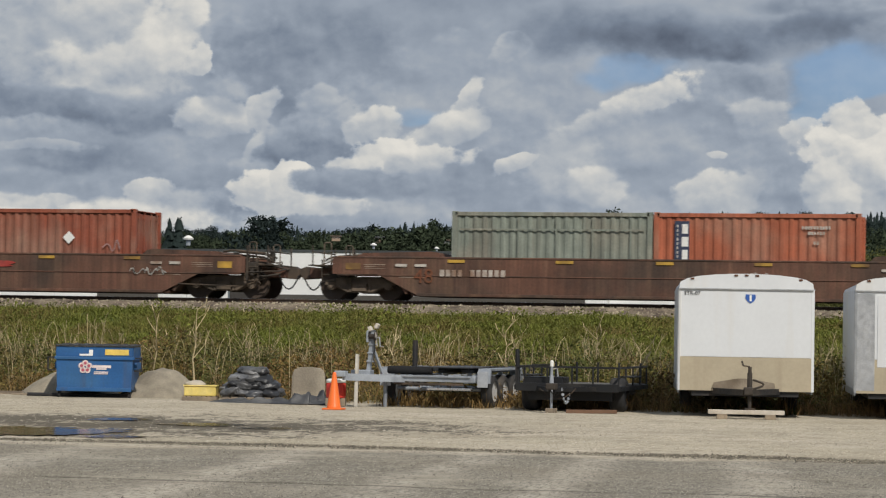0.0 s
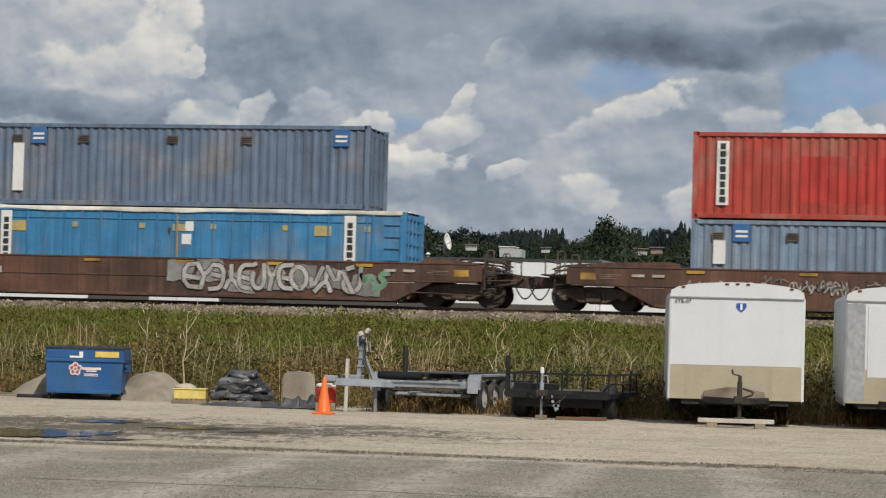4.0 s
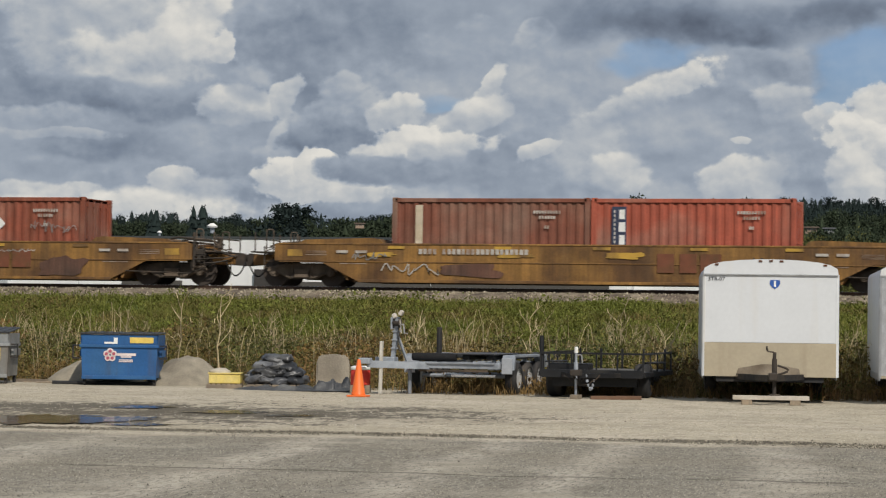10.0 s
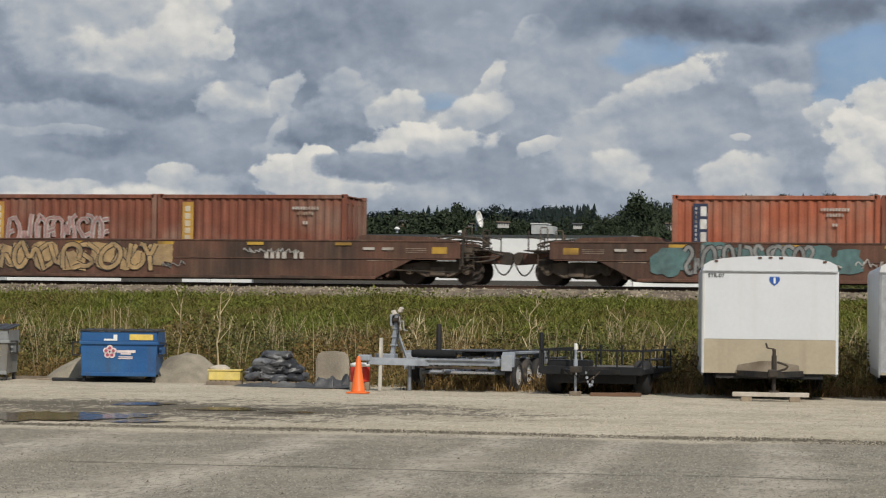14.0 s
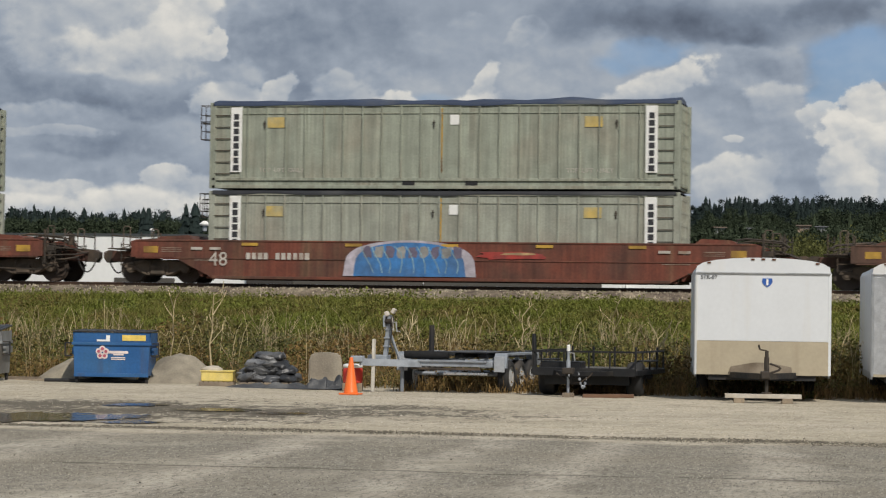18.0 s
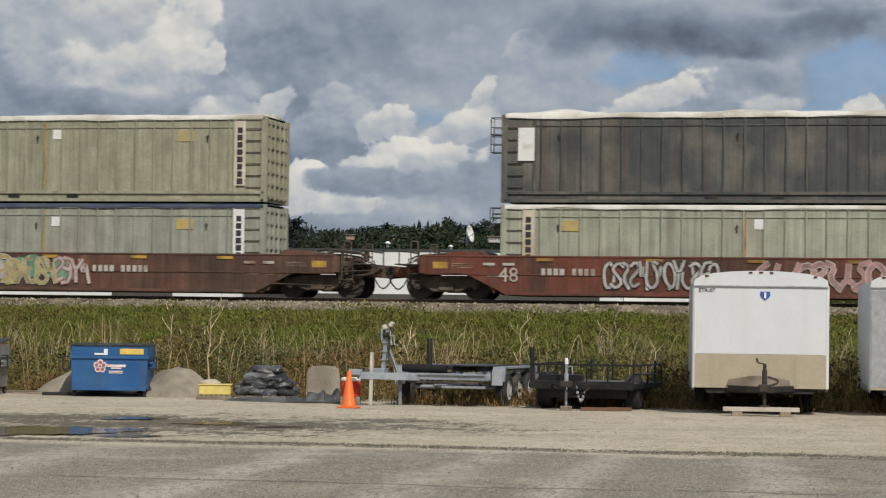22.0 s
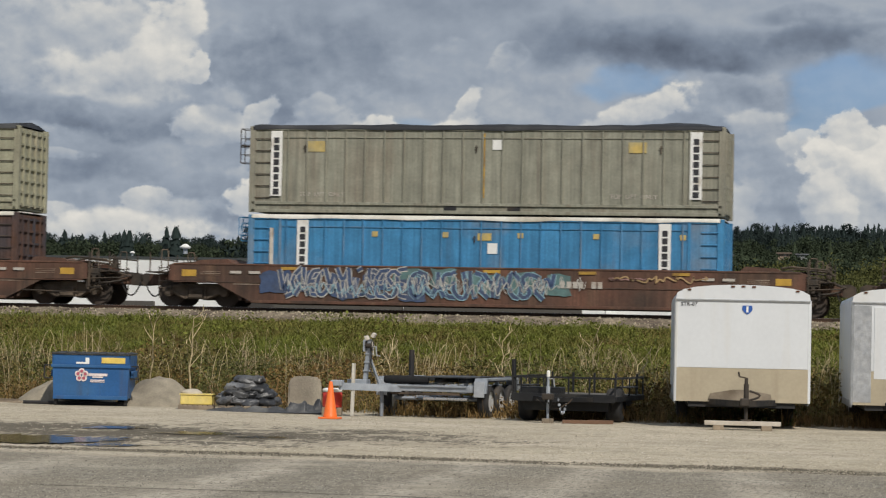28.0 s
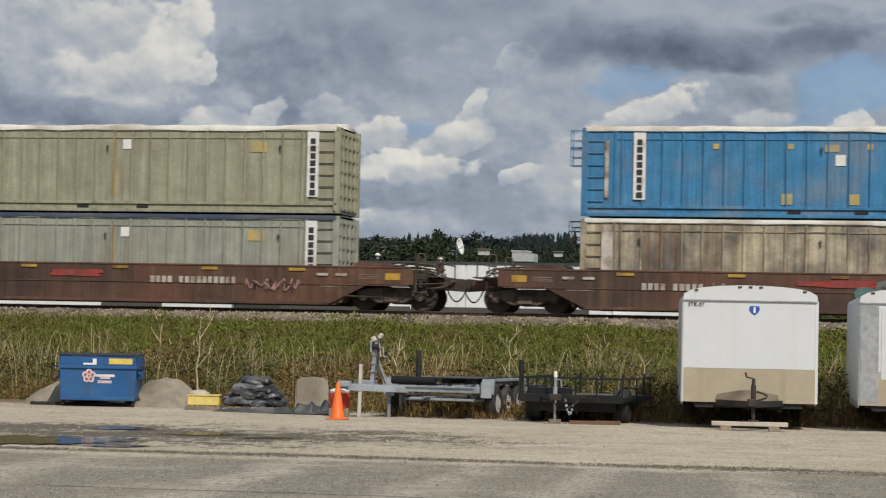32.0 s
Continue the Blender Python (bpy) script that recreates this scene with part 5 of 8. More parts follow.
def letter_row(parent, x0, x1, z, h, material, seed, y=-1.508, gap=None):
    """A row of plain blocks of the size of stencilled characters."""
    rnd = random.Random(seed)
    bm = B()
    x = x0
    k = 0
    while x + h * 0.6 < x1:
        if k != gap:
            box(bm, x, x + h * rnd.uniform(0.46, 0.6), y - 0.002, y + 0.002, z - h * 0.42, z + h * 0.42)
        x += h * 0.78
        k += 1
    return part("stencilled_bars", bm, material, parent)


def smear(parent, x, z, rx, rz, tone, seed, y=-1.498):
    bm = B()
    flat(bm, blob(random.Random(seed), x, z, rx, rz, 1.0, 20, seed), y)
    return part("paint_patch", bm, GRAFFITI[tone], parent, f"faded {tone} paint patch")


M_STENCIL = mat("dull_white_stencil", (0.48, 0.44, 0.39), 0.7, spot=(0.25, 0.16, 0.11), spots=0.35, scale=5)
M_TTX = mat("dark_red_marking", (0.17, 0.060, 0.030), 0.7, spot=(0.12, 0.06, 0.025), spots=0.35)
LOZ, HIZ = 0.28, 1.25
for i, x0, x1 in ((0, -6.4, -4.2), (1, -5.6, -3.1), (2, -4.9, -3.8), (3, -7.0, -5.4), (4, -6.0, -4.0), (8, 1.7, 3.7), (11, -6.0, -3.9), (13, -6.0, -4.2), (14, 1.8, 3.8), (15, 2.6, 4.4), (17, 2.5, 3.8), (18, -7.3, -6.4), (19, -5.4, -3.5), (20, 1.4, 4.2), (16, -6.2, -4.4), (12, 4.6, 5.9), (9, 3.6, 4.9), (10, -5.6, -3.5)):
    letter_row(CARS[i], x0, x1, 0.84, 0.24, M_STENCIL, i, gap=4)
for i, x0, x1 in ((5, -5.0, -1.7), (6, -5.2, -1.7), (7, -5.2, -2.0)):
    letter_row(CARS[i], x0, x1, 1.08, 0.19, M_STENCIL, i, gap=4)
for i, x in ((5, 2.7), (6, 2.0), (7, 2.5)):     # the operator's mark, as plain blocks
    for k, w in ((0.31, 0.5), (0.98, 0.5), (1.65, 0.62)):
        plate("mark_block", w, 0.56, M_TTX, CARS[i], x + k, 0.78, -1.502)
for i, x, tone in ((5, 5.2, M_INK), (6, 5.0, M_INK), (11, -6.9, M_STENCIL), (12, -7.0, M_STENCIL), (13, -7.0, M_STENCIL), (0, -6.9, M_TTX)):
    words("wagon_mark", "48", 0.62, tone, CARS[i], pose(x, -1.503, 0.72, 90, 0, 0), 0.002)
for i in range(21):     # small stencils at both ends
    for x in (-7.6, -7.0, 6.9, 7.5):
        plate("stencilled_bar", 0.36, 0.08, M_STENCIL, CARS[i], x, 1.06, -1.503)

scrawl(CARS[1], 6.1, 7.2, 0.62, 1.0, "white", 3)
smear(CARS[1], -1.4, 0.95, 0.7, 0.12, "red", 1), smear(CARS[1], 1.7, 0.98, 0.5, 0.1, "red", 2)
scrawl(CARS[0], 2.7, 3.7, 0.7, 1.0, "white", 4)
scrawl(CARS[2], -6.2, -4.8, 0.4, 1.05, "white", 5), scrawl(CARS[2], -3.2, -1.2, 0.5, 1.1, "white", 6), scrawl(CARS[2], 3.0, 6.0, 0.4, 1.1, "silver", 7, 0.02)
smear(CARS[2], 1.6, 0.72, 0.6, 0.12, "red", 3), scrawl(CARS[2], -2.6, -1.4, 0.6, 1.15, "white", 8, 0.03, 8), scrawl(CARS[2], -0.9, 0.2, 0.8, 1.15, "silver", 9, 0.02, 6), scrawl(CARS[2], 4.2, 6.4, 0.3, 1.2, "white", 10, 0.018, 7), scrawl(CARS[2], -3.9, -3.2, 0.85, 1.2, "silver", 14, 0.02, 5)
piece(CARS[3], 0.4, 6.0, LOZ, HIZ, "white", "black", "silver", 6, 11), piece(CARS[3], 6.0, 6.9, 0.35, 1.05, "green", "silver", None, 1, 12)
for x in (-2.0, 1.3):
    smear(CARS[4], x, 0.90, 0.5, 0.11, "red", 5 + x)
for x in (-3.6, -1.5, 2.7, 3.9, 5.3):
    scrawl(CARS[4], x - 0.15, x + 0.3, 0.3, 1.1, "silver", 20 + x, 0.045, 1)
scrawl(CARS[6], -7.2, -6.2, 0.75, 1.1, "silver", 31), scrawl(CARS[6], -6.3, -4.4, 0.3, 0.8, "white", 32, 0.035, 5)
piece(CARS[7], -1.3, 1.7, LOZ, HIZ, "grey", "black", None, 5, 33), scrawl(CARS[7], -5.0, -3.0, 0.35, 0.75, "silver", 34, 0.035), scrawl(CARS[7], 1.5, 4.5, 0.95, 1.12, "white", 35, 0.02)
piece(CARS[8], -5.7, -1.9, LOZ, HIZ + 0.06, "silver", "black", "teal", 6, 41), scrawl(CARS[8], -1.9, -1.1, 0.45, 0.85, "white", 42, 0.045), scrawl(CARS[8], -0.6, 0.5, 0.4, 0.95, "white", 43)
smear(CARS[8], -6.2, 0.7, 0.5, 0.4, "teal", 44), smear(CARS[8], -0.9, 0.75, 0.45, 0.35, "teal", 45)
piece(CARS[9], -6.3, 0.1, LOZ, HIZ, "sand", "black", "sand", 7, 51), scrawl(CARS[9], 0.2, 1.0, 0.4, 0.7, "silver", 52), scrawl(CARS[9], 2.9, 4.8, 0.85, 1.1, "white", 53)
piece(CARS[10], -6.9, -4.7, LOZ, HIZ, "teal", "white", "teal", 4, 61), piece(CARS[10], -3.3, 3.2, LOZ, HIZ, "grey", "black", "silver", 8, 62), piece(CARS[10], 3.5, 5.9, LOZ, HIZ, "teal", "white", "teal", 4, 63)
dome_piece(CARS[11], -2.6, 0.9, 0.26, 1.29), smear(CARS[11], 2.3, 0.92, 0.9, 0.12, "red", 74), smear(CARS[11], 2.5, 0.97, 0.5, 0.04, "sand", 75, -1.502)
piece(CARS[12], -4.9, 0.7, LOZ, HIZ + 0.06, "paleblue", "black", "purple", 7, 81), piece(CARS[12], -4.6, 0.4, LOZ, 0.6, "purple", "black", None, 5, 82, -1.514), smear(CARS[12], 2.9, 0.72, 0.4, 0.28, "sand", 83), scrawl(CARS[12], 0.9, 2.0, 0.3, 0.6, "white", 84)
piece(CARS[13], -4.1, -0.7, LOZ, HIZ, "white", "black", None, 6, 91), piece(CARS[13], 0.3, 5.8, LOZ, HIZ, "pink", "white", None, 6, 92), scrawl(CARS[13], 6.0, 7.2, 0.7, 1.1, "white", 93)
piece(CARS[14], -7.2, -3.1, LOZ, HIZ, "grey", "silver", "black", 6, 101), piece(CARS[14], -3.0, -1.2, LOZ, HIZ, "white", "pink", "yellow", 2, 102), piece(CARS[14], -1.3, 0.6, LOZ, HIZ, "yellow", "white", "green", 3, 103), piece(CARS[14], 0.5, 1.7, LOZ, HIZ, "white", "red", None, 2, 104)
piece(CARS[15], -5.9, -1.2, LOZ, HIZ, "silver", "grey", None, 5, 111), scrawl(CARS[15], 1.9, 3.6, 0.3, 1.0, "grey", 112, 0.05), smear(CARS[15], 1.5, 1.0, 0.7, 0.12, "red", 113)
piece(CARS[16], -2.9, 3.2, LOZ + 0.1, HIZ - 0.1, "sand", "silver", None, 9, 121), scrawl(CARS[16], -2.9, 3.0, 0.35, 1.1, "silver", 122, 0.03)
piece(CARS[17], -6.2, -2.2, LOZ, HIZ + 0.05, "navy", "white", "navy", 6, 131), piece(CARS[17], -2.1, 2.3, LOZ, HIZ, "navy", "paleblue", "teal", 6, 132), scrawl(CARS[17], -6.1, 2.2, 0.32, 1.25, "white", 133, 0.028, 26, -1.516), scrawl(CARS[17], -6.0, -1.0, 0.3, 0.9, "paleblue", 135, 0.028, 18, -1.518), scrawl(CARS[17], -2.0, 3.4, 0.35, 1.2, "white", 136, 0.022, 18, -1.52), scrawl(CARS[17], 4.0, 7.0, 0.9, 1.2, "sand", 137, 0.04, 9), scrawl(CARS[17], 3.9, 5.0, 0.95, 1.1, "pink", 134)
piece(CARS[18], -4.6, 0.3, LOZ, HIZ, "black", "silver", "black", 6, 141), piece(CARS[18], 1.8, 6.3, LOZ, HIZ - 0.05, "grey", "white", None, 7, 142), smear(CARS[18], 1.0, 0.85, 0.7, 0.2, "red", 143)
piece(CARS[19], 1.4, 6.2, LOZ, HIZ - 0.1, "grey", "teal", "teal", 6, 151), scrawl(CARS[19], -3.3, -2.6, 0.3, 1.1, "silver", 152, 0.05), smear(CARS[19], 0.4, 1.0, 1.2, 0.1, "red", 153)
scrawl(CARS[20], 4.5, 6.2, 0.4, 1.0, "pink", 161, 0.04), smear(CARS[20], -1.0, 1.0, 0.8, 0.1, "red", 162)
# yellow and dark blocks of older paint on the yellow wagons
for i in (5, 6, 7):
    for x, z, w, h, m in ((-2.2, 0.98, 1.1, 0.16, M_YELLOW), (1.1, 1.0, 1.0, 0.2, M_YELLOW), (5.5, 0.55, 1.4, 0.6, WELL["brown"]), (-6.4, 0.98, 0.9, 0.14, M_YELLOW), (-3.6, 0.5, 1.8, 0.4, WELL["brown"])):
        bm = B()
        flat(bm, blob(None, x, z, w * 0.5, h * 0.5, 1.0, 22, i * 7 + x), -1.4985)
        part("worn_patch", bm, m, CARS[i])

# panels on the 20-foot containers
YW = mat("ochre_panel", (0.52, 0.30, 0.06), 0.65, spot=(0.35, 0.17, 0.06), spots=0.4, scale=4)
TANP = PAINTS["panel_tan"]
YB = -1.222


def sign_panel(ob, x, kind):
    if kind == "navy":
        p = plate("sign_panel", 0.44, 1.98, NAVY_PANEL, ob, x, 1.28, YB, "dark navy sign panel with white blocks")
        shared(("lettering", "large"), letter_bars(5, 0.38, 0.2, 0.31, 8), M_WHITE, p, pose(0.09, -0.012, 0.0))
        shared(("lettering", "small"), letter_bars(14, 0.13, 0.05, 0.09, 9), M_OLDWHITE, p, pose(-0.13, -0.012, 0))
    else:
        p = plate("sign_panel", 0.36, 2.0, {"white": M_WHITE, "ochre": YW, "tan": TANP}[kind], ob, x, 1.28, YB, f"{kind} upright sign panel")
        shared(("lettering",), letter_bars(8, 0.225, 0.19, 0.19, 3), M_INK if kind == "white" else TANP, p, pose(0, -0.012, 0.0))


def data_rows(ob, x, z, seed):
    for k, (w, dz) in enumerate(((0.85, 0.0), (0.5, 0.16), (0.16, 0.45))):
        letter_row(ob, x - w / 2, x + w / 2, z - dz, 0.11, M_STENCIL, seed + k, YB - 0.008)


NAVY_ON = ((0, 1), (1, 0), (5, 0), (6, 1), (7, 0), (8, 0), (10, 0), (10, 1))
for i, k in NAVY_ON:
    sign_panel(BOX20[i][k], -2.2, "navy")
    data_rows(BOX20[i][k], 1.75, 2.1, i * 2 + k)
sign_panel(BOX20[1][1], -2.05, "white"), sign_panel(BOX20[7][1], -2.0, "ochre"), sign_panel(BOX20[8][1], -2.1, "tan"), sign_panel(BOX20[9][0], -2.2, "ochre"), sign_panel(BOX20[9][1], -2.05, "ochre"), sign_panel(BOX20[5][1], -2.15, "white")
plate("pale_stripe", 0.22, 2.1, TANP, BOX20[6][0], -2.2, 1.25, YB, "pale worn stripe")
for i, k in ((6, 0), (8, 1), (9, 1), (7, 1)):
    data_rows(BOX20[i][k], 1.75, 2.1, 40 + i)
plate("diamond_placard", 0.28, 0.28, M_WHITE, BOX20[1][1], 0.85, 1.62, YB, "white diamond placard", 45)
plate("diamond_placard", 0.28, 0.28, M_WHITE, BOX20[7][1], 0.2, 1.68, YB, "white diamond placard", 45)
piece(BOX20[9][0], -1.9, 1.5, 0.7, 1.95, "pink", "white", None, 6, 201, YB - 0.004)
scrawl(BOX20[7][1], 1.2, 2.7, 1.3, 1.9, "silver", 202, 0.02, 7, YB - 0.01)
scrawl(BOX20[1][1], 2.0, 2.6, 0.9, 1.8, "pink", 203, 0.04, 2, YB - 0.01)
for i, k in ((0, 0), (5, 1)):       # posts and bands of the grey-green boxes
    b = BOX20[i][k]
    for x in (-1.0, 0.15, 1.25, 2.4):
        plate("wall_band", 0.05, 2.2, M_BLACK if i == 5 else PAINTS["grey20"], b, x, 1.25, YB)
    plate("wall_band", 5.6, 0.05, PAINTS["grey20"], b, 0, 1.98, YB - 0.004)
    plate("hatch", 0.95, 0.6, PAINTS["grey20"], b, 1.0, 0.75, YB - 0.008, "shut side hatch")
bm = B()
for k in range(3):
    tube(bm, [(-2.3 + 0.2 * j, -1.26 - 0.015 * k, 2.26 - 0.045 * k - 0.09 * math.sin(math.pi * j / 23) + 0.03 * math.sin(j * 1.9 + k)) for j in range(24)], 0.065, 8)
part("rolled_tarpaulin", bm, PAINTS["tarp_black"], BOX20[5][1], "dark rolled tarpaulin hanging along the top", True)

# 40-foot containers
red = BOX40[2][1]
plate("sign_panel", 0.36, 1.9, M_WHITE, red, -5.2, 1.36, YB, "white upright sign panel")
shared(("lettering",), letter_bars(8, 0.225, 0.19, 0.19, 3), M_INK, red, pose(-5.2, YB - 0.012, 1.36))
patch = part("red_patch", corrugated(20 * 0.27749, 1.36, 0.27749, 0.036)(), PAINTS["bright_red"], red, "brighter red repainted patch")
patch.matrix_basis = pose(-0.139, -1.193, 0.52)
data_rows(red, 5.2, 2.3, 71), data_rows(red, 5.3, 0.55, 74)
M_BLUELOGO = mat("blue_logo_square", (0.05, 0.14, 0.34), 0.6)
for ob in (BOX40[2][0], BOX40[3][0]):
    for x in (-4.6, 5.2):
        q = plate("logo_square", 0.52, 0.52, M_BLUELOGO, ob, x, 2.2, YB, "blue square with white bars")
        for dz in (-0.1, 0.04):
            plate("logo_bar", 0.36, 0.07, M_WHITE, q, 0, dz, -0.01)
    for x in (-5.3, -3.1, -0.2, 2.2):
        plate("vent", 0.36, 0.24, mat("brown_vent", (0.10, 0.075, 0.055), 0.7, spot=(0.17, 0.15, 0.12), spots=0.4), ob, x, 2.1, YB, "brown louvred vent")
        for dz in (-0.06, 0.0, 0.06):
            plate("louvre", 0.30, 0.03, M_BLACK, ob, x, 2.1 + dz, YB - 0.010)
    plate("white_patch", 0.36, 1.5 if ob is BOX40[3][0] else 0.7, M_WHITE, ob, -5.25, 1.2 if ob is BOX40[3][0] else 1.62, YB - 0.004, "white repainted patch")

# lettering and scrawls on the waste containers
for i in (11, 12, 17, 18):
    for x in (-5.0, 4.6):
        words("handling_note", "TOP  LIFT  ONLY", 0.19, M_STENCIL, BALES[i][1], pose(x, -1.226, 0.56, 90, 0, 0), 0.001)
scrawl(BALES[15][1], 1.0, 3.0, 1.2, 1.9, "white", 301, 0.03, 7, -1.24), scrawl(BALES[15][1], 3.6, 5.9, 1.1, 1.7, "white", 302, 0.04, 5, -1.24)
smear(BALES[15][1], -0.1, 1.9, 0.35, 0.35, "sand", 303, -1.236)
smear(BALES[16][1], -4.0, 0.75, 1.0, 0.25, "grey", 304, -1.236)
scrawl(BALES[16][0], -3.5, -2.0, 0.9, 2.0, "grey", 305, 0.05, 4, -1.24)
plate("white_panel", 0.62, 1.6, M_OLDWHITE, BALES[18][0], -6.6, 1.3, -1.26, "scratched white end panel"), plate("white_panel", 0.4, 1.9, M_OLDWHITE, BALES[18][0], 6.4, 1.4, -1.26, "scratched white end panel")
plate("white_panel", 0.5, 1.0, M_WHITE, BALES[13][1], -6.55, 1.75, -1.26, "white notice panel"), plate("white_panel", 0.2, 1.5, M_OLDWHITE, BALES[13][1], 6.4, 1.7, -1.26, "worn white strip"), plate("white_panel", 0.16, 1.5, M_OLDWHITE, BALES[13][1], 6.75, 1.7, -1.26, "worn white strip")
plate("white_panel", 0.34, 1.7, M_OLDWHITE, BALES[19][0], -6.5, 1.4, -1.26, "stained white strip")
for x in (-1.2, 0.75):
    plate("placard", 0.32, 0.32, M_PLACARD, BALES[19][1], x, 0.55, -1.23)
for ob in (BALES[17][0], BALES[19][1], BALES[3][0]):
    for x in (-5.6, -3.3, -1.1, 1.2, 3.5, 6.1):
        plate("small_placard", 0.18, 0.16, M_PLACARD, ob, x, 2.1, -1.23)
    plate("wide_placard", 0.42, 0.22, M_PLACARD, ob, 0.1, 2.05, -1.228)
    plate("notice", 0.3, 0.32, M_WHITE, ob, 0.35, 1.7, -1.23)
    plate("pale_stripe", 0.12, 1.7, M_OLDWHITE, ob, -6.55, 1.4, -1.26)

# ---- things along the edge of the yard ----
def lathe(bm, profile, n=20, m=None, caps=True):
    rings = [[bm.verts.new((r * math.cos(2 * math.pi * k / n), r * math.sin(2 * math.pi * k / n), z)) for k in range(n)] for r, z in profile]
    for a, b in zip(rings, rings[1:]):
        for k in range(n):
            bm.faces.new((a[k], a[(k + 1) % n], b[(k + 1) % n], b[k]))
    if caps:
        bm.faces.new(rings[0][::-1])
        bm.faces.new(rings[-1])
    if m is not None:
        bmesh.ops.transform(bm, matrix=m, verts=[v for r in rings for v in r])
    return bm


def tyre_and_rim(parent, m, r=0.36, w=0.22, rim=None):
    """A wheel whose axle runs along x."""
    wheel = part("wheel", lathe(B(), [(r * 0.25, -w * 0.3), (r * 0.25, w * 0.3)], 12), M_BLACK, parent)
    wheel.matrix_basis = m @ pose(0, 0, 0, 0, 90, 0)
    part("tyre", lathe(B(), [(r * 0.62, -w / 2), (r * 0.9, -w / 2), (r, -w * 0.32), (r, w * 0.32), (r * 0.9, w / 2), (r * 0.62, w / 2)], 28, None, False), M_RUBBER, wheel, "black rubber tyre", True)
    part("rim", lathe(B(), [(r * 0.1, -w * 0.42), (r * 0.3, -w * 0.44), (r * 0.6, -w * 0.30), (r * 0.66, -w * 0.5), (r * 0.66, w * 0.5), (r * 0.6, w * 0.30), (r * 0.3, w * 0.44), (r * 0.1, w * 0.42)], 24), rim or mat("silver_wheel_paint", (0.66, 0.66, 0.65), 0.4, 0.2, grain=0.05), wheel, "bright metal rim", True)
    return wheel


M_BLUE = mat("blue_dumpster_paint", (0.018, 0.092, 0.255), 0.5, spot=(0.035, 0.12, 0.27), spots=0.4, streak=(0.06, 0.075, 0.12), streaks=0.25, scale=2.5)
M_GREYBIN = mat("grey_dumpster_paint", (0.25, 0.26, 0.26), 0.6, spot=(0.17, 0.16, 0.14), spots=0.4, streak=(0.14, 0.11, 0.08), streaks=0.3, scale=2.5)
M_PLASTIC = mat("black_plastic_lid", (0.03, 0.032, 0.036), 0.5)
M_LOGO = mat("pale_logo", (0.72, 0.62, 0.60), 0.6)
M_LOGO_RED = mat("red_logo", (0.42, 0.10, 0.14), 0.6)


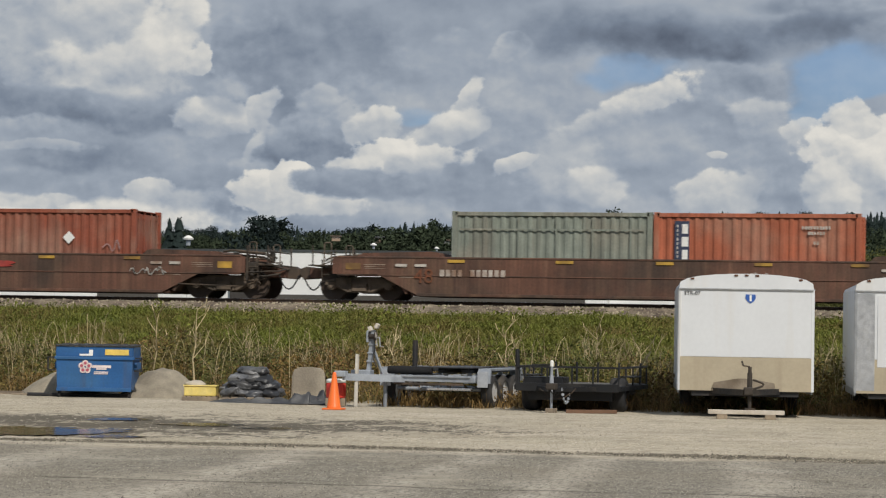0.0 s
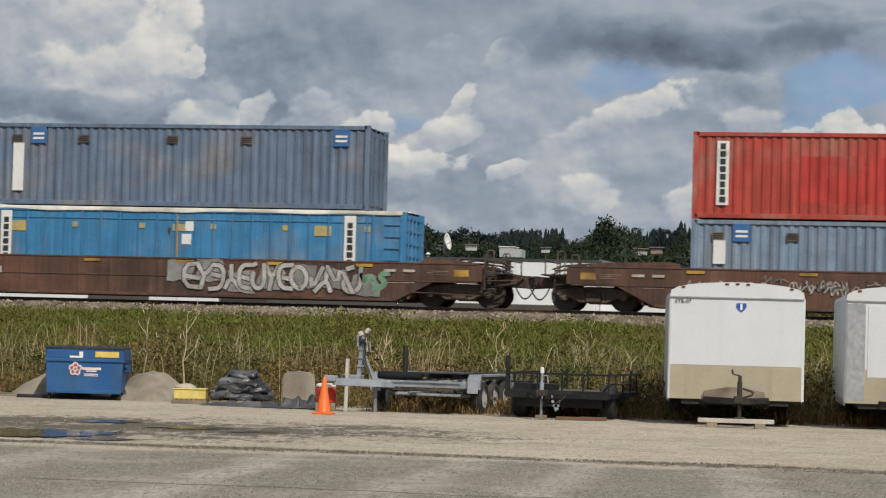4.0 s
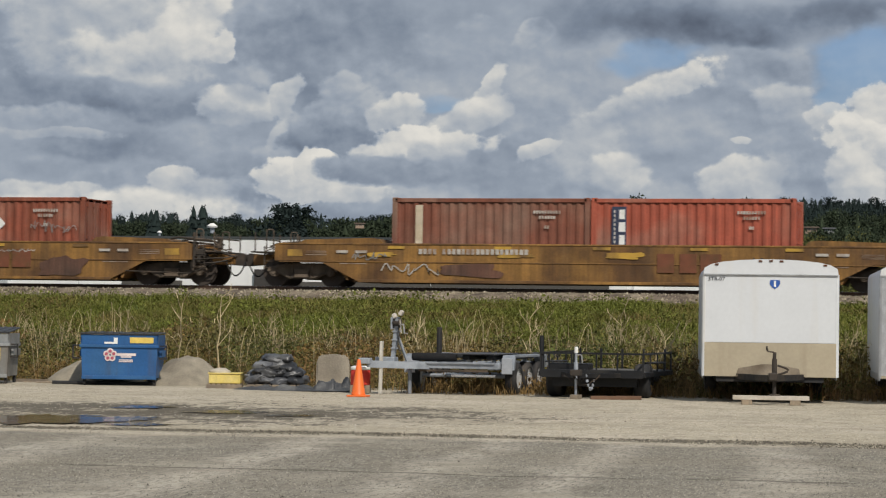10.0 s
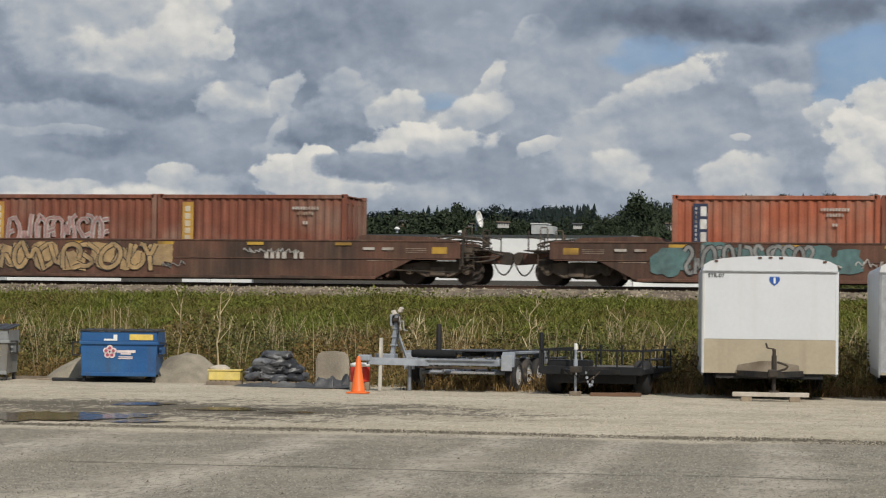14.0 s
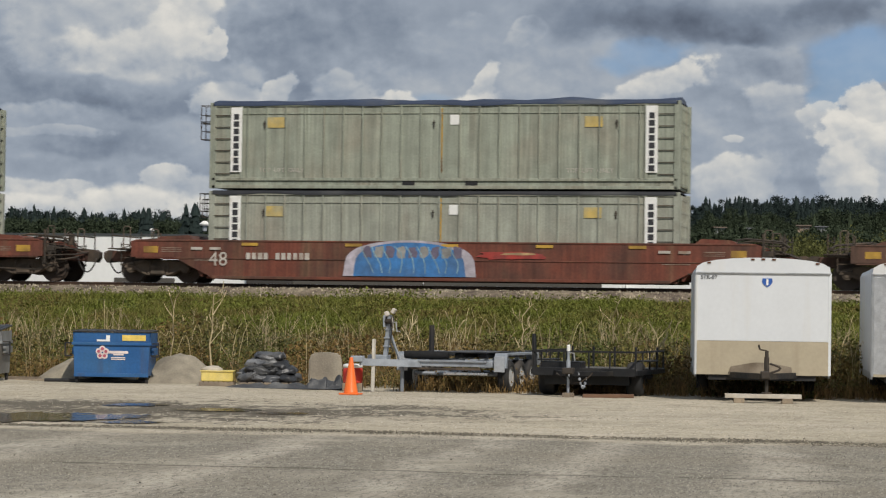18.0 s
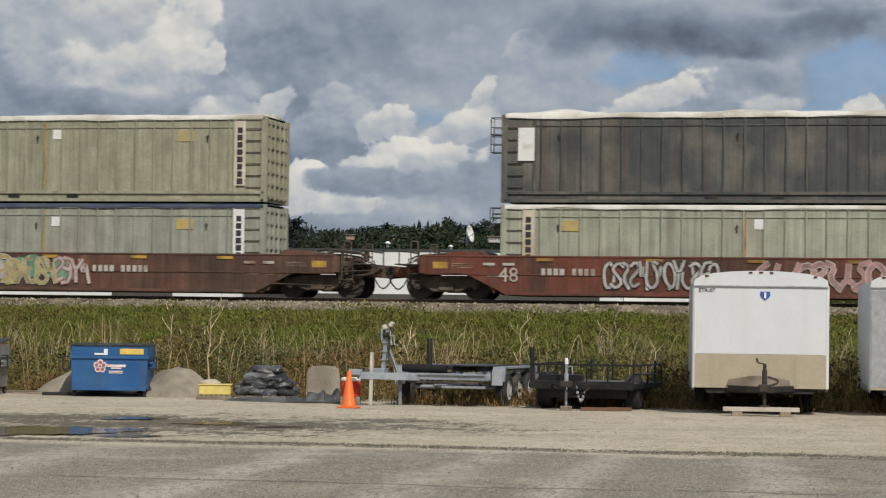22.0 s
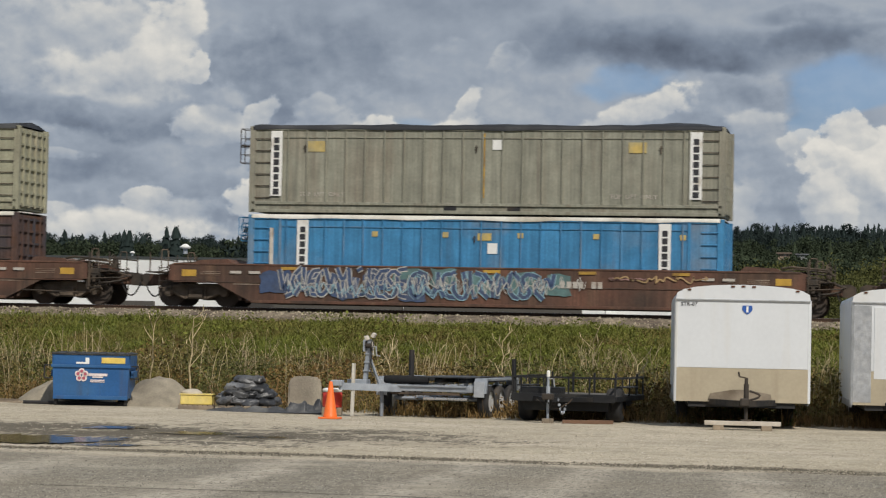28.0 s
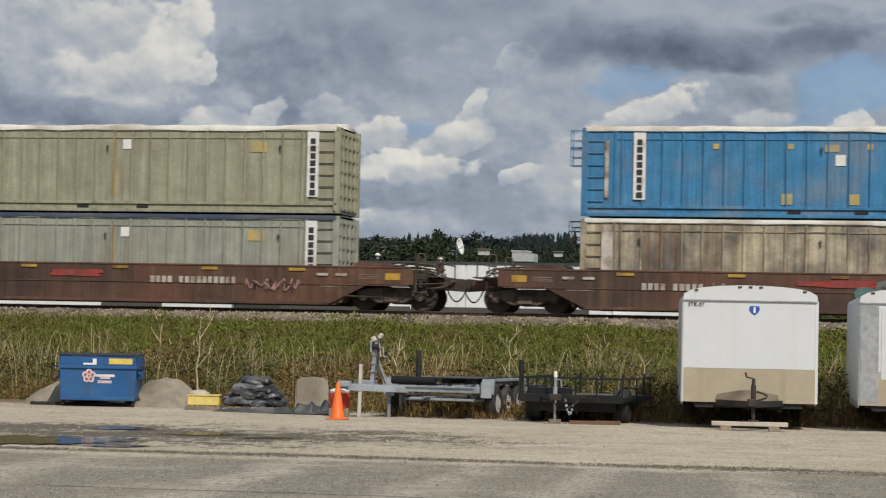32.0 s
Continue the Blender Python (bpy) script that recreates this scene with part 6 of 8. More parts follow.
def dumpster(m, steel, label, blue):
    d = thing("dumpster", label, "dumpster", m)
    W, D, z0, z1 = 1.62, 1.25, 0.18, 0.86
    bm = B()
    prism(bm, [(-W / 2 + 0.03, z0), (W / 2 - 0.03, z0), (W / 2, z1), (-W / 2, z1)], 0.0, D)
    for f in [f for f in bm.faces if f.normal.z > 0.9]:
        bm.faces.remove(f)
    part("body", bm, steel, d)
    part("rim", box(box(box(box(B(), -W / 2 - 0.03, W / 2 + 0.03, -0.035, 0.0, 0.82, 0.88, 0.008), -W / 2 - 0.03, W / 2 + 0.03, D, D + 0.035, 0.82, 0.88), -W / 2 - 0.035, -W / 2, 0, D, 0.82, 0.88), W / 2, W / 2 + 0.035, 0, D, 0.82, 0.88), steel, d)
    bm = B()
    prism(bm, [(-W / 2 + 0.01, 0.88), (W / 2 - 0.01, 0.88), (W / 2 + 0.02, 1.09), (-W / 2 - 0.02, 1.09)], 0.03, 0.06)
    part("upper_panel", bm, steel, d)
    for x in (-W / 2, W / 2):
        part("side_panel", box(B(), x - 0.012, x + 0.012, 0.03, D, 0.88, 1.09), steel, d)
    for s in (-1, 1):
        lid = part("lid", box(B(), min(s * 0.005, s * (W / 2 + 0.02)), max(s * 0.005, s * (W / 2 + 0.02)), 0.0, D + 0.03, 0, 0.035, 0.012), M_PLASTIC, d, "black plastic lid")
        lid.matrix_basis = pose(0, 0, 1.095, 0.6 if blue else 4)
        for k in range(4):
            part("lid_rib", box(B(), s * (0.12 + 0.2 * k) - 0.03, s * (0.12 + 0.2 * k) + 0.03, 0.03, D, 0.035, 0.046, 0.004), M_PLASTIC, lid)
        part("lift_pocket", box(B(), s * (W / 2 + 0.035) - 0.03, s * (W / 2 + 0.035) + 0.03, 0.25, D - 0.15, 0.62, 0.76, 0.01), steel, d)
        bm = B()
        beam(bm, (s * (W / 2 + 0.02), 0.08, 0.86), (s * (W / 2 + 0.19), 0.08, 0.86), 0.03, 0.03)
        beam(bm, (s * (W / 2 + 0.18), 0.08, 0.87), (s * (W / 2 + 0.18), 0.08, 0.58), 0.03, 0.03)
        beam(bm, (s * (W / 2 + 0.02), 0.08, 0.59), (s * (W / 2 + 0.19), 0.08, 0.59), 0.03, 0.03)
        part("handle", bm, M_BLACK, d)
        for y in (0.12, D - 0.12):
            caster = part("caster", box(B(), s * 0.74 - 0.03, s * 0.74 + 0.03, y - 0.06, y + 0.06, 0.09, z0, 0.005), M_BLACK, d)
            part("caster_wheel", lathe(B(), [(0.075, -0.025), (0.075, 0.025)], 14, pose(s * 0.74, y, 0.075, 0, 90, 0)), M_RUBBER, caster)
    part("base_rail", box(B(), -W / 2 + 0.02, W / 2 - 0.02, -0.02, 0.02, z0 - 0.03, z0 + 0.05, 0.008), steel, d)
    if blue:
        # flower mark and plain bars for its writing
        bm = B()
        for k in range(5):
            q = math.radians(90 + 72 * k)
            lathe(bm, [(0.066, -0.004), (0.066, 0.004)], 12, pose(-0.19 + 0.082 * math.cos(q), -0.012, 0.665 + 0.082 * math.sin(q), 90))
        mark = part("flower_mark", bm, M_LOGO, d, "white flower-shaped mark")
        bm = B()
        for k in range(5):
            q = math.radians(90 + 72 * k)
            lathe(bm, [(0.034, -0.004), (0.034, 0.004)], 10, pose(-0.19 + 0.082 * math.cos(q), -0.02, 0.665 + 0.082 * math.sin(q), 90))
        part("red_petals", bm, M_LOGO_RED, mark)
        for x, z, w, h in ((0.155, 0.675, 0.40, 0.055), (0.15, 0.625, 0.22, 0.03), (0.145, 0.56, 0.3, 0.022), (0.145, 0.525, 0.3, 0.018)):
            part("lettering_bar", box(B(), x - w / 2, x + w / 2, -0.014, -0.006, z - h / 2, z + h / 2), M_LOGO, d)
        part("yellow_sticker", box(B(), 0.22, 0.72, 0.018, 0.03, 0.92, 1.04), mat("yellow_sticker", (0.72, 0.52, 0.12), 0.5, spot=(0.7, 0.68, 0.6), spots=0.3), d, "yellow warning sticker")
        part("white_sticker", box(box(B(), -0.32, -0.04, 0.018, 0.03, 0.9, 0.94), -0.12, -0.04, 0.018, 0.03, 0.94, 1.03), M_WHITE, d, "torn white sticker")
    else:
        part("yellow_sticker", box(B(), 0.42, 0.64, -0.02, -0.005, 0.5, 0.8), mat("yellow_sticker", (0.72, 0.52, 0.12), 0.5), d, "yellow sticker")
    return d


dumpster(pose(-18.56, 50.1, 0, 0, 0, 12.5), M_BLUE, "blue steel dumpster with black lids and a pale flower mark", True)
dumpster(pose(-21.68, 49.5, 0, 0, 0, 12.5), M_GREYBIN, "grey steel dumpster with ribbed black plastic lids", False)


def heap(name, x, y, rx, ry, h, seed, material, label, category):
    """A loose conical heap with an uneven foot."""
    n, rings = 40, 14
    v, f = [(x, y, h + 0.0)], []
    for a in range(1, rings + 1):
        t = a / rings
        for k in range(n):
            q = 2 * math.pi * k / n
            wob = 1 + 0.22 * noise.noise((math.cos(q) * 1.6, math.sin(q) * 1.6, seed))
            px, py = x + rx * t * wob * math.cos(q), y + ry * t * wob * math.sin(q)
            z = h * min(0.94 - 0.25 * t, 1.22 * (1 - t) ** 0.9) + 0.07 * noise.noise((px * 3, py * 3, seed)) * (1 - t * 0.6)
            v.append((px, py, (z if a < rings else -0.02) + land(px, py)))
    for k in range(n):
        f.append((0, 1 + k, 1 + (k + 1) % n))
    for a in range(rings - 1):
        for k in range(n):
            p, q = 1 + a * n + k, 1 + a * n + (k + 1) % n
            f.append((p, p + n, q + n, q))
    ob = raw(name, v, f, material, smooth=True)
    return tagged(ob, label, category)


M_SAND = mat("heaped_sand", (0.285, 0.25, 0.19), 0.95, spot=(0.22, 0.19, 0.145), spots=0.4, grain=0.2, scale=4, bump=0.7, bscale=30)
heap("sand_heap", -17.55, 51.6, 1.0, 1.0, 0.66, 3, M_SAND, "brown-grey heap of sand behind the blue dumpster", "sand heap")
heap("sand_heap", -19.75, 51.75, 1.25, 0.9, 0.55, 8, M_SAND, "low brown-grey heap of sand behind the blue dumpster", "sand heap")


def pallet(m, W=1.1, D=1.0, label="weathered wooden pallet"):
    p = thing("pallet", label, "pallet", m)
    for k in range(7):
        q = part("deck_board", box(B(), -W / 2 + k * W / 7 + 0.01, -W / 2 + (k + 1) * W / 7 - 0.02, 0, D, 0.10, 0.12), M_WOOD, p)
    for y in (0.04, D / 2, D - 0.04):
        part("stringer", box(B(), -W / 2, W / 2, y - 0.04, y + 0.04, 0.0, 0.10), M_WOOD, p)
    return p


def yellow_box():
    c = thing("yellow_crate", "pale yellow plastic box with a cloth over it, on a pallet", "box", pose(-16.02, 49.5, 0.12, 0, 0, 13))
    paint_ = mat("pale_yellow_plastic", (0.70, 0.55, 0.15), 0.5, spot=(0.62, 0.52, 0.25), spots=0.3)
    part("body", box(B(), -0.33, 0.33, 0.0, 0.45, 0.0, 0.20, 0.02), paint_, c)
    part("lid", box(B(), -0.35, 0.35, -0.02, 0.47, 0.20, 0.225, 0.008), paint_, c)
    bm = B()
    bmesh.ops.create_icosphere(bm, subdivisions=2, radius=0.22, matrix=pose(-0.12, 0.2, 0.24) @ Matrix.Diagonal((1.1, 0.8, 0.35, 1)))
    for v in bm.verts:
        v.co += Vector((0, 0, 0.03 * noise.noise(v.co * 7)))
    part("cloth", bm, mat("grey_cloth", (0.45, 0.40, 0.32), 0.9), c, "crumpled grey cloth", True)


pallet(pose(-16.02, 49.45, 0, 0, 0, 13), 0.72, 0.6, "small wooden pallet under a yellow box")
yellow_box()

M_SACK = mat("black_plastic_sacks", (0.045, 0.047, 0.052), 0.36, spot=(0.15, 0.15, 0.15), spots=0.4, grain=0.3, scale=5, vary=0.6, bump=0.5, bscale=18)


def sack(m, seed, label):
    rnd = random.Random(seed)
    bm = B()
    bmesh.ops.create_icosphere(bm, subdivisions=3, radius=1.0)
    for v in bm.verts:
        c = v.co
        s = Vector((math.copysign(abs(c.x) ** 0.7, c.x) * 0.25, math.copysign(abs(c.y) ** 0.75, c.y) * 0.19, c.z * 0.095))
        s += Vector((noise.noise(c * 2.2 + Vector((seed, 0, 0))), noise.noise(c * 2.2 + Vector((0, seed, 5))), noise.noise(c * 2.6 + Vector((9, 0, seed))))) * 0.05
        s.z += 0.022 * noise.noise(c * 6 + Vector((0, seed, 0)))
        v.co = s
    ob = part("sack", bm, M_SACK, None, "", True)
    ob.matrix_basis = m
    return tagged(ob, label, "sack", "black sacks on the pallet")


pallet(pose(-14.9, 49.45, 0, 0, 0, 13), 1.2, 1.0, "wooden pallet carrying a stack of black sacks")
rnd = random.Random(12)
for layer, (n, w) in enumerate(((4, 1.08), (4, 0.92), (3, 0.6), (2, 0.30))):
    for row in range(2 if layer < 3 else 1):
        for k in range(n):
            lx = (k - (n - 1) / 2) * w / n + rnd.uniform(-0.08, 0.08)
            place = pose(-14.9, 49.45, 0, 0, 0, 13) @ pose(lx, 0.26 + 0.42 * row + rnd.uniform(-0.04, 0.04) + 0.05 * layer, 0.21 + layer * 0.14 + rnd.uniform(-0.01, 0.015), rnd.uniform(-14, 14), rnd.uniform(-16, 16), rnd.uniform(-40, 40))
            sack(place, layer * 40 + row * 13 + k, "full black plastic sack in a sagging stack on a pallet")


def concrete_block():
    bm = B()
    prism(bm, [(-0.35, 0.0), (0.35, 0.0), (0.35, 0.55), (0.29, 0.71), (0.05, 0.74), (-0.27, 0.72), (-0.34, 0.6)], 0.0, 0.6)
    bmesh.ops.bevel(bm, geom=bm.edges[:], offset=0.03, segments=2, affect="EDGES")
    ob = part("concrete_block", bm, mat("old_concrete", (0.34, 0.30, 0.235), 0.9, spot=(0.22, 0.19, 0.15), spots=0.4, streak=(0.2, 0.17, 0.13), streaks=0.35, scale=3, bump=0.4, bscale=25))
    ob.matrix_basis = pose(-14.05, 50.75, 0, 0, 0, 14)
    tagged(ob, "weathered tan concrete block at the foot of the weeds", "concrete block")


concrete_block()


def crumpled_sheet(name, x0, x1, y0, y1, h, seed, material, m, label):
    n, k = 44, 26
    v, f = [], []
    for j in range(k + 1):
        for i in range(n + 1):
            u, w = i / n, j / k
            edge = min(1.0, 5 * min(u, 1 - u, w, 1 - w))
            z = h * edge * (0.35 + 0.65 * abs(noise.noise((u * 4.5, w * 3.5, seed))) * 2) * (0.6 + 0.6 * math.sin(math.pi * u)) + 0.09 * h / 0.3 * edge * noise.noise((u * 10, w * 7, seed))
            v.append((x0 + (x1 - x0) * u + 0.08 * noise.noise((u * 6, w * 6, seed + 4)), y0 + (y1 - y0) * w, max(0.0, z)))
    for j in range(k):
        for i in range(n):
            a = j * (n + 1) + i
            f.append((a, a + 1, a + n + 2, a + n + 1))
    ob = raw(name, v, f, material)
    ob.matrix_basis = m
    return tagged(ob, label, "tarpaulin")


M_TARP = mat("dark_grey_sheet", (0.05, 0.052, 0.056), 0.5, spot=(0.16, 0.16, 0.155), spots=0.35, scale=5, bump=0.4, bscale=22)
crumpled_sheet("plastic_sheet", -0.5, 0.55, 0.0, 0.8, 0.21, 2, M_TARP, pose(-13.72, 49.5, 0.01, 0, 0, 13), "crumpled dark grey plastic sheet lying in a heap")
crumpled_sheet("plastic_sheet", -1.0, 1.0, 0.0, 0.5, 0.09, 5, M_TARP, pose(-14.75, 49.1, 0.012, 0, 0, 13), "flat dark plastic sheet spread on the gravel")


def traffic_cone():
    c = thing("traffic_cone", "bright orange plastic traffic cone on the gravel", "traffic cone", pose(-12.42, 46.75, 0))
    orange = mat("orange_cone_plastic", (0.85, 0.17, 0.03), 0.45, spot=(0.7, 0.16, 0.05), spots=0.2, grain=0.06)
    part("base", box(B(), -0.19, 0.19, -0.19, 0.19, 0, 0.035, 0.012), orange, c)
    part("cone_body", lathe(B(), [(0.145, 0.03), (0.135, 0.05), (0.035, 0.70), (0.03, 0.72)], 28), orange, c, "", True)


traffic_cone()


def red_drum():
    c = thing("red_drum", "red plastic drum with a white lid behind the cone", "drum", pose(-12.98, 49.0, 0.16, 0, 0, 10))
    part("body", lathe(B(), [(0.19, 0), (0.2, 0.03), (0.2, 0.28), (0.19, 0.31)], 24), mat("red_plastic", (0.62, 0.045, 0.03), 0.4), c, "", True)
    part("lid", lathe(B(), [(0.2, 0.31), (0.2, 0.37), (0.14, 0.39)], 24), M_WHITE, c, "white lid", True)


blk = part("timber_block", box(B(), -0.2, 0.2, -0.14, 0.14, 0, 0.16, 0.01), M_WOOD)
blk.matrix_basis = pose(-12.98, 49.0, 0, 0, 0, 10)
tagged(blk, "short weathered timber block under a red drum", "timber block")
red_drum()

post_ = part("wooden_post", box(B(), -0.036, 0.036, -0.036, 0.036, 0, 1.06, 0.006), mat("grey_post", (0.55, 0.52, 0.46), 0.85, spot=(0.26, 0.23, 0.19), spots=0.4, streak=(0.2, 0.18, 0.15), streaks=0.4))
post_.matrix_basis = pose(-12.5, 48.75, 0, 0, 1.0, 8)
tagged(post_, "grey weathered wooden post set in the gravel", "post")


def grey_trailer():
    """Triple-axle flat trailer seen from its front, with a winch mast."""
    t = thing("equipment_trailer", "galvanised grey triple-axle equipment trailer with a winch mast", "trailer", pose(-11.13, 49.25, 0, 0, 0, -4))
    G = M_GALV
    for x in (-0.98, 0.98):
        part("frame_rail", box(B(), x * 0.8 - 0.05, x * 0.8 + 0.05, 0.0, 6.2, 0.50, 0.64, 0.008), G, t)
    for y in (0.05, 1.2, 2.4, 3.6, 4.8, 6.1):
        part("cross_member", box(B(), -0.78, 0.78, y - 0.05, y + 0.05, 0.52, 0.62, 0.008), G, t)
    part("front_beam", box(B(), -1.05, 1.0, -0.06, 0.06, 0.52, 0.65, 0.012), G, t, "grey front cross beam")
    part("front_lip", box(B(), -0.95, 0.9, -0.10, -0.06, 0.615, 0.655, 0.006), M_GALV, t)
    part("light_bar", box(B(), -0.7, 0.75, -0.05, 0.03, 0.455, 0.50, 0.006), M_TRUCK, t)
    part("lower_step", box(B(), 0.0, 0.92, -0.10, 0.02, 0.36, 0.41, 0.008), M_CHROME, t, "bright aluminium step")
    for x in (-0.62, 0.2, 0.7):
        part("bunk", box(B(), x - 0.09, x + 0.09, 0.3, 5.8, 0.70, 0.80, 0.03), mat("carpeted_bunk", (0.03, 0.032, 0.034), 0.95), t, "dark carpeted bunk")
        for y in (0.6, 3.0, 5.4):
            part("bunk_bracket", box(B(), x - 0.04, x + 0.04, y - 0.03, y + 0.03, 0.62, 0.70), G, t)
    # tongue that runs out to the side, with coupler and safety chain
    part("tongue", beam(B(), (-0.5, 0.0, 0.57), (-1.55, -0.75, 0.60), 0.11, 0.14), G, t)
    part("coupler", box(B(), -1.72, -1.48, -0.86, -0.66, 0.60, 0.72, 0.02), G, t)
    mast = part("winch_mast", beam(beam(B(), (-1.18, -0.3, 0.56), (-1.08, -0.3, 1.55), 0.08, 0.08), (-1.12, -0.3, 1.30), (-0.95, -0.05, 0.66), 0.05, 0.04), G, t, "upright grey mast with a winch")
    part("winch", lathe(B(), [(0.10, -0.08), (0.10, -0.06), (0.05, -0.06), (0.05, 0.06), (0.10, 0.06), (0.10, 0.08)], 16, pose(-1.08, -0.36, 1.42, 0, 90, 0)), M_TRUCK, mast)
    for s in (-1, 1):
        stop = part("bow_stop", box(B(), -0.035, 0.035, -0.07, 0.07, -0.05, 0.05, 0.015), M_OLDWHITE, mast, "worn white bow stop roller")
        stop.matrix_basis = pose(-1.06 + 0.07 * s, -0.34, 1.60 + 0.03 * s, 0, 28 * s, 0)
    part("winch_crank", tube(B(), [(-1.02, -0.42, 1.40), (-0.90, -0.46, 1.40), (-0.88, -0.46, 1.22), (-0.80, -0.46, 1.22)], 0.016, 6), M_CHROME, mast)
    part("winch_cheek", box(B(), -1.18, -1.14, -0.46, -0.24, 1.30, 1.54, 0.01), M_GALV, mast)
    part("cable", tube(B(), [(-1.05, -0.38, 1.44), (-1.0, -0.42, 1.2), (-1.03, -0.44, 0.98), (-0.96, -0.40, 0.8)], 0.014, 6), M_RUBBER, mast)
    part("strap", beam(B(), (-1.0, -0.4, 1.5), (-0.96, -0.4, 1.22), 0.035, 0.012), M_OLDWHITE, mast, "white hanging strap")
    for k in range(3):
        part("mast_bracket", box(B(), -1.20 + 0.017 * k, -1.06 + 0.017 * k, -0.37, -0.22, 0.9 + 0.17 * k, 0.93 + 0.17 * k, 0.008), G, mast)
    mat_roll = part("rolled_mat", lathe(B(), [(0.02, -0.46), (0.07, -0.46), (0.08, -0.43), (0.085, 0.0), (0.08, 0.43), (0.07, 0.46), (0.02, 0.46)], 18), mat("black_rubber_mat", (0.011, 0.011, 0.012), 0.9, bump=0.4, bscale=30), t, "black rolled rubber mat", True)
    mat_roll.matrix_basis = pose(-0.42, 0.12, 0.75, 0, 90, 4)
    part("loose_sheet", box(B(), -0.15, 0.85, 0.1, 1.9, 0.80, 0.83, 0.012), mat("black_sheet", (0.03, 0.032, 0.036), 0.45, spot=(0.10, 0.10, 0.10), spots=0.3), t, "black sheet lying on the bunks")
    part("tool_box", box(B(), -1.5, -1.1, -0.45, -0.15, 0.60, 0.74, 0.015), G, t)
    part("guide_pole", bar(B(), (-0.62, 1.1, 0.6), (-0.62, 1.1, 1.35), 0.055, 10), M_BLACK, t, "black guide pole")
    for s in (-1, 1):
        bm = B()
        prism(bm, [(0.45, 0.50), (0.55, 0.80), (3.05, 0.80), (3.15, 0.56), (3.05, 0.56), (2.98, 0.76), (0.62, 0.76), (0.55, 0.50)], -0.13, 0.13)
        bmesh.ops.transform(bm, matrix=pose(s * 1.03, 0, 0, 0, 0, 90), verts=bm.verts)
        part("fender", bm, G, t, "light grey fender")
        part("mud_flap", box(B(), s * 1.03 - 0.11, s * 1.03 + 0.11, 0.38, 0.42, 0.42, 0.74, 0.008), mat("pale_grey_panel", (0.36, 0.38, 0.41), 0.5), t, "pale grey front panel")
        for k in range(3):
            y = 0.95 + 0.83 * k
            tyre_and_rim(t, pose(s * 1.03, y, 0.33), 0.33)
            part("axle", bar(B(), (-1.05 if s < 0 else 0, y, 0.36), (0 if s < 0 else 1.05, y, 0.36), 0.04, 8), G, t)
    part("jack_leg", bar(B(), (-0.9, 0.0, 0.0), (-0.9, 0.0, 0.6), 0.04, 10), G, t)


grey_trailer()


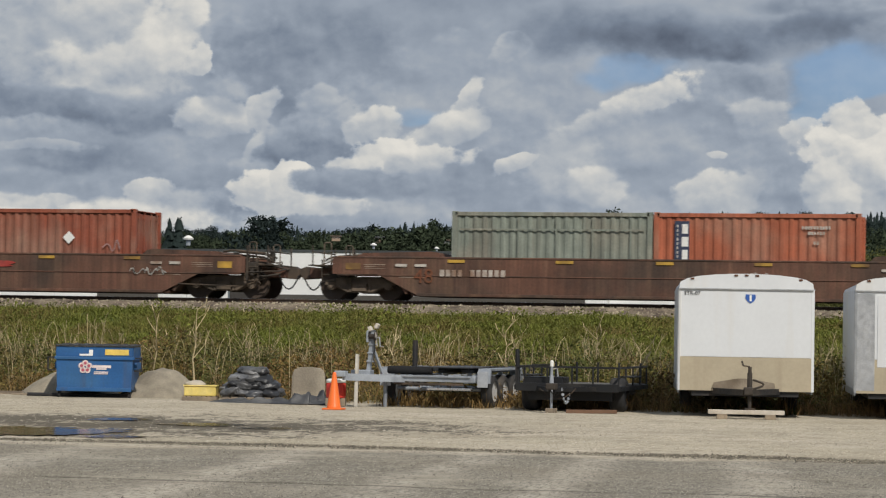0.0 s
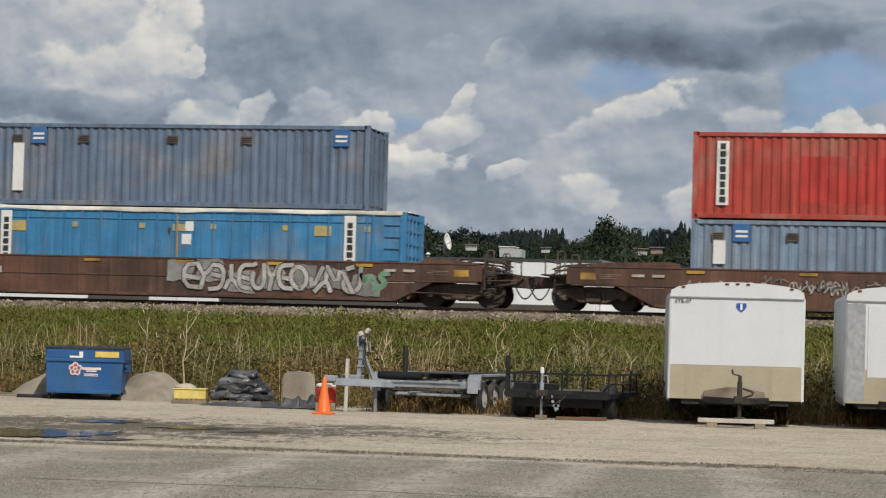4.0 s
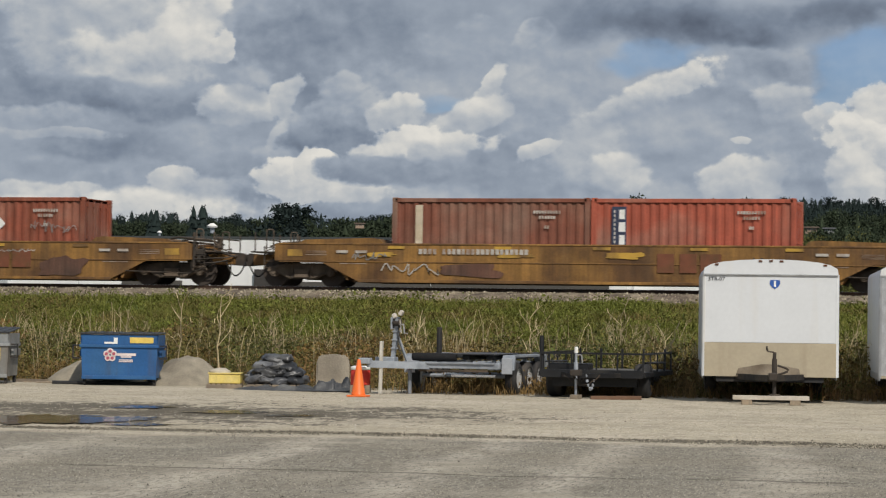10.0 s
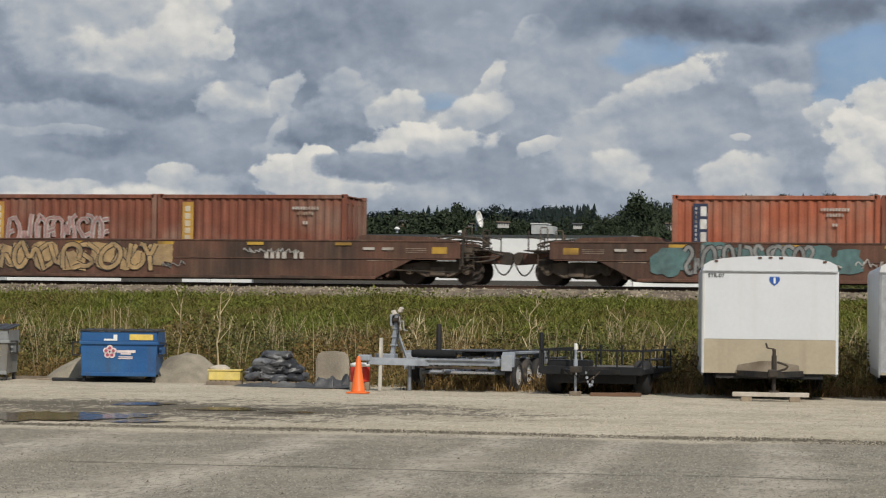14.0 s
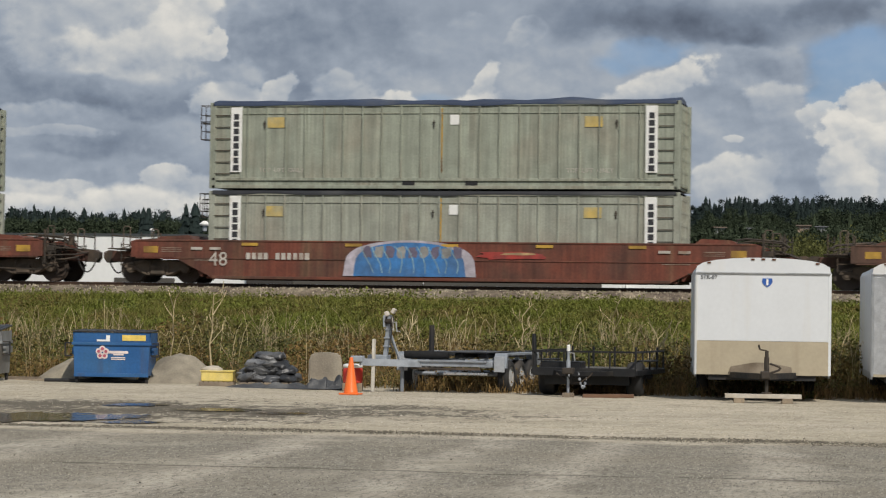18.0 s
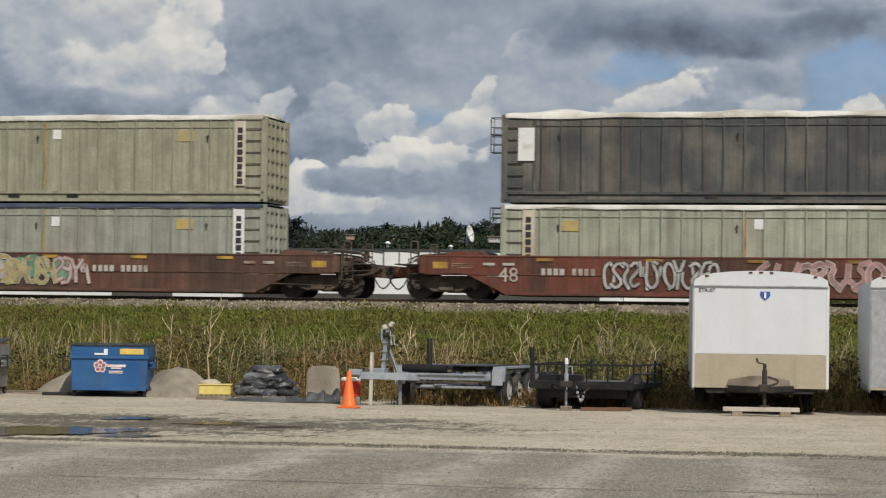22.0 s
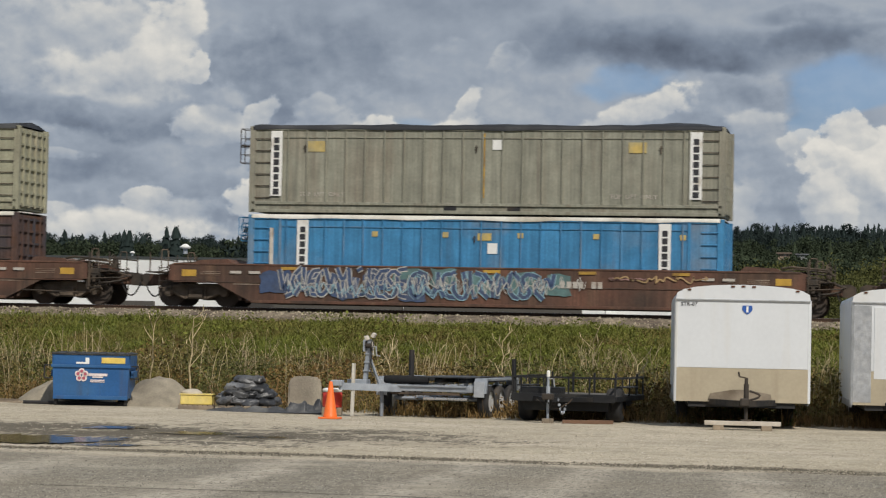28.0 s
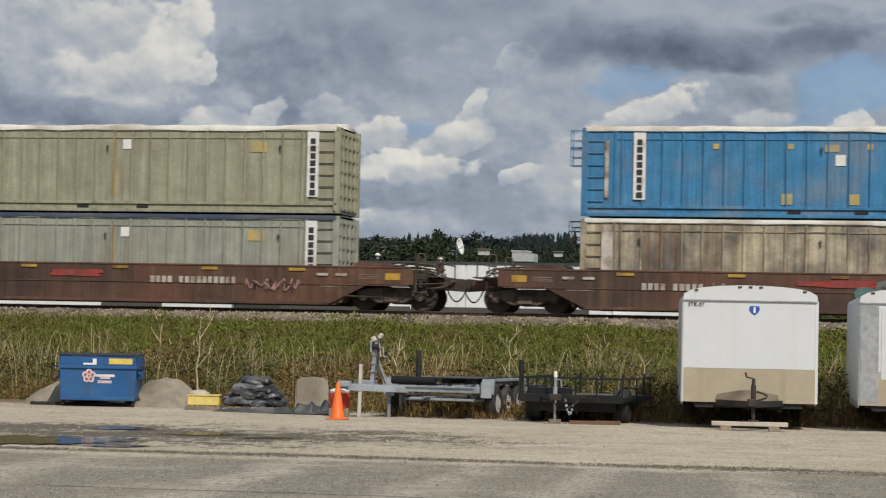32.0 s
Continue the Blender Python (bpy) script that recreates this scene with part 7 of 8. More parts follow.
def black_trailer():
    t = thing("utility_trailer", "black steel utility trailer with low railings and a jack", "trailer", pose(-8.2, 48.7, 0, 0, 0, -2))
    K = mat("black_trailer_paint", (0.011, 0.0115, 0.013), 0.5, spot=(0.03, 0.028, 0.026), spots=0.3)
    for x in (-1.03, 1.03):
        part("bed_rail", box(B(), x - 0.04, x + 0.04, 0.0, 3.2, 0.42, 0.52, 0.006), K, t)
        part("top_rail", beam(B(), (x, 0.0, 0.88), (x, 3.2, 0.88), 0.038, 0.038), K, t)
        for k in range(5):
            part("upright", beam(B(), (x, 0.8 * k, 0.5), (x, 0.8 * k, 0.88), 0.03, 0.03), K, t)
        tyre_and_rim(t, pose(x * 0.86, 0.85, 0.34), 0.34, 0.30, M_BLACK)
        part("fender", box(B(), x * 0.99 - 0.13, x * 0.99 + 0.13, 0.95, 1.95, 0.68, 0.71, 0.01), K, t)
        part("leaf_spring", box(B(), x - 0.03, x + 0.03, 1.05, 1.85, 0.36, 0.40), K, t)
    part("front_rail", beam(B(), (-1.03, 0.0, 0.88), (1.03, 0.0, 0.88), 0.038, 0.038), K, t)
    part("bed", box(B(), -1.0, 1.0, 0.0, 3.2, 0.50, 0.53), mat("grey_deck_boards", (0.10, 0.095, 0.085), 0.9), t, "dark plank bed")
    part("front_board", box(B(), -1.03, 1.03, -0.02, 0.02, 0.40, 0.56, 0.006), K, t)
    for x in (-0.40, 0.10, 0.52):
        part("front_upright", beam(B(), (x, 0, 0.5), (x, 0, 0.88), 0.03, 0.03), K, t)
    for k in range(5):
        part("gate_bar", beam(B(), (-0.9 + 0.45 * k, 3.22, 0.5), (-0.9 + 0.45 * k, 3.22, 0.95), 0.04, 0.04), K, t)
    for s in (-1, 1):
        part("tongue_bar", beam(B(), (s * 0.6, 0.05, 0.46), (-0.08 + s * 0.04, -1.05, 0.46), 0.06, 0.09), K, t)
    # one black box for the frame and the deep shade under the bed
    part("under_frame", box(B(), -0.85, 0.85, 0.3, 2.9, 0.22, 0.42), K, t)
    part("tool_chest", box(B(), -0.9, -0.1, 0.15, 0.7, 0.53, 0.68, 0.02), K, t)
    part("coupler", box(B(), -0.18, 0.02, -1.2, -0.95, 0.46, 0.58, 0.02), M_TRUCK, t)
    jack = part("jack", bar(bar(B(), (-0.14, -0.8, 0.09), (-0.14, -0.8, 0.90), 0.026, 10), (-0.14, -0.8, 0.50), (-0.14, -0.8, 0.72), 0.042, 10), M_GALV, t, "grey tongue jack")
    part("jack_crank", tube(B(), [(-0.14, -0.8, 0.86), (-0.02, -0.86, 0.86), (0.0, -0.86, 0.70)], 0.014, 6), M_CHROME, jack)
    part("wiring_loop", tube(B(), [(-0.22 + 0.03 * k, -0.9, 0.5 - 0.14 * math.sin(math.pi * k / 11) + 0.05 * math.sin(2.3 * k)) for k in range(12)], 0.012, 6), M_RUBBER, t)
    part("safety_chain", tube(B(), [(-0.4 + 0.08 * k, -0.7, 0.46 - 0.2 * math.sin(math.pi * k / 9) + 0.02 * (k % 2)) for k in range(10)], 0.010, 6), M_TRUCK, t)
    part("jack_foot", box(B(), -0.24, -0.04, -0.9, -0.7, 0.0, 0.09, 0.01), M_WOOD, jack)
    part("jack_cap", lathe(B(), [(0.036, 0.90), (0.036, 1.0), (0.02, 1.02)], 12, pose(-0.14, -0.8, 0)), M_WHITE, jack)
    for k in range(9):
        q = k / 8
        part("chain_link", lathe(B(), [(0.03, -0.01), (0.03, 0.01)], 8, pose(0.08 + 0.12 * q, -0.9 + 0.3 * q, 0.46 - 0.26 * math.sin(math.pi * q), 90, 0, 40 * k)), M_GALV, t)
    part("marker_pole", bar(B(), (-1.0, 0.05, 0.5), (-1.02, 0.05, 1.22), 0.045, 8), K, t, "black marker pole")


black_trailer()


def cargo_trailer(m, kind):
    first = kind == "first"
    t = thing("cargo_trailer", "white enclosed cargo trailer with a tan lower front, dirty" if first else "white enclosed cargo trailer with a silver corner, dirty", "trailer", m, "enclosed cargo trailers")
    white = mat("white_trailer_skin", (0.625, 0.645, 0.665), 0.42, spot=(0.63, 0.625, 0.60), spots=0.25, streak=(0.58, 0.56, 0.52), streaks=0.25, grain=0.03, scale=1.3, bump=0.04, bscale=12)
    tan = mat("tan_stone_guard", (0.40, 0.345, 0.25), 0.6, spot=(0.36, 0.31, 0.22), spots=0.35, streak=(0.3, 0.25, 0.18), streaks=0.25, grain=0.06, scale=2)
    silver = mat("brushed_aluminium", (0.52, 0.53, 0.54), 0.4, 0.7, spot=(0.4, 0.41, 0.42), spots=0.3)
    W, L, z0, z1 = 2.54, 6.4, 0.50, 2.56
    hw = W / 2
    body = B()
    arc = [(-hw, z0), (hw, z0), (hw, z1 - 0.06)] + [(hw * math.cos(math.radians(a)), z1 - 0.06 + 0.23 * math.sin(math.radians(a)) ** 0.7) for a in (14, 28, 45, 62, 78, 90, 102, 118, 135, 152, 166)] + [(-hw, z1 - 0.06)]
    prism(body, arc, 0.03, L)
    bmesh.ops.recalc_face_normals(body, faces=body.faces)
    part("body", body, white, t)
    # front: white panel above, stone guard below, capped roof edge
    part("front_panel", box(B(), -hw + 0.03, hw - 0.03, 0.0, 0.03, 1.15, z1 - 0.08, 0.004), white, t)
    part("stone_guard", box(B(), -hw + 0.02, hw - 0.02, -0.008, 0.03, z0, 1.146, 0.004), tan, t, "tan metal stone guard")
    cap = B()
    prism(cap, [(-hw - 0.012, z1 - 0.10)] + [(hw + 0.012, z1 - 0.10)] + [((hw + 0.012) * math.cos(math.radians(a)), z1 - 0.06 + 0.245 * math.sin(math.radians(a)) ** 0.7) for a in (10, 28, 45, 62, 78, 90, 102, 118, 135, 152, 170)], -0.03, 0.16)
    bmesh.ops.recalc_face_normals(cap, faces=cap.faces)
    part("roof_cap", cap, white, t, "rounded white roof cap")
    part("cap_trim", box(B(), -hw - 0.014, hw + 0.014, -0.036, -0.024, z1 - 0.12, z1 - 0.10), silver, t)
    for s in (-1, 1):
        part("corner_post", bar(B(), (s * (hw - 0.02), 0.05, z0), (s * (hw - 0.02), 0.05, z1 - 0.1), 0.055, 10), white if first else silver, t)
        part("side_skirt", box(B(), s * hw - 0.01, s * hw + 0.01, 0.1, L, z0 - 0.05, z0 + 0.08), silver, t)
    for x, z in ((-1.03, 2.64), (-0.2, 2.71), (0.0, 2.715), (0.2, 2.71), (1.03, 2.64)):
        if first or abs(x) > 0.5:
            part("marker_lamp", box(B(), x - 0.035, x + 0.035, -0.05, -0.03, z - 0.016, z + 0.016, 0.005), mat("dark_amber_lens", (0.10, 0.035, 0.012), 0.25), t, "small dark amber marker lamp")
    if not first:
        part("door_panel", box(B(), -0.86, 0.95, -0.012, 0.0, 1.0, 2.36, 0.004), white, t)
        part("silver_corner", box(B(), -hw + 0.02, -hw + 0.36, -0.01, 0.0, 0.55, 2.40, 0.004), silver, t, "brushed silver corner panel")
    else:
        words("unit_mark", "STR-07", 0.105, M_INK, t, pose(-1.03, -0.012, 2.36, 90, 0, 0), 0.002)
        sh = B()
        prism(sh, [(-0.09, 0.07), (0.09, 0.07), (0.10, 0.0), (0.06, -0.06), (0.0, -0.1), (-0.06, -0.06), (-0.10, 0.0)], -0.012, -0.002)
        bmesh.ops.transform(sh, matrix=pose(0.08, 0, 2.28), verts=sh.verts)
        emblem = part("shield_emblem", sh, mat("blue_emblem", (0.03, 0.10, 0.36), 0.5), t, "blue shield-shaped emblem")
        part("emblem_bar", box(B(), 0.06, 0.10, -0.018, -0.01, 2.22, 2.335), M_WHITE, emblem)
    # wheels under the floor
    for s in (-1, 1):
        for y in (3.4, 4.25):
            tyre_and_rim(t, pose(s * (hw - 0.2), y, 0.36))
        part("tongue_bar", beam(B(), (s * 0.75, 0.3, 0.50), (0.06 * s, -1.15, 0.50), 0.07, 0.11), M_BLACK, t)
    for y in (3.4, 4.25):
        part("axle", bar(B(), (-hw + 0.2, y, 0.36), (hw - 0.2, y, 0.36), 0.045, 8), M_BLACK, t)
    part("chassis", box(B(), -hw + 0.25, hw - 0.25, 0.05, L - 0.05, 0.40, 0.50), M_BLACK, t)
    part("coupler", box(B(), -0.08, 0.08, -1.42, -1.1, 0.46, 0.60, 0.02), M_TRUCK, t)
    if first:
        jx = 0.04
        jack = part("jack", bar(bar(B(), (jx, -1.0, 0.2), (jx, -1.0, 0.98), 0.035, 10), (jx, -1.0, 0.45), (jx, -1.0, 0.86), 0.05, 10), M_TRUCK, t, "dark rusty tongue jack")
        part("jack_crank", bar(bar(B(), (jx, -1.0, 0.98), (jx - 0.13, -1.0, 1.0), 0.014, 6), (jx - 0.13, -1.0, 1.0), (jx - 0.15, -1.0, 1.09), 0.018, 6), M_TRUCK, jack)
        part("jack_foot", box(B(), jx - 0.1, jx + 0.1, -1.1, -0.9, 0.17, 0.20, 0.005), M_TRUCK, jack)
        part("chain_hoop", tube(B(), [(jx + 0.06 + 0.2 * math.sin(math.pi * k / 8), -0.95, 0.56 + 0.022 * k) for k in range(9)], 0.022, 6), M_TRUCK, t)
        gd = B()
        prism(gd, [(-0.64, 0.5), (0.58, 0.5), (0.55, 0.66), (0.1, 0.74), (-0.16, 0.74), (-0.6, 0.66)], -0.06, -0.03)
        part("tongue_guard", gd, mat("scuffed_tan_steel", (0.26, 0.215, 0.16), 0.7, spot=(0.12, 0.09, 0.06), spots=0.45), t, "scuffed brown tongue guard")
    return t


cargo_trailer(pose(-4.63, 48.0, 0, 0, 0, 8.0), "first")
cargo_trailer(pose(-1.30, 48.3, 0, 0, 0, 5.5), "second")
for dx in (-0.45, 0.45):
    q = part("timber_block", box(B(), -0.1, 0.1, -0.12, 0.12, 0, 0.09, 0.008), M_WOOD)
    q.matrix_basis = pose(-4.51 + dx * 0.99, 46.98 + dx * 0.12, 0, 0, 0, 8)
    tagged(q, "short weathered timber block under a plank", "timber block")
q = part("plank", box(B(), -0.71, 0.71, -0.12, 0.12, 0.09, 0.17, 0.008), mat("pale_timber", (0.52, 0.47, 0.40), 0.8, spot=(0.4, 0.35, 0.28), spots=0.4))
q.matrix_basis = pose(-4.51, 46.98, 0, 0, 0, 8)
tagged(q, "pale timber plank under the trailer's jack", "plank")
for x, y, w, a in ((-7.75, 48.05, 0.7, 14), (-7.4, 48.35, 0.5, 5)):
    q = part("timber", box(B(), -w / 2, w / 2, -0.06, 0.06, 0, 0.07, 0.006), mat("brown_timber", (0.16, 0.09, 0.055), 0.85))
    q.matrix_basis = pose(x, y, 0, 0, 0, a)
    tagged(q, "short brown timber lying on the gravel", "timber")
for k, (x, y, w, a) in enumerate(((-21.0, 51.4, 0.9, 8), (-20.7, 51.0, 0.7, 20), (-20.95, 51.2, 0.8, 12), (-20.4, 50.7, 0.5, -6))):
    q = part("timber", box(B(), -w / 2, w / 2, -0.05, 0.05, 0, 0.05 + 0.04 * (k == 2), 0.006), M_WOOD)
    q.matrix_basis = pose(x, y, 0.0, 0, 0, a)
    tagged(q, "loose weathered timber on the gravel", "timber")
tagged(part("drain_hose", tube(B(), [(-20.1 + 0.155 * k, 50.2 + 0.05 * math.sin(k * 0.9) + 0.03 * k, 0.05) for k in range(15)], 0.045), M_RUBBER), "black corrugated hose lying by the dumpster", "hose")


def puddle(x, y, rx, ry, seed):
    n = 160
    v = [(x, y, 0.0)]
    for k in range(n):
        q = 2 * math.pi * k / n
        c, d = math.cos(q), math.sin(q)
        w = 1 + 0.45 * noise.noise((c * 2, d * 2, seed)) + 0.35 * noise.noise((c * 6, d * 6, seed)) + 0.25 * noise.noise((c * 17, d * 17, seed))
        v.append((x + rx * w * c, y + ry * w * d, 0.0))
    f = [(0, 1 + k, 1 + (k + 1) % n) for k in range(n)]
    water = MATS.get("puddle_water") or bpy.data.materials.new("puddle_water")
    water.use_nodes = True
    b = water.node_tree.nodes["Principled BSDF"]
    b.inputs["Base Color"].default_value = (0.075, 0.060, 0.034, 1)
    b.inputs["Roughness"].default_value, b.inputs["Specular IOR Level"].default_value = 0.10, 0.4
    MATS["puddle_water"] = water
    ob = raw("puddle", v, f, water)
    ob.location.z = land(x, y) + 0.012
    tagged(ob, "shallow puddle mirroring weeds and sky", "puddle", "puddles in the yard")


puddle(-13.9, 34.2, 0.9, 1.5, 2)
puddle(-12.85, 34.3, 0.5, 1.3, 6)
puddle(-12.0, 33.2, 0.4, 0.5, 16)
puddle(-14.1, 39.3, 0.42, 0.65, 9)
puddle(-12.3, 38.2, 0.6, 0.6, 12)
puddle(-11.0, 37.2, 0.4, 0.4, 22)


# ---- behind the track ----
def warehouse():
    """Long white warehouse with a dark roof edge, dock doors and things on its roof."""
    w = thing("warehouse", "long low white warehouse with a dark flat roof beyond the railway", "warehouse", pose(0, 140, 1.3))
    wall = mat("white_warehouse_wall", (0.80, 0.80, 0.79), 0.7, spot=(0.70, 0.70, 0.70), spots=0.3, streak=(0.6, 0.6, 0.6), streaks=0.2, grain=0.04, scale=0.4)
    dark = mat("dark_roof_edge", (0.055, 0.062, 0.065), 0.8, scale=0.5)
    x0, x1, top = -170.0, -21.5, 4.98
    step = 8.25
    n = int((x1 - x0) / step)
    for k in range(n):
        a = x0 + k * step
        shared(("wall_panel", "warehouse"), lambda: box(B(), 0, step - 0.06, 0, 0.4, 0, top - 0.30, 0.01), wall, w, pose(a, 0, 0))
    part("wall", box(B(), x0, x1, 0.08, 60, 0, top - 0.36), wall, w)
    part("roof", box(B(), x0 - 0.1, x1 + 0.1, -0.06, 60.1, top - 0.30, top - 0.17), dark, w, "dark flat roof edge")
    # loading docks, some with dark shelters
    for k, x in enumerate([-158 + 6.1 * j for j in range(22)]):
        if k % 3 == 1:
            d = part("dock_door", box(B(), x - 1.4, x + 1.4, -0.35, 0.02, 0.0, 2.9, 0.03), mat("dock_shelter", (0.05, 0.045, 0.042), 0.8) if k % 2 else mat("grey_dock_door", (0.42, 0.43, 0.44), 0.6), w)
    # low dark band before the wall along the docks
    for a, b in ((-41.7, -33.0), (-32.9, -22.6), (-51.7, -48.0)):
        part("dark_base", box(B(), a, b, -0.25, 0.0, 0, 2.2, 0.02), mat("dark_wall_base", (0.085, 0.078, 0.07), 0.8, scale=0.6), w, "dark grey band low before the wall")
    # end wall that runs back at a slant, with its lower roof
    bm = B()
    prism(bm, [(0, 0), (7.5, 0), (7.5, 3.4), (0, top - 0.36)], 0, 30)
    e = part("side_wing", bm, wall, w)
    e.matrix_basis = pose(x1 + 0.05, 1.5, 0)
    bm = B()
    prism(bm, [(-0.1, top - 0.34), (7.8, 3.40), (7.8, 3.62), (-0.1, top - 0.08)], -0.2, 30.3)
    q = part("wing_roof", bm, mat("grey_wing_roof", (0.16, 0.165, 0.17), 0.7), w, "sloping grey wing roof")
    q.matrix_basis = pose(x1 + 0.05, 1.5, 0)
    return w


warehouse()


def on_roof():
    d = thing("satellite_dish", "white satellite dish on the warehouse roof", "satellite dish", pose(-30.65, 141.5, 6.40))
    part("mast", bar(B(), (0, 0, 0), (0, 0, 0.55), 0.06, 8), M_GALV, d)
    bm = lathe(B(), [(0.05, 0.0), (0.35, 0.05), (0.62, 0.17), (0.80, 0.34), (0.80, 0.31), (0.62, 0.13), (0.35, 0.0), (0.05, -0.06)], 24)
    dish = part("reflector", bm, M_WHITE, d, "", True)
    dish.matrix_basis = pose(0.05, -0.1, 0.62, 8, 78, 0) @ Matrix.Diagonal((0.62, 0.62, 0.62, 1))
    part("feed_arm", bar(B(), (0.1, -0.1, 0.45), (0.5, -0.2, 0.72), 0.02, 6), M_GALV, d)
    h = thing("rooftop_unit", "white box-shaped air-conditioning unit on the warehouse roof", "air conditioner", pose(-28.5, 150, 6.40))
    part("casing", box(B(), -0.55, 0.35, 0, 1.6, 0.1, 0.72, 0.02), mat("grey_casing", (0.42, 0.43, 0.42), 0.6), h)
    part("hood", box(B(), 0.35, 0.8, 0.1, 1.5, 0.1, 0.6, 0.02), mat("grey_casing", (0.42, 0.43, 0.42), 0.6), h)
    part("cap", box(B(), -0.6, 0.4, -0.05, 1.65, 0.72, 0.77), M_WHITE, h)
    part("skid", box(B(), -0.55, 0.8, 0.2, 0.4, 0.0, 0.1), M_BLACK, h)
    for k, (x, y, s) in enumerate(((-47.2, 143, 1.0), (-62.0, 144, 0.8), (-52.3, 148, 0.5), (-36.5, 146, 0.6), (-33.5, 150, 0.5))):
        v = thing("roof_vent", "small pale roof vent on the warehouse", "roof vent", pose(x, y, 6.40), "vents on the warehouse roof")
        part("stack", lathe(B(), [(0.14 * s, 0), (0.14 * s, 0.35 * s)], 12), M_GALV, v)
        part("cowl", lathe(B(), [(0.3 * s, 0.33 * s), (0.34 * s, 0.42 * s), (0.1 * s, 0.6 * s)], 14), M_WHITE, v)


on_roof()

# ---- far woods and houses ----
def ray_place(az, d):
    x, y = d * math.sin(math.radians(az)), d * math.cos(math.radians(az))
    return x, y


def fir_form(rs):
    """A conifer of height 1: ragged skirts one above the other, and loose boughs; triangles as corner triples."""
    w, lean, T = rs.uniform(0.17, 0.27), rs.uniform(-0.02, 0.02), []
    tiers, n = 13, 9
    for k in range(tiers):
        t = 0.05 + 0.93 * (k / tiers) ** 0.9
        r = w * (1 - t) ** 0.85 + 0.006
        a = rs.uniform(0, 6.28) + np.arange(n) * 0.698
        rr = r * rs.uniform(0.45, 1.2, n)
        ring = np.stack([rr * np.cos(a) + lean * t, rr * np.sin(a), t - r * rs.uniform(0.0, 0.4, n)], 1)
        top = np.array((lean * t, 0, min(1.0, t + 0.16)))
        T.append(np.stack([ring, np.roll(ring, -1, 0), np.broadcast_to(top, ring.shape)], 1))
    m = 130
    t, a = rs.rand(m) ** 0.7, rs.uniform(0, 6.2832, m)
    r = (w * (1 - t) ** 0.85 + 0.01) * rs.uniform(0.7, 1.2, m)
    T.append(flecks(rs, np.stack([r * np.cos(a), r * np.sin(a), 0.04 + 0.96 * t], 1), 0.028 * (1.3 - t)))
    return np.concatenate(T)


def flecks(rs, c, size):
    n = len(c)
    size = size * rs.uniform(0.6, 1.5, n)
    u, v = rs.normal(size=(n, 3)), rs.normal(size=(n, 3))
    u *= (size / np.linalg.norm(u, axis=1))[:, None]
    v *= (size / np.linalg.norm(v, axis=1))[:, None]
    return np.stack([c - u, c + v, c + u], 1)


def crown_form(rs, m, size):
    """A broadleaf tree of height 1: a trunk, and leaf clumps about uneven lobes with gaps between them."""
    w, k = rs.uniform(0.27, 0.38), rs.randint(9, 14)
    z = rs.uniform(0.34, 0.88, k)
    reach = w * (1.1 - np.abs(z - 0.55) * 1.6)
    c = np.stack([rs.uniform(-0.75, 0.75, k) * reach, rs.uniform(-0.75, 0.75, k) * reach, z], 1)
    R = w * rs.uniform(0.28, 0.52, k)
    pick = rs.randint(0, k, m)
    q = rs.normal(size=(m, 3))
    q /= np.linalg.norm(q, axis=1)[:, None]
    p = c[pick] + q * (R[pick] * rs.uniform(0.35, 1.12, m))[:, None] * np.array((1, 1, 0.85))
    T = [flecks(rs, p, np.full(m, size))]
    for a in range(3):
        b = a * 2.094
        foot = np.array([(0.02 * math.cos(b), 0.02 * math.sin(b), 0), (0.02 * math.cos(b + 2.094), 0.02 * math.sin(b + 2.094), 0), (0, 0, 0.7)])
        T.append(foot[None])
    return np.concatenate(T)


def wood(name, label, spec, material, seed):
    """spec: rows of azimuth from, to, distance from, to, number, height of the tops as seen (degrees) at both ends, spread, share of firs."""
    rs = np.random.RandomState(seed)
    near = min(r[2] for r in spec) < 300
    firs_ = [fir_form(rs) for _ in range(9)]
    crowns = [crown_form(rs, 1100 if near else 760, 0.014 if near else 0.027) for _ in range(9)]
    T = []
    for a0, a1, d0, d1, n, e0, e1, spread, firs in spec:
        for _ in range(n):
            u = rs.rand()
            az, d = a0 + (a1 - a0) * u, rs.uniform(d0, d1)
            x, y = ray_place(az, d)
            z = land(x, y) - 0.5
            el = e0 + (e1 - e0) * u + spread * (0.35 - rs.rand() ** 0.6 * 1.35) + 0.5 * spread * noise.noise((az * 1.3, 0, seed))
            h = 1.56 + d * math.tan(math.radians(el)) - z
            if h < 3:
                continue
            z, h = z + max(0.0, h - 30), min(h, 30.0)
            fir = rs.rand() < firs
            form = (firs_ if fir else crowns)[rs.randint(9)]
            a = rs.uniform(0, 6.2832)
            turn = np.array(((math.cos(a), math.sin(a), 0), (-math.sin(a), math.cos(a), 0), (0, 0, 1)))
            T.append((form @ turn) * (h * np.array((rs.uniform(0.85, 1.2),) * 2 + (1 if fir else 1.07,))) + np.array((x, y, z)))
    V = np.concatenate(T).reshape(-1, 3)
    tagged(raw_np(name, V, np.arange(len(V)).reshape(-1, 3), material), label, "woodland", kind="stuff")


M_FIR = mat("far_fir_green", (0.024, 0.034, 0.032), 0.95, spec=0.05, grain=0.12, scale=0.05, island=0.12, bump=0.0)
M_LEAF = mat("far_leaf_green", (0.039, 0.051, 0.031), 0.95, spec=0.05, grain=0.2, scale=0.12, island=0.4, bump=0.0)
M_OLIVE = mat("near_bush_olive", (0.082, 0.085, 0.030), 0.95, spec=0.05, grain=0.25, scale=0.6, island=0.4, bump=0.0)
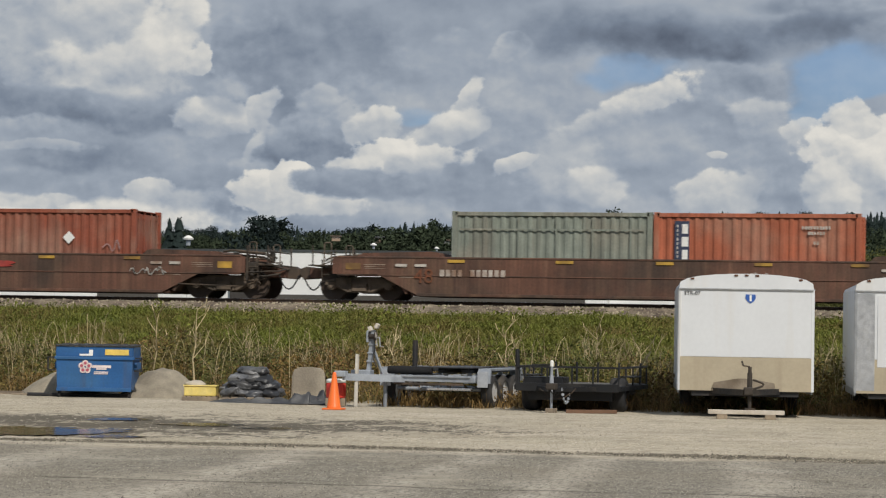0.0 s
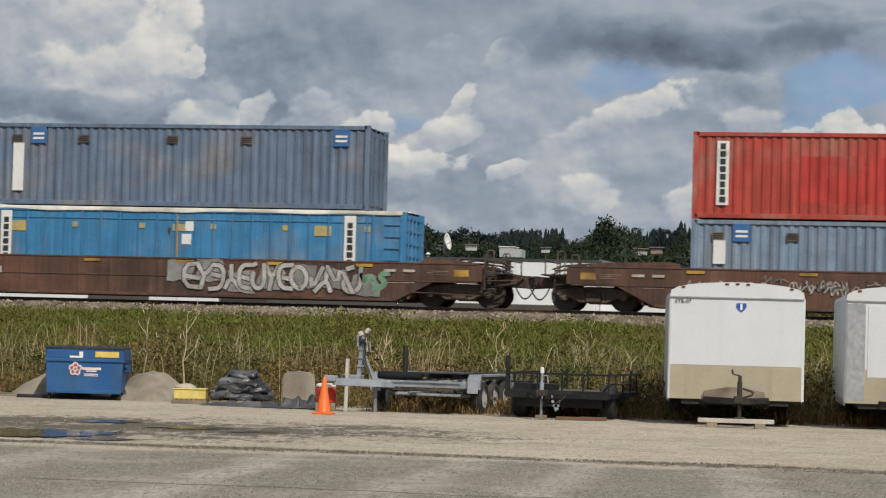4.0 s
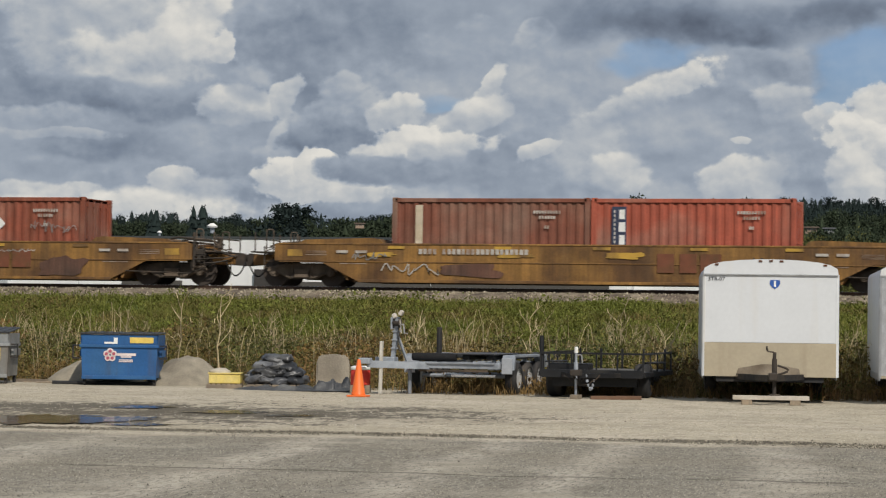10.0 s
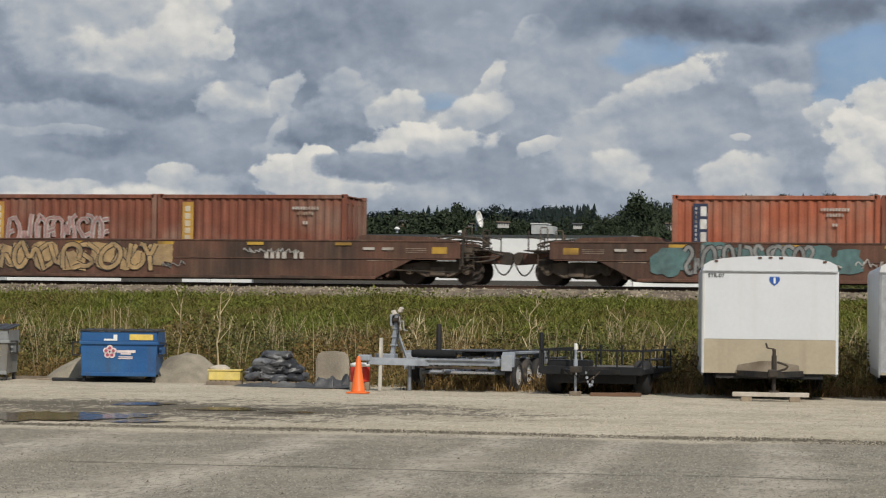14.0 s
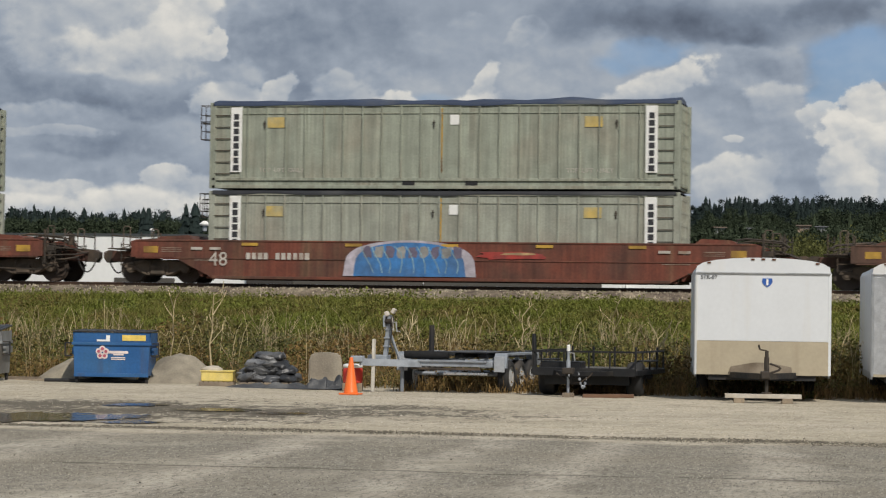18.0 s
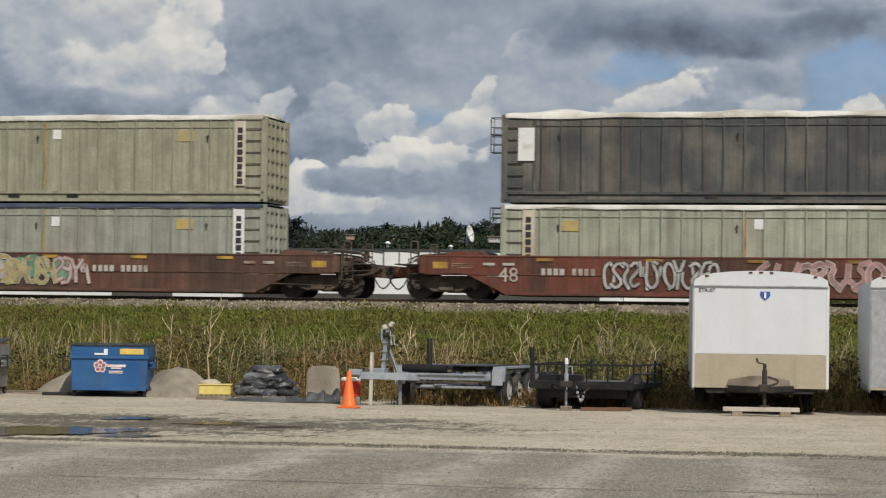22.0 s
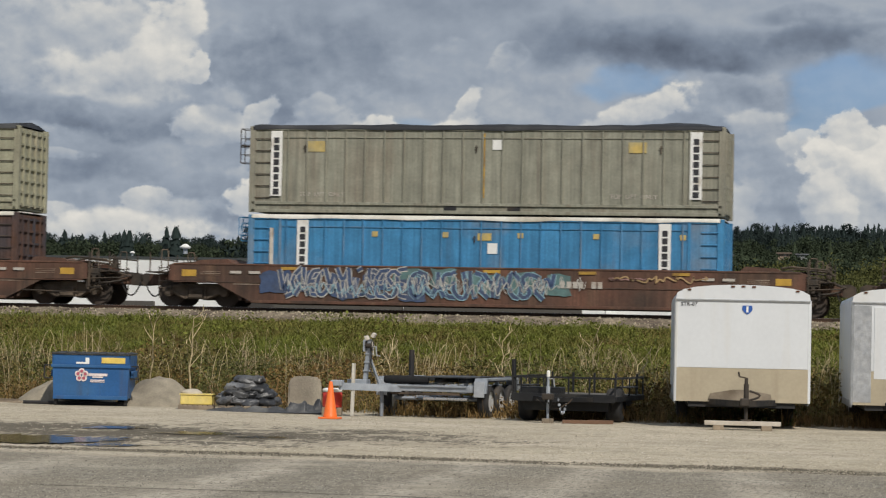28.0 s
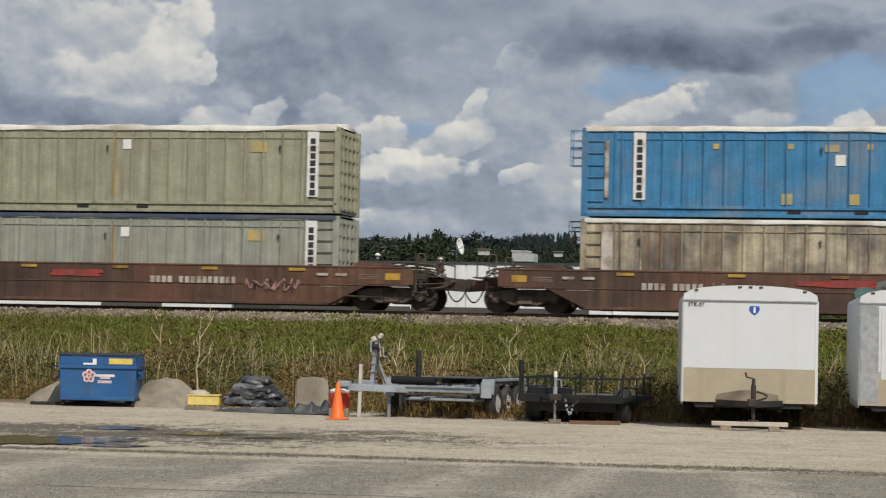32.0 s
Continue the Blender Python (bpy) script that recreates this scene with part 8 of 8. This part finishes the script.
# azimuth, distance, number, height of the tops at both ends, spread, share of firs
wood("fir_wood", "dark green far fir wood along the skyline", (
    (-30, -17.2, 1150, 1400, 300, 2.27, 2.25, 0.16, 0.25), (-22.9, -18.6, 1100, 1200, 26, 2.34, 2.30, 0.12, 0.9), (-14.6, -9.6, 1000, 1250, 150, 2.38, 2.52, 0.24, 0.6),
    (-10.95, -9.5, 880, 960, 30, 2.60, 2.52, 0.16, 1.0), (-18.9, -18.3, 900, 950, 4, 2.5, 2.5, 0.06, 1.0), (-19.7, -19.4, 900, 950, 3, 2.36, 2.38, 0.05, 1.0),
    (-17.2, -14.4, 1000, 1250, 80, 2.3, 2.25, 0.2, 0.6), (-16.9, -16.2, 800, 850, 6, 2.55, 2.6, 0.15, 0.8), (-8.9, -1.0, 700, 900, 300, 2.56, 2.74, 0.18, 0.6), (-6.9, -1.0, 820, 960, 190, 2.80, 2.84, 0.20, 0.7),
    (-10.2, -9.4, 900, 1000, 9, 2.6, 2.3, 0.2, 1.0), (-1.0, 12, 700, 950, 120, 2.7, 2.4, 0.3, 0.8), (-50, -30, 1100, 1500, 100, 2.2, 2.2, 0.3, 0.8)), M_FIR, 3)
wood("broadleaf_wood", "muted green far broadleaf trees among houses", (
    (-30, -17.2, 1000, 1140, 260, 2.10, 2.10, 0.12, 0.15), (-17.2, -9.0, 860, 1000, 160, 2.22, 2.32, 0.24, 0.15), (-13.6, -12.6, 800, 850, 9, 2.5, 2.45, 0.15, 0.0), (-8.54, -8.38, 600, 640, 3, 2.86, 2.88, 0.10, 0.0), (-9.3, -8.7, 640, 700, 10, 2.25, 2.45, 0.15, 0.3),
    (-9.8, -8.0, 560, 640, 26, 2.0, 2.4, 0.3, 0.0), (-8.2, -1.0, 680, 720, 150, 2.45, 2.55, 0.25, 0.2), (-8.2, -1.0, 600, 660, 120, 2.14, 2.30, 0.25, 0.15), (-8.2, -1.0, 480, 560, 330, 2.03, 2.10, 0.16, 0.1), (-1, 10, 450, 650, 60, 2.1, 2.1, 0.3, 0.2)), M_LEAF, 5)
wood("roadside_bushes", "olive-green bushes and small trees beyond the railway", (
    (-5.2, 2.0, 150, 210, 80, 1.9, 2.45, 0.30, 0.0), (-8.0, -4.6, 190, 270, 90, 1.35, 1.85, 0.30, 0.0), (-11.0, -7.5, 260, 330, 40, 1.2, 1.3, 0.2, 0.0)), M_OLIVE, 8)


def house(az, d, w, el0, wall, roof, seed):
    x, y = ray_place(az, d)
    rnd = random.Random(seed)
    zb = 1.56 + d * math.tan(math.radians(el0 + 0.04))
    h = thing("house", "pale two-storey house with a pitched roof among hillside trees", "house", pose(x, y, zb, 0, 0, -az + rnd.uniform(-15, 15)), "houses on the hillside")
    w *= 0.32
    hh = w * 0.26
    part("wall", box(B(), -w / 2, w / 2, 0, w * 0.7, -0.8, hh), wall, h)
    bm = B()
    prism(bm, [(-0.5, hh), (w * 0.35, hh + w * 0.12), (w * 0.7 + 0.5, hh)], -w / 2 - 0.5, w / 2 + 0.5)
    bmesh.ops.transform(bm, matrix=pose(0, 0, 0, 0, 0, 90), verts=bm.verts)
    part("roof", bm, roof, h)
    for k in range(4):
        xx = -w * 0.37 + k * w * 0.245
        for z in (hh * 0.2, hh * 0.62):
            win = part("window", box(B(), xx - w * 0.06, xx + w * 0.06, -0.12, -0.02, z - hh * 0.05, z + hh * 0.2), M_WHITE, h)
            part("pane", box(B(), xx - w * 0.05, xx + w * 0.05, -0.14, -0.1, z - hh * 0.03, z + hh * 0.18), mat("dark_glass", (0.03, 0.035, 0.04), 0.1), win)


HW = [mat("pale_siding", (0.46, 0.45, 0.43), 0.7), mat("tan_siding", (0.33, 0.24, 0.18), 0.7), mat("grey_siding", (0.24, 0.25, 0.25), 0.7)]
HR = [mat("brown_shingles", (0.12, 0.085, 0.06), 0.9), mat("grey_shingles", (0.10, 0.10, 0.105), 0.9)]
for k, (az, d, w, e) in enumerate(((-7.72, 590, 9, 2.00), (-7.38, 600, 8, 2.05), (-6.5, 590, 8, 1.97), (-5.88, 590, 8, 1.96), (-4.62, 590, 8, 2.03), (-4.2, 590, 7, 2.02), (-11.6, 850, 12, 2.0), (-13.9, 850, 11, 2.0), (-12.4, 850, 8, 1.98), (-9.9, 760, 8, 2.0), (-14.9, 850, 9, 2.02))):
    house(az, d, w, e, HW[k % 3], HR[k % 2], k)

# ---- weeds on the bank ----
def heights(x, y):
    return np.array([land(a, b) for a, b in zip(x, y)])


def lumps(x, y, s, seed):
    return np.array([noise.noise((a * s, b * s, seed)) for a, b in zip(x, y)])


def blades(name, label, x, y, h, per, lean, wide, spread, material, seed):
    """Tufts of narrow upright leaves, each a bent strip that ends in a point."""
    rs = np.random.RandomState(seed)
    z = heights(x, y)
    x, y, z, h = (np.repeat(q, per) for q in (x, y, z, h))
    n = len(x)
    x, y = x + rs.uniform(-spread, spread, n), y + rs.uniform(-spread, spread, n)
    h = h * rs.uniform(0.45, 1.15, n)
    a = rs.uniform(0, 6.2832, n)
    k = lean * h * rs.rand(n)
    lx, ly = k * np.cos(a), k * np.sin(a)
    w = wide * rs.uniform(0.5, 1.2, n)
    b = rs.uniform(0, 6.2832, n)
    cx, cy = w * np.cos(b), w * np.sin(b)
    P = np.stack([np.stack([x - cx * 0.5, y - cy * 0.5, z - 0.02], 1), np.stack([x + cx * 0.5, y + cy * 0.5, z - 0.02], 1),
                  np.stack([x + lx * 0.5 + cx * 0.5, y + ly * 0.5 + cy * 0.5, z + h * 0.6], 1), np.stack([x + lx * 0.5 - cx * 0.5, y + ly * 0.5 - cy * 0.5, z + h * 0.6], 1),
                  np.stack([x + lx * 1.3 + cx * 0.1, y + ly * 1.3 + cy * 0.1, z + h], 1), np.stack([x + lx * 1.3 - cx * 0.1, y + ly * 1.3 - cy * 0.1, z + h], 1)], 1)
    o = np.arange(n)[:, None] * 6
    F = np.concatenate([o + np.array([[0, 1, 2, 3]]), o + np.array([[3, 2, 4, 5]])])
    return tagged(raw_np(name, P.reshape(-1, 3), F, material), label, "weeds", kind="stuff")


def leaves(name, label, x, y, z, size, material, seed):
    """Loose leaves of a brushy mass."""
    rs = np.random.RandomState(seed)
    n = len(x)
    s = size * rs.uniform(0.35, 1.1, n) * np.where(rs.rand(n) < 0.08, 2.0, 1.0)
    u, v = rs.normal(size=(n, 3)), rs.normal(size=(n, 3))
    u /= np.linalg.norm(u, axis=1)[:, None]
    v -= (u * v).sum(1)[:, None] * u
    v /= np.linalg.norm(v, axis=1)[:, None]
    c = np.stack([x, y, z], 1)
    u, v = u * s[:, None], v * s[:, None] * 0.55
    P = np.stack([c - u, c + v, c + u, c - v], 1)
    F = np.arange(n)[:, None] * 4 + np.array([[0, 1, 2, 3]])
    return tagged(raw_np(name, P.reshape(-1, 3), F, material), label, "weeds", kind="stuff")


M_GRASS = mat("bank_grass", (0.14, 0.155, 0.032), 0.9, spec=0.15, grain=0.2, scale=1.6, spot=(0.17, 0.135, 0.048), spots=0.45, island=0.4, bump=0.0)
M_GRASS2 = mat("bank_weeds_green", (0.118, 0.130, 0.027), 0.9, spec=0.15, grain=0.15, scale=0.7, island=0.45, bump=0.0)
M_DRY = mat("dry_weeds", (0.24, 0.155, 0.055), 0.9, grain=0.2, scale=0.8, spot=(0.17, 0.10, 0.045), spots=0.45, island=0.45, bump=0.0)
M_BRUSH = mat("brown_brush_leaves", (0.165, 0.100, 0.034), 0.9, grain=0.25, scale=1.1, spot=(0.076, 0.092, 0.020), spots=0.55, island=0.5, bump=0.0)
M_BRAMBLE = mat("olive_bramble_leaves", (0.088, 0.092, 0.024), 0.85, grain=0.25, scale=1.1, spot=(0.13, 0.095, 0.034), spots=0.4, island=0.5, bump=0.0)
M_STALK = mat("pale_dead_stalks", (0.46, 0.37, 0.22), 0.85, grain=0.15, island=0.3, bump=0.0)


def grow_bank():
    rs = np.random.RandomState(1)
    n = 42000
    x, y = rs.uniform(-44, 4, n), 57.0 + 15.6 * rs.rand(n)
    low = 1.0 - 0.15 * np.clip((y - 68.5) / 3.0, 0, 1)
    h = 0.21 * low * (1 + 0.7 * lumps(x, y, 0.7, 4.0))
    blades("bank_grass", "yellow-green grass on the railway bank", x, y, h, 4, 1.3, 0.022, 0.14, M_GRASS, 1)
    n = 170000
    x, y = rs.uniform(-44, 4, n), 57.0 + 15.3 * rs.rand(n)
    patch = lumps(x, y, 0.45, 9.0) + 0.6 * lumps(x, y, 1.6, 2.0)
    keep = patch > -0.05
    x, y, patch = x[keep], y[keep], patch[keep]
    z = heights(x, y) + rs.rand(len(x)) * np.clip(0.25 + 0.6 * patch, 0.1, 0.6) * (1.0 - 0.3 * np.clip((y - 68.5) / 3.0, 0, 1))
    leaves("bank_weeds", "darker green leafy weeds in patches on the railway bank", x, y, z, 0.036, M_GRASS2, 2)
    n = 230000
    x, y = rs.uniform(-44, 4, n), 51.6 + 9.4 * rs.rand(n) ** 1.1
    clump = lumps(x, y, 0.9, 21.0) + 0.6 * lumps(x, y, 2.3, 23.0)
    keep = clump > -0.30 + 0.4 * rs.rand(n) - 0.2
    x, y, clump = x[keep], y[keep], clump[keep]
    n = len(x)
    top = (0.80 + 0.5 * lumps(x, y * 0, 0.45, 6.0) + 0.40 * lumps(x, y, 1.1, 3.0) + 0.25 * clump) * np.clip((y - 51.2) / 1.6, 0.25, 1) * np.clip((61.4 - y) / 2.0, 0.3, 1)
    z = heights(x, y) + np.maximum(top, 0.1) * rs.rand(n) ** 0.75
    green = lumps(x, y, 0.38, 31.0) + 0.15 * (y - 55.5) / 3 + 0.3 * (rs.rand(n) - 0.5) > 0.10
    leaves("brush_leaves", "brown and rusty leaves of a dying bramble thicket", x[~green], y[~green], z[~green], 0.042, M_BRUSH, 3)
    leaves("bramble_leaves", "olive-green bramble leaves among the brown ones", x[green], y[green], z[green], 0.042, M_BRAMBLE, 13)
    n = 4200
    x, y = rs.uniform(-44, 4, n), rs.uniform(51.4, 61.0, n)
    h = rs.uniform(0.25, 0.75, n) * (1 + 0.35 * lumps(x, y, 0.6, 5.0))
    blades("dry_grass", "straw-coloured dry grass at the yard's edge", x, y, h, 4, 0.9, 0.012, 0.15, M_DRY, 4)
    # tall canes and grass stems that hang over at the top
    n = 800
    x, y = rs.uniform(-44, 4, n), rs.uniform(52.2, 59.0, n)
    keep = lumps(x, y * 0, 0.5, 41.0) + 0.5 * lumps(x, y, 1.5, 43.0) > -0.1
    arches("arching_canes", "pale dry canes arching over the brush", x[keep], y[keep], rs.uniform(0.75, 1.5, keep.sum()), 0.012, M_STALK, 44)
    # weeds that come up under and beside the parked trailers
    n = 9000
    x, y = rs.uniform(-12.4, 1.0, n), rs.uniform(50.1, 52.0, n)
    tall = np.clip(0.30 + 0.35 * lumps(x, y, 0.9, 51.0), 0.05, 0.6)
    leaves("low_weeds", "brown and olive weeds growing under the parked trailers", x, y, heights(x, y) + tall * rs.rand(n), 0.034, M_BRUSH, 52)
    n = 1300
    x, y = rs.uniform(-12.4, 1.0, n), rs.uniform(49.6, 52.0, n)
    blades("trailer_grass", "dry grass tufts round the parked trailers", x, y, rs.uniform(0.12, 0.42, n), 4, 0.7, 0.012, 0.10, M_DRY, 53)


def arches(name, label, x, y, h, wide, material, seed):
    """Thin stems that rise and bend over, each a folded strip."""
    rs = np.random.RandomState(seed)
    n, k = len(x), 8
    z = heights(x, y)
    a, reach = rs.uniform(0, 6.2832, n), h * rs.uniform(0.15, 0.65, n)
    over = rs.uniform(1.7, 2.75, n)
    rings = []
    for j in range(k):
        t = j / (k - 1)
        r, up = reach * t ** 1.7, h * np.sin(over * t) / np.where(over < 1.5708, np.sin(over), 1.0)
        w = wide * (1 - 0.6 * t)
        px, py, pz = x + r * np.cos(a), y + r * np.sin(a), z + up
        for dx, dy in ((-0.5, 0.0), (0.0, -0.5), (0.5, 0.0)):
            rings.append(np.stack([px + dx * w, py + dy * w, pz], 1))
    P = np.stack(rings, 1)
    o = np.arange(n)[:, None] * (3 * k)
    F = np.concatenate([o + np.array([[3 * j + c, 3 * j + c + 1, 3 * j + c + 4, 3 * j + c + 3]]) for j in range(k - 1) for c in range(2)])
    return tagged(raw_np(name, P.reshape(-1, 3), F, material), label, "weeds", kind="stuff")


grow_bank()


def stalk_plant(V, F, rnd, x, y, h, girth=0.016):
    """A dead forked stem."""
    def twig(p, d, length, r, depth):
        q = p + d * length
        o = len(V)
        side = d.cross(Vector((0, 1, 0)))
        side = (side if side.length > 0.1 else Vector((1, 0, 0))).normalized()
        other = d.cross(side).normalized()
        for c, rr in ((p, r), (q, r * 0.6)):
            for a in range(3):
                V.append(c + side * rr * math.cos(a * 2.09) + other * rr * math.sin(a * 2.09))
        F.extend(((o + a, o + (a + 1) % 3, o + 3 + (a + 1) % 3, o + 3 + a) for a in range(3)))
        if depth:
            for _ in range(rnd.choice((2, 2, 3))):
                nd = (d + Vector((rnd.uniform(-0.8, 0.8), rnd.uniform(-0.8, 0.8), rnd.uniform(0.0, 0.6)))).normalized()
                twig(p + d * length * rnd.uniform(0.55, 1.0), nd, length * rnd.uniform(0.5, 0.75), r * 0.6, depth - 1)
    twig(Vector((x, y, land(x, y) - 0.02)), Vector((rnd.uniform(-0.12, 0.12), 0, 1)).normalized(), h * 0.5, girth, 3)


def sapling(V, F, rnd, x, y, h):
    """A bare young tree: one crooked upright stem with short rising twigs on its upper half."""
    def rod(p, q, r0, r1):
        o = len(V)
        for c, r in ((p, r0), (q, r1)):
            V.extend(c + Vector((r * math.cos(a * 1.2566), r * math.sin(a * 1.2566), 0)) for a in range(5))
        F.extend((o + a, o + (a + 1) % 5, o + 5 + (a + 1) % 5, o + 5 + a) for a in range(5))
    p = Vector((x, y, land(x, y) - 0.03))
    n = 9
    for k in range(n):
        r = 0.023 * (1 - 0.7 * k / n)
        q = p + Vector((rnd.uniform(-0.05, 0.05), rnd.uniform(-0.04, 0.04), h / n))
        rod(p, q, r, r * 0.92)
        if k > 2:
            for _ in range(rnd.choice((1, 2))):
                a = rnd.uniform(0, 6.28)
                e = q + Vector((math.cos(a) * 0.24, math.sin(a) * 0.24, rnd.uniform(0.14, 0.34))) * rnd.uniform(0.5, 1.3)
                rod(q, e, 0.013, 0.008)
                rod(e, e + Vector((rnd.uniform(-0.07, 0.07), rnd.uniform(-0.07, 0.07), rnd.uniform(0.08, 0.22))), 0.009, 0.005)
                rod(e, e + Vector((rnd.uniform(-0.14, 0.14), rnd.uniform(-0.1, 0.1), rnd.uniform(0.02, 0.12))), 0.008, 0.004)
        p = q


rnd = random.Random(9)
for x, y, h in ((-18.02, 52.6, 1.85), (-17.15, 52.7, 1.95), (-10.5, 54.6, 1.5), (-7.6, 54.0, 1.2), (-13.2, 54.6, 1.25), (-2.6, 54.2, 1.2), (-8.6, 55.2, 1.45), (-23.5, 53.4, 1.5)):
    V, F = [], []
    sapling(V, F, rnd, x, y, h)
    tagged(raw("dead_sapling", V, F, M_STALK), "pale leafless dead sapling standing in the brush", "sapling", "dead saplings in the brush")
V, F = [], []
for _ in range(210):
    stalk_plant(V, F, rnd, rnd.uniform(-42, 3), rnd.uniform(52.5, 62.0), rnd.uniform(0.7, 1.3))
tagged(raw("dead_stalks", V, F, M_STALK), "thin pale dead stalks standing among the weeds", "weeds", kind="stuff")

# loose stones on the yard
def yard_stones(name, label, n, y0, y1, r0, r1, material, seed, wet=0.12):
    rs = np.random.RandomState(seed)
    y = y0 + (y1 - y0) * rs.rand(n)
    x = rs.uniform(-0.46, 0.0, n) * y
    damp = ((x + 13.2) * 0.19) ** 2 + ((y - 38) * 0.25) ** 2 < 1.1
    keep = ~damp | (rs.rand(n) < wet)
    lane = np.min([np.abs(x + 0.07 * y - c) for c in (-6.3, -8.9, -4.1, -2.6, -0.6, -11.0)], 0) < 0.4     # swept by wheels
    keep &= ~lane | (y > 31.6) | (rs.rand(n) < 0.25)
    x, y = x[keep], y[keep]
    n = len(x)
    z = heights(x, y)
    r = rs.uniform(r0, r1, n)
    a0 = rs.uniform(0, 6.28, n)
    ring = [np.stack([x + r * np.cos(a0 + a) * rs.uniform(0.7, 1.2, n), y + r * np.sin(a0 + a) * rs.uniform(0.7, 1.2, n), z - 0.004], 1) for a in (0, 1.5708, 3.1416, 4.7124)]
    P = np.stack(ring + [np.stack([x + r * rs.uniform(-0.3, 0.3, n), y, z + r * rs.uniform(0.45, 1.0, n)], 1)], 1)
    o = np.arange(n)[:, None] * 5
    F = np.concatenate([o + np.array([[i, (i + 1) % 4, 4]]) for i in range(4)])
    tagged(raw_np(name, P.reshape(-1, 3), F, material), label, "stones", kind="stuff")


yard_stones("yard_gravel", "loose beige gravel strewn over the far half of the yard", 46000, 31.3, 51.8, 0.005, 0.015, mat("yard_gravel_stones", (0.42, 0.365, 0.275), 0.95, island=0.5, grain=0.1, bump=0.0), 5)
yard_stones("asphalt_grit", "grey grit strewn over the worn asphalt", 46000, 18.5, 31.6, 0.004, 0.015, mat("asphalt_grit_stones", (0.25, 0.228, 0.185), 0.95, island=0.6, grain=0.1, bump=0.0), 6)
yard_stones("pale_pebbles", "pale pebbles washed together at the wet hollow", 800, 32.0, 41.5, 0.008, 0.022, mat("pale_pebble_stones", (0.45, 0.41, 0.34), 0.9, island=0.4, grain=0.1, bump=0.0), 15, 0.6)
yard_stones("loose_clods", "dark earth clods and stones scattered over the yard", 260, 20.0, 46.0, 0.006, 0.022, mat("dark_clods", (0.13, 0.11, 0.085), 0.95, island=0.5, bump=0.0), 7)
yard_stones("edge_debris", "dark leaf and stone litter along the asphalt's edge", 7000, 31.3, 32.3, 0.006, 0.020, mat("edge_litter", (0.10, 0.085, 0.062), 0.95, island=0.6, bump=0.0), 12)
# ---- movement ----
def along(t):
    """Place of the first wagon's middle along the track at t seconds: it gathers speed a little."""
    u = (t - 16.0) / 16.0
    return 200.4 + 213.4936 * u + 3.108 * u * u


def motions():
    times = [i * 0.5 for i in range(65)]
    for ob, x, y, z in MOVING:
        walk(ob, [(t, pose(along(t) + x, y, z)) for t in times])
    for x, sets in AXLES.items():
        first = sets[0]
        walk(first, [(k / 30, pose(x, 0, 0.425, 0, math.degrees(along(k / 30) / 0.425) % 360, 0)) for k in range(961)])
        for ob in sets[1:]:
            ob.rotation_mode = "QUATERNION"
            ob.animation_data_create()
            ob.animation_data.action = first.animation_data.action
            ob.animation_data.action_slot = first.animation_data.action_slot


motions()
